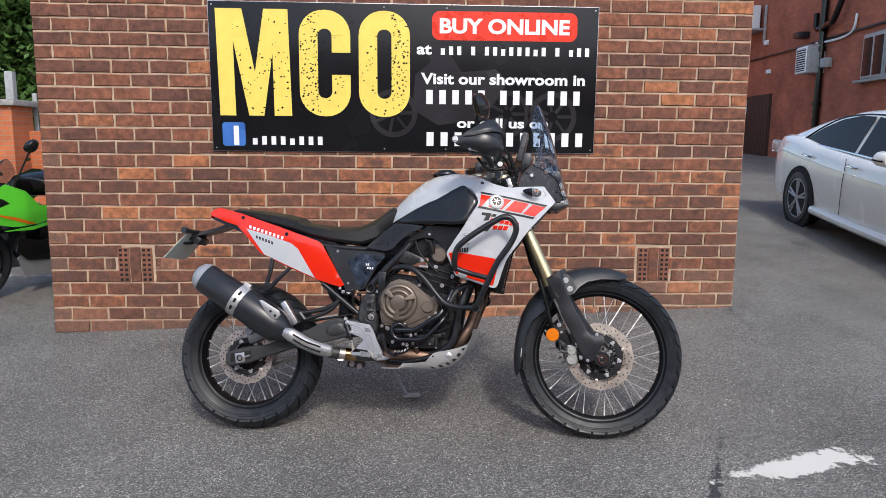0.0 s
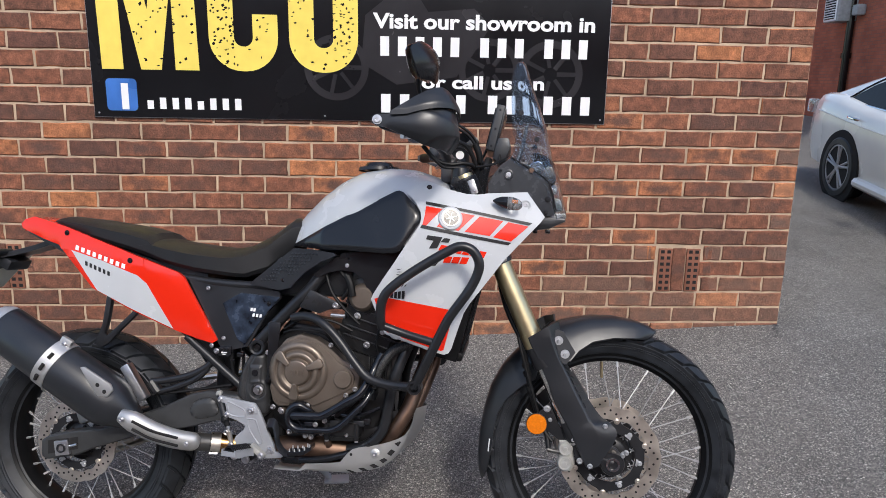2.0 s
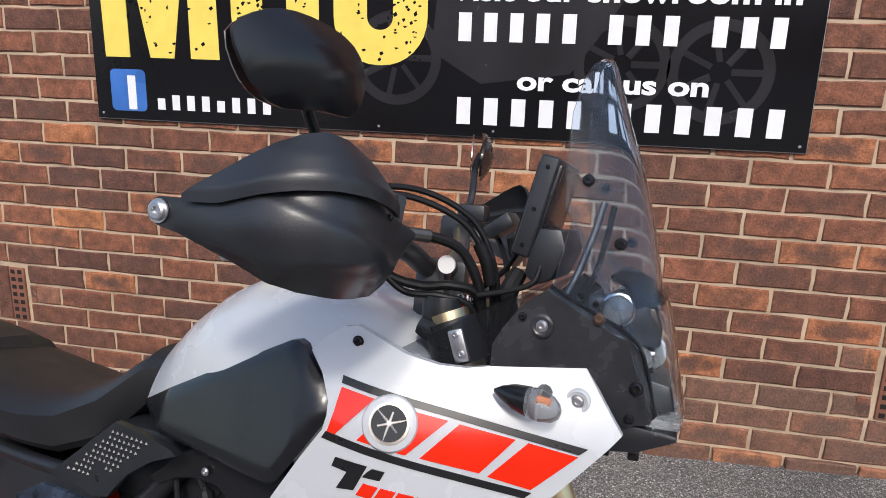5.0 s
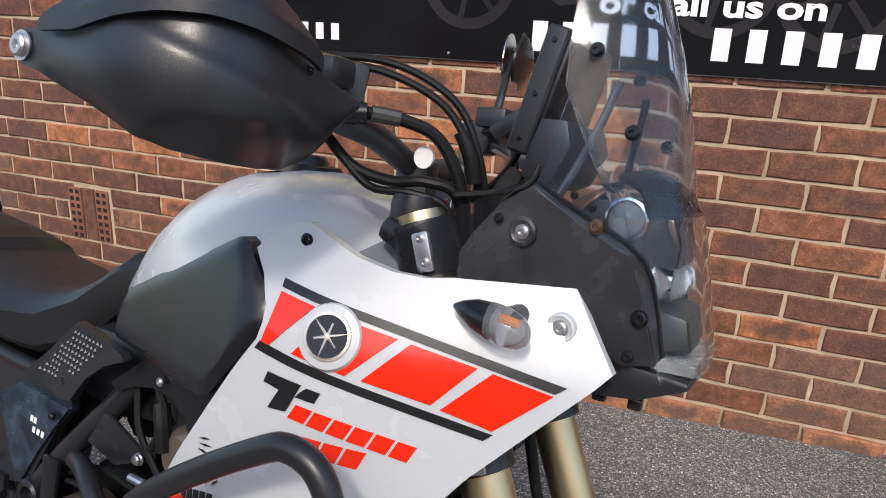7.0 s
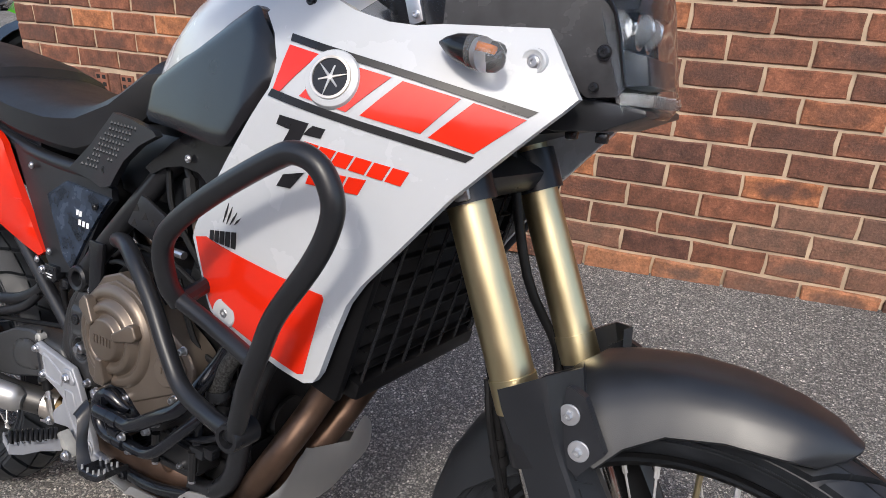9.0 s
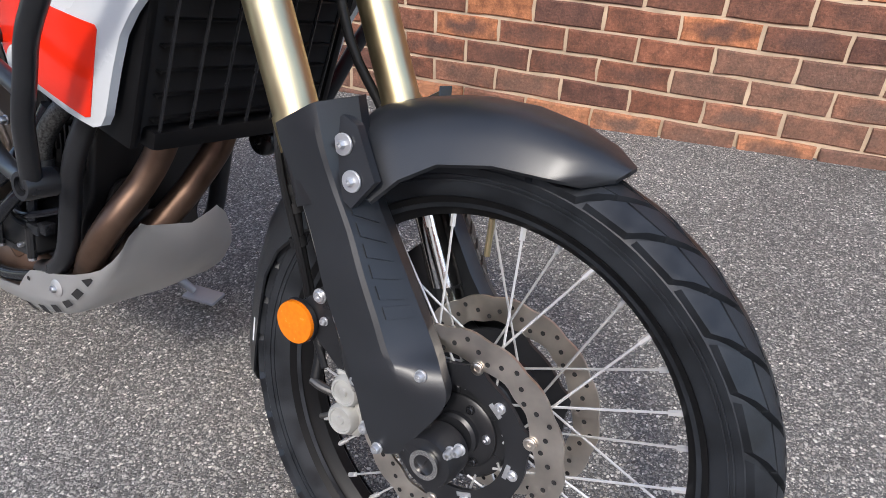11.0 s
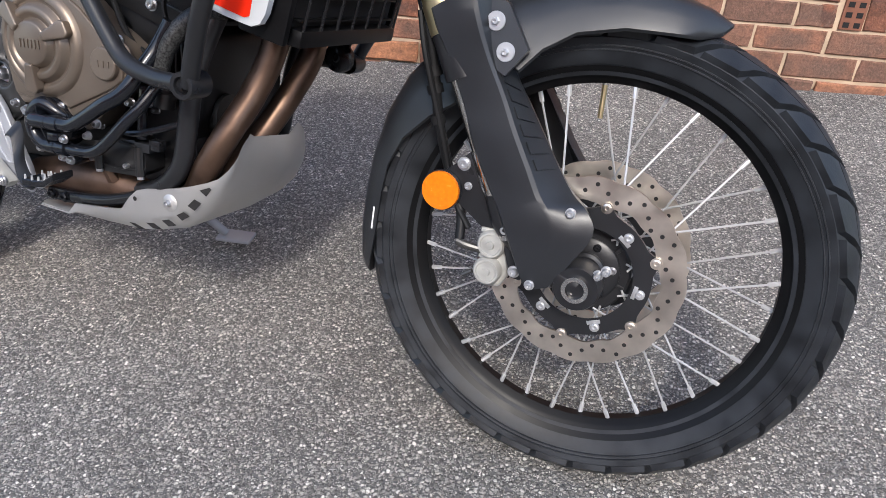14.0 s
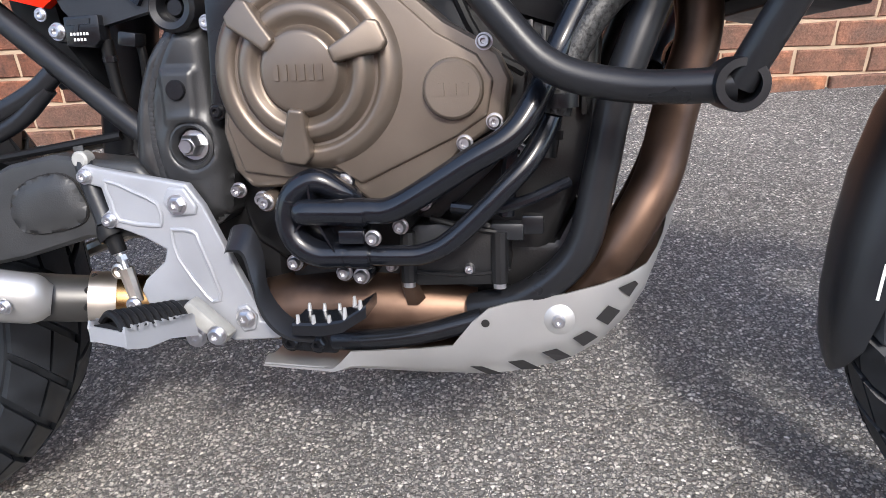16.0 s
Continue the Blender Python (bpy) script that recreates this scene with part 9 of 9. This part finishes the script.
        for ax in (0.0, 2.87):
            c = Vector((ax, sg * 0.925, 0.33))
            part("wheel_arch", lathe([(0.0, 0), (0.385, 0), (0.395, -sg * 0.02)], c, 40), M_DARK, car)
            w = part("wheel", lathe([(0.235, -sg * 0.20), (0.27, -sg * 0.205), (0.322, -sg * 0.19), (0.33, -sg * 0.1), (0.325, -sg * 0.01), (0.30, sg * 0.012), (0.25, sg * 0.014), (0.236, sg * 0.004), (0.225, -sg * 0.10)], c, 56), M_TYRE, car, "low profile tyre")
            part("rim", lathe([(0.238, sg * 0.008), (0.228, sg * 0.010), (0.222, -sg * 0.02), (0.215, -sg * 0.10)], c, 48), M_ALUP, w)
            part("rim_well", lathe([(0.0, -sg * 0.05), (0.22, -sg * 0.05)], c, 30), M_DARK, w)
            part("hub_cap", lathe([(0, sg * 0.012), (0.035, sg * 0.010), (0.05, -sg * 0.02)], c, 24), M_ALUP, w)
            for k in range(5):
                for da in (-0.13, 0.13):
                    a = 2 * math.pi * k / 5 + 0.3
                    part("rim_spoke", tube([c + Vector((0.03 * math.cos(a), -sg * 0.002, 0.03 * math.sin(a))), c + Vector((0.228 * math.cos(a + da), sg * 0.004, 0.228 * math.sin(a + da)))], [0.017, 0.013], 8, 2), M_ALUP, w)
    part("bumper_reflector", box((-1.05, -0.5, 0.5), (0.02, 0.3, 0.05), 0.005), M_REDLENS, car)
    part("aerial", prism([(0.0, 1.385), (0.18, 1.44), (0.03, 1.46)], -0.015, 0.015, 0.005), M_CARPAINT, car)


build_car()


# ---------------------------------------------------------------- the green sport motorcycle by the corner
def build_green():
    gz = ground_z(-3.2, 5.6)
    b = thing("sport_motorcycle", pose(-3.0, 6.66, gz - 0.01) @ pose(0, 0, 0, 0, 0, -111) @ pose(0, 0, 0, -8, 0, 0), "bright green and black sport motorcycle parked by the wall", "motorcycle")
    for nm, x, R, w in (("front_wheel", 1.37, 0.30, 0.11), ("rear_wheel", 0.0, 0.31, 0.15)):
        c = Vector((x, 0, 0.30))
        t = part(nm, lathe([(0.21, -w * 0.35), (0.25, -w * 0.5), (R - 0.02, -w * 0.42), (R, 0), (R - 0.02, w * 0.42), (0.25, w * 0.5), (0.21, w * 0.35)], c, 56), M_TYRE, b, "black road tyre")
        part("rim", lathe([(0.215, -w * 0.38), (0.20, -w * 0.2), (0.20, w * 0.2), (0.215, w * 0.38), (0.215, -w * 0.38)], c, 48), M_BLACKGLOSS, t)
        part("hub", lathe([(0, -0.06), (0.045, -0.06), (0.045, 0.06), (0, 0.06)], c, 20), M_BLACKGLOSS, t)
        for k in range(5):
            a = 2 * math.pi * k / 5
            for s in (-0.12, 0.12):
                part("rim_spoke", tube([c + Vector((0.04 * math.cos(a), 0, 0.04 * math.sin(a))), c + Vector((0.205 * math.cos(a + s), 0, 0.205 * math.sin(a + s)))], 0.012, 8, 1), M_BLACKGLOSS, t)
        part("brake_disc", lathe([(0.145, 0.055), (0.145, 0.06), (0.11, 0.06), (0.11, 0.055), (0.145, 0.055)], c, 50, None, lambda a, r: 0.004 * math.cos(10 * a) if r > 0.13 else 0), M_STEEL, t)
    for sg in (-1, 1):
        part("fork_leg", tube([(1.37, sg * 0.09, 0.30), (1.27, sg * 0.09, 0.58), (1.13, sg * 0.09, 0.96)], [0.024, 0.024, 0.02], 14, 2), M_BLACKPAINT, b)
        part("side_fairing", panel([(1.46, 0.80), (1.52, 0.72), (1.40, 0.66), (1.20, 0.62), (1.0, 0.63), (0.75, 0.70), (0.62, 0.76), (0.80, 0.77), (1.0, 0.78), (1.12, 0.90), (1.25, 0.95), (1.38, 0.88)], lambda x, z, sg=sg: sg * (0.22 - 0.34 * max(0.0, x - 1.12) - 0.12 * abs(z - 0.72)), 0.01, 0.04, 0, None, -sg), M_GREEN, b, "bright green side fairing")
        part("orange_flash", panel([(1.40, 0.74), (1.10, 0.64), (1.02, 0.635), (1.20, 0.70)], lambda x, z, sg=sg: sg * (0.224 - 0.34 * max(0.0, x - 1.12) - 0.12 * abs(z - 0.72)), 0.002, 0.05, 0, None, -sg), M_ORANGE, b)
        part("lower_fairing", panel([(1.15, 0.53), (0.95, 0.48), (0.72, 0.54), (0.66, 0.42), (0.80, 0.30), (1.05, 0.33), (1.18, 0.42)], lambda x, z, sg=sg: sg * (0.19 - 0.2 * max(0, 0.4 - z)), 0.01, 0.05, 0, None, -sg), M_BLACKGLOSS, b)
        part("belly_pan", panel([(1.15, 0.36), (1.02, 0.44), (0.70, 0.36), (0.45, 0.30), (0.48, 0.22), (0.75, 0.17), (1.05, 0.19)], lambda x, z, sg=sg: sg * (0.15 + 0.12 * (z - 0.2)), 0.01, 0.05, 0, None, -sg), M_ALUP, b, "silver belly pan")
        part("headlight", panel([(1.50, 0.80), (1.54, 0.74), (1.42, 0.70), (1.36, 0.74), (1.42, 0.80)], lambda x, z, sg=sg: sg * (0.226 - 0.34 * max(0.0, x - 1.12)), 0.004, 0.04, 0, None, -sg), M_LENS, b, "slanted clear headlight")
        part("clip_on", tube([(1.08, sg * 0.10, 0.98), (1.05, sg * 0.22, 0.99), (1.0, sg * 0.34, 0.97)], 0.014, 10, 3), M_BLACKPAINT, b)
        mr = part("mirror", loft([[(1.20 + dx, sg * (0.33 + 0.050 * math.cos(a) * w + 0.02 * math.sin(a)), 1.27 + 0.055 * math.sin(a) * w) for a in np.linspace(0, 2 * math.pi, 15)[:-1]] for dx, w in ((-0.02, 0.9), (0.0, 1.0), (0.03, 0.8), (0.05, 0.3))]), M_BLACKSAT, b, "black fairing mirror")
        part("mirror_stalk", tube([(1.20, sg * 0.20, 0.99), (1.20, sg * 0.25, 1.10), (1.20, sg * 0.31, 1.22)], 0.007, 8, 3), M_BLACKPAINT, mr)
    part("nose", loft([[(x, w * math.cos(a), z + h * math.sin(a)) for a in np.linspace(0, 2 * math.pi, 17)[:-1]] for x, w, z, h in ((1.12, 0.19, 0.82, 0.11), (1.30, 0.16, 0.80, 0.10), (1.46, 0.09, 0.76, 0.06), (1.54, 0.03, 0.73, 0.03))]), M_BLACKGLOSS, b)
    part("windscreen", loft([[(x, w * s, z - 0.09 * s * s) for s in np.linspace(-1, 1, 11)] + [(x - 0.006, w * s, z - 0.006 - 0.09 * s * s) for s in np.linspace(1, -1, 11)] for x, w, z in ((1.42, 0.10, 0.87), (1.32, 0.14, 0.99), (1.20, 0.13, 1.08), (1.12, 0.09, 1.12))]), M_SMOKE, b, "smoked windscreen")
    part("front_mudguard", loft([[(1.37 + 0.33 * math.cos(a), y, 0.30 + 0.33 * math.sin(a)) for y in np.linspace(-0.07, 0.07, 7)] + [(1.37 + 0.325 * math.cos(a), y, 0.30 + 0.325 * math.sin(a)) for y in np.linspace(0.07, -0.07, 7)] for a in np.linspace(0.5, 2.4, 10)]), M_BLACKGLOSS, b)
    part("fuel_tank", loft([[(x, w * math.cos(a), z + h * math.sin(a)) for a in np.linspace(0, 2 * math.pi, 17)[:-1]] for x, w, z, h in ((0.48, 0.08, 0.84, 0.05), (0.62, 0.15, 0.88, 0.09), (0.82, 0.18, 0.92, 0.11), (1.0, 0.14, 0.90, 0.08))]), M_BLACKGLOSS, b, "gloss black fuel tank")
    part("seat", loft([[(x, w * math.cos(a), z + 0.05 * math.sin(a)) for a in np.linspace(0, 2 * math.pi, 13)[:-1]] for x, w, z in ((-0.35, 0.07, 0.98), (-0.1, 0.12, 0.92), (0.2, 0.14, 0.80), (0.5, 0.10, 0.82))]), M_SEAT, b, "black seat")
    part("tail", loft([[(x, w * math.cos(a), z + 0.05 * math.sin(a)) for a in np.linspace(0, 2 * math.pi, 13)[:-1]] for x, w, z in ((-0.48, 0.03, 0.97), (-0.2, 0.11, 0.88), (0.15, 0.13, 0.76))]), M_GREEN, b)
    for sg in (-1, 1):
        part("green_blade", panel([(1.30, 0.60), (1.05, 0.585), (0.72, 0.64), (0.60, 0.70), (0.74, 0.665), (1.05, 0.615)], lambda x, z, sg=sg: sg * 0.205, 0.008, 0.05, 0, None, -sg), M_GREEN, b, "narrow green lower blade")
        part("frame_beam", tube([(1.10, sg * 0.12, 0.80), (0.80, sg * 0.15, 0.70), (0.50, sg * 0.13, 0.50)], 0.022, 10, 3), M_BLACKPAINT, b)
    part("radiator", box((1.08, 0, 0.52), (0.05, 0.30, 0.26), 0.02), M_BLACKPL, b)
    part("engine", box((0.68, 0, 0.46), (0.50, 0.30, 0.40), 0.05), M_ENGINE, b)
    part("swingarm", box((0.25, 0, 0.33), (0.55, 0.22, 0.06), 0.02), M_BLACKPAINT, b)
    part("red_spring", tube([(0.62, 0.19, 0.56), (0.55, 0.19, 0.54)], 0.012, 8, 1), M_RED, b)


build_green()


# ---------------------------------------------------------------- bricks of the front wall, last of all
def brick_mesh(w, h, seed):
    """A worn brick face: rounded edges, corners a little off square."""
    rng = random.Random(seed)
    d, r = 0.018, 0.0042
    jit = lambda s: rng.uniform(-s, s)
    xa, xb, za, zb = -w / 2, w / 2, -h / 2, h / 2
    ring = [(xa, za), (xa + w * 0.32, za), (xa + w * 0.67, za), (xb, za), (xb, 0), (xb, zb), (xb - w * 0.36, zb), (xb - w * 0.70, zb), (xa, zb), (xa, 0)]
    outer = [(x + jit(0.0028), r * 0.9, z + jit(0.0024)) for x, z in ring]
    inner = [(ox * (1 - 2 * r / w) + jit(0.0012), jit(0.0014), oz * (1 - 2 * r / h) + jit(0.001)) for ox, _, oz in outer]
    deep = [(ox, d, oz) for ox, _, oz in outer]
    vs = deep + outer + inner
    fs = [(10 + i, 10 + (i + 1) % 10, (i + 1) % 10, i) for i in range(10)] + [(20 + i, 20 + (i + 1) % 10, 10 + (i + 1) % 10, 10 + i) for i in range(10)]
    fs += [(20, 21, 29), (21, 27, 28, 29), (21, 22, 26, 27), (22, 23, 24), (22, 24, 25, 26)]
    return vs, fs


def as_mesh(vs, fs, name, material):
    me = bpy.data.meshes.new(name)
    me.from_pydata(vs, [], fs)
    me.materials.append(material)
    me.polygons.foreach_set("use_smooth", [True] * len(me.polygons))
    me.set_sharp_from_angle(angle=radians(40))
    return me


def lay_bricks():
    joint = 0.0108
    lens = {"full": PITCH - joint, "half": PITCH / 2 - joint}
    kinds = {k: [as_mesh(*brick_mesh(w, COURSE - joint, 7 * i + len(k)), "brick", M_BRICK1) for i in range(6)] for k, w in lens.items()}
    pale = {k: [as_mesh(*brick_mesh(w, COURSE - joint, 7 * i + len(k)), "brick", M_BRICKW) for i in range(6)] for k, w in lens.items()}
    rng = random.Random(3)
    far_v, far_f = [], []
    vents = ((-2.066, -1.82), (1.41, 1.655))
    for k in range(-5, 37):
        z = Z0 + COURSE * (k + 0.5)
        x = WX0
        seq = (["full"] * 19 + ["half"]) if k % 2 == 0 else (["half"] + ["full"] * 19)
        for kind in seq:
            w = PITCH if kind == "full" else PITCH / 2
            cx = x + w / 2
            x += w
            if z < ground_z(cx, WY) - 0.06 or (0 <= k < 3 and any(a - 0.06 < cx < b + 0.06 for a, b in vents)):
                for a, b in vents:
                    for lo, hi in ((x - w, min(x, a - 0.004)), (max(x - w, b + 0.004), x)):
                        if z > ground_z(cx, WY) - 0.06 and hi - lo > 0.03 and a - 0.06 < cx < b + 0.06:
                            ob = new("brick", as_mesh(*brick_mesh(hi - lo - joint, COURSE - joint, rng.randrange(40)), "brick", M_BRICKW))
                            ob.location = ((lo + hi) / 2, WY, z)
                            ob.parent = wall_front
                continue
            proud = rng.uniform(-0.002, 0.002) + (-0.012 if z + COURSE / 2 < ground_z(cx, WY) + 0.09 and cx < 1.6 else 0)
            if k < 11:
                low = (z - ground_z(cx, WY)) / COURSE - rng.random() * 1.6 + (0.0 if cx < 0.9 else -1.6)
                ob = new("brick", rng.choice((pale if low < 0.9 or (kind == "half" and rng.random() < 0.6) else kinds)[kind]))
                ob.location = (cx, WY + proud, z)
                ob.rotation_euler = (rng.uniform(-0.012, 0.012), rng.uniform(-0.004, 0.004), rng.uniform(-0.008, 0.008))
                if rng.random() < 0.5:
                    ob.rotation_euler.y += math.pi
                ob.parent = wall_front
            else:
                vs, fs = brick_mesh(lens[kind], COURSE - joint, rng.randrange(40))
                o = len(far_v)
                far_v += [(cx + a, WY + proud + b, z + c) for a, b, c in vs]
                far_f += [tuple(o + i for i in f) for f in fs]
    ob = new("bricks_above", as_mesh(far_v, far_f, "bricks_above", M_BRICKN))
    ob.parent = wall_front
    tagged(ob, kind="stuff")
    # air bricks with a soldier brick between
    for a, b in vents:
        zc, h = Z0 + COURSE * 1.42, COURSE * 2.72
        for i, cx in enumerate((a + 0.048, (a + b) / 2, b - 0.048)):
            if i == 1:
                ob = new("brick", as_mesh(*brick_mesh(0.07, h, 77), "brick", M_BRICK1))
                ob.location = (cx, WY, zc)
                ob.parent = wall_front
                continue
            v = part("air_brick", box((cx, WY + 0.012, zc), (0.072, 0.03, h), 0.004), M_VENT, wall_front, "terracotta air brick with square holes")
            for r in range(7):
                for c in (-1, 1):
                    part("vent_hole", box((cx + c * 0.0165, WY - 0.003, zc - h / 2 + h * (r + 0.5) / 7), (0.019, 0.003, 0.017), 0), M_DARK, v)
        for cx in (a - 0.03, b + 0.03):
            for r in range(3):
                ob = new("brick", as_mesh(*brick_mesh(0.048, COURSE - joint, 60 + r), "brick", M_BRICK1))
                ob.location = (cx, WY, Z0 + COURSE * (r + 0.5))
                ob.parent = wall_front


lay_bricks()
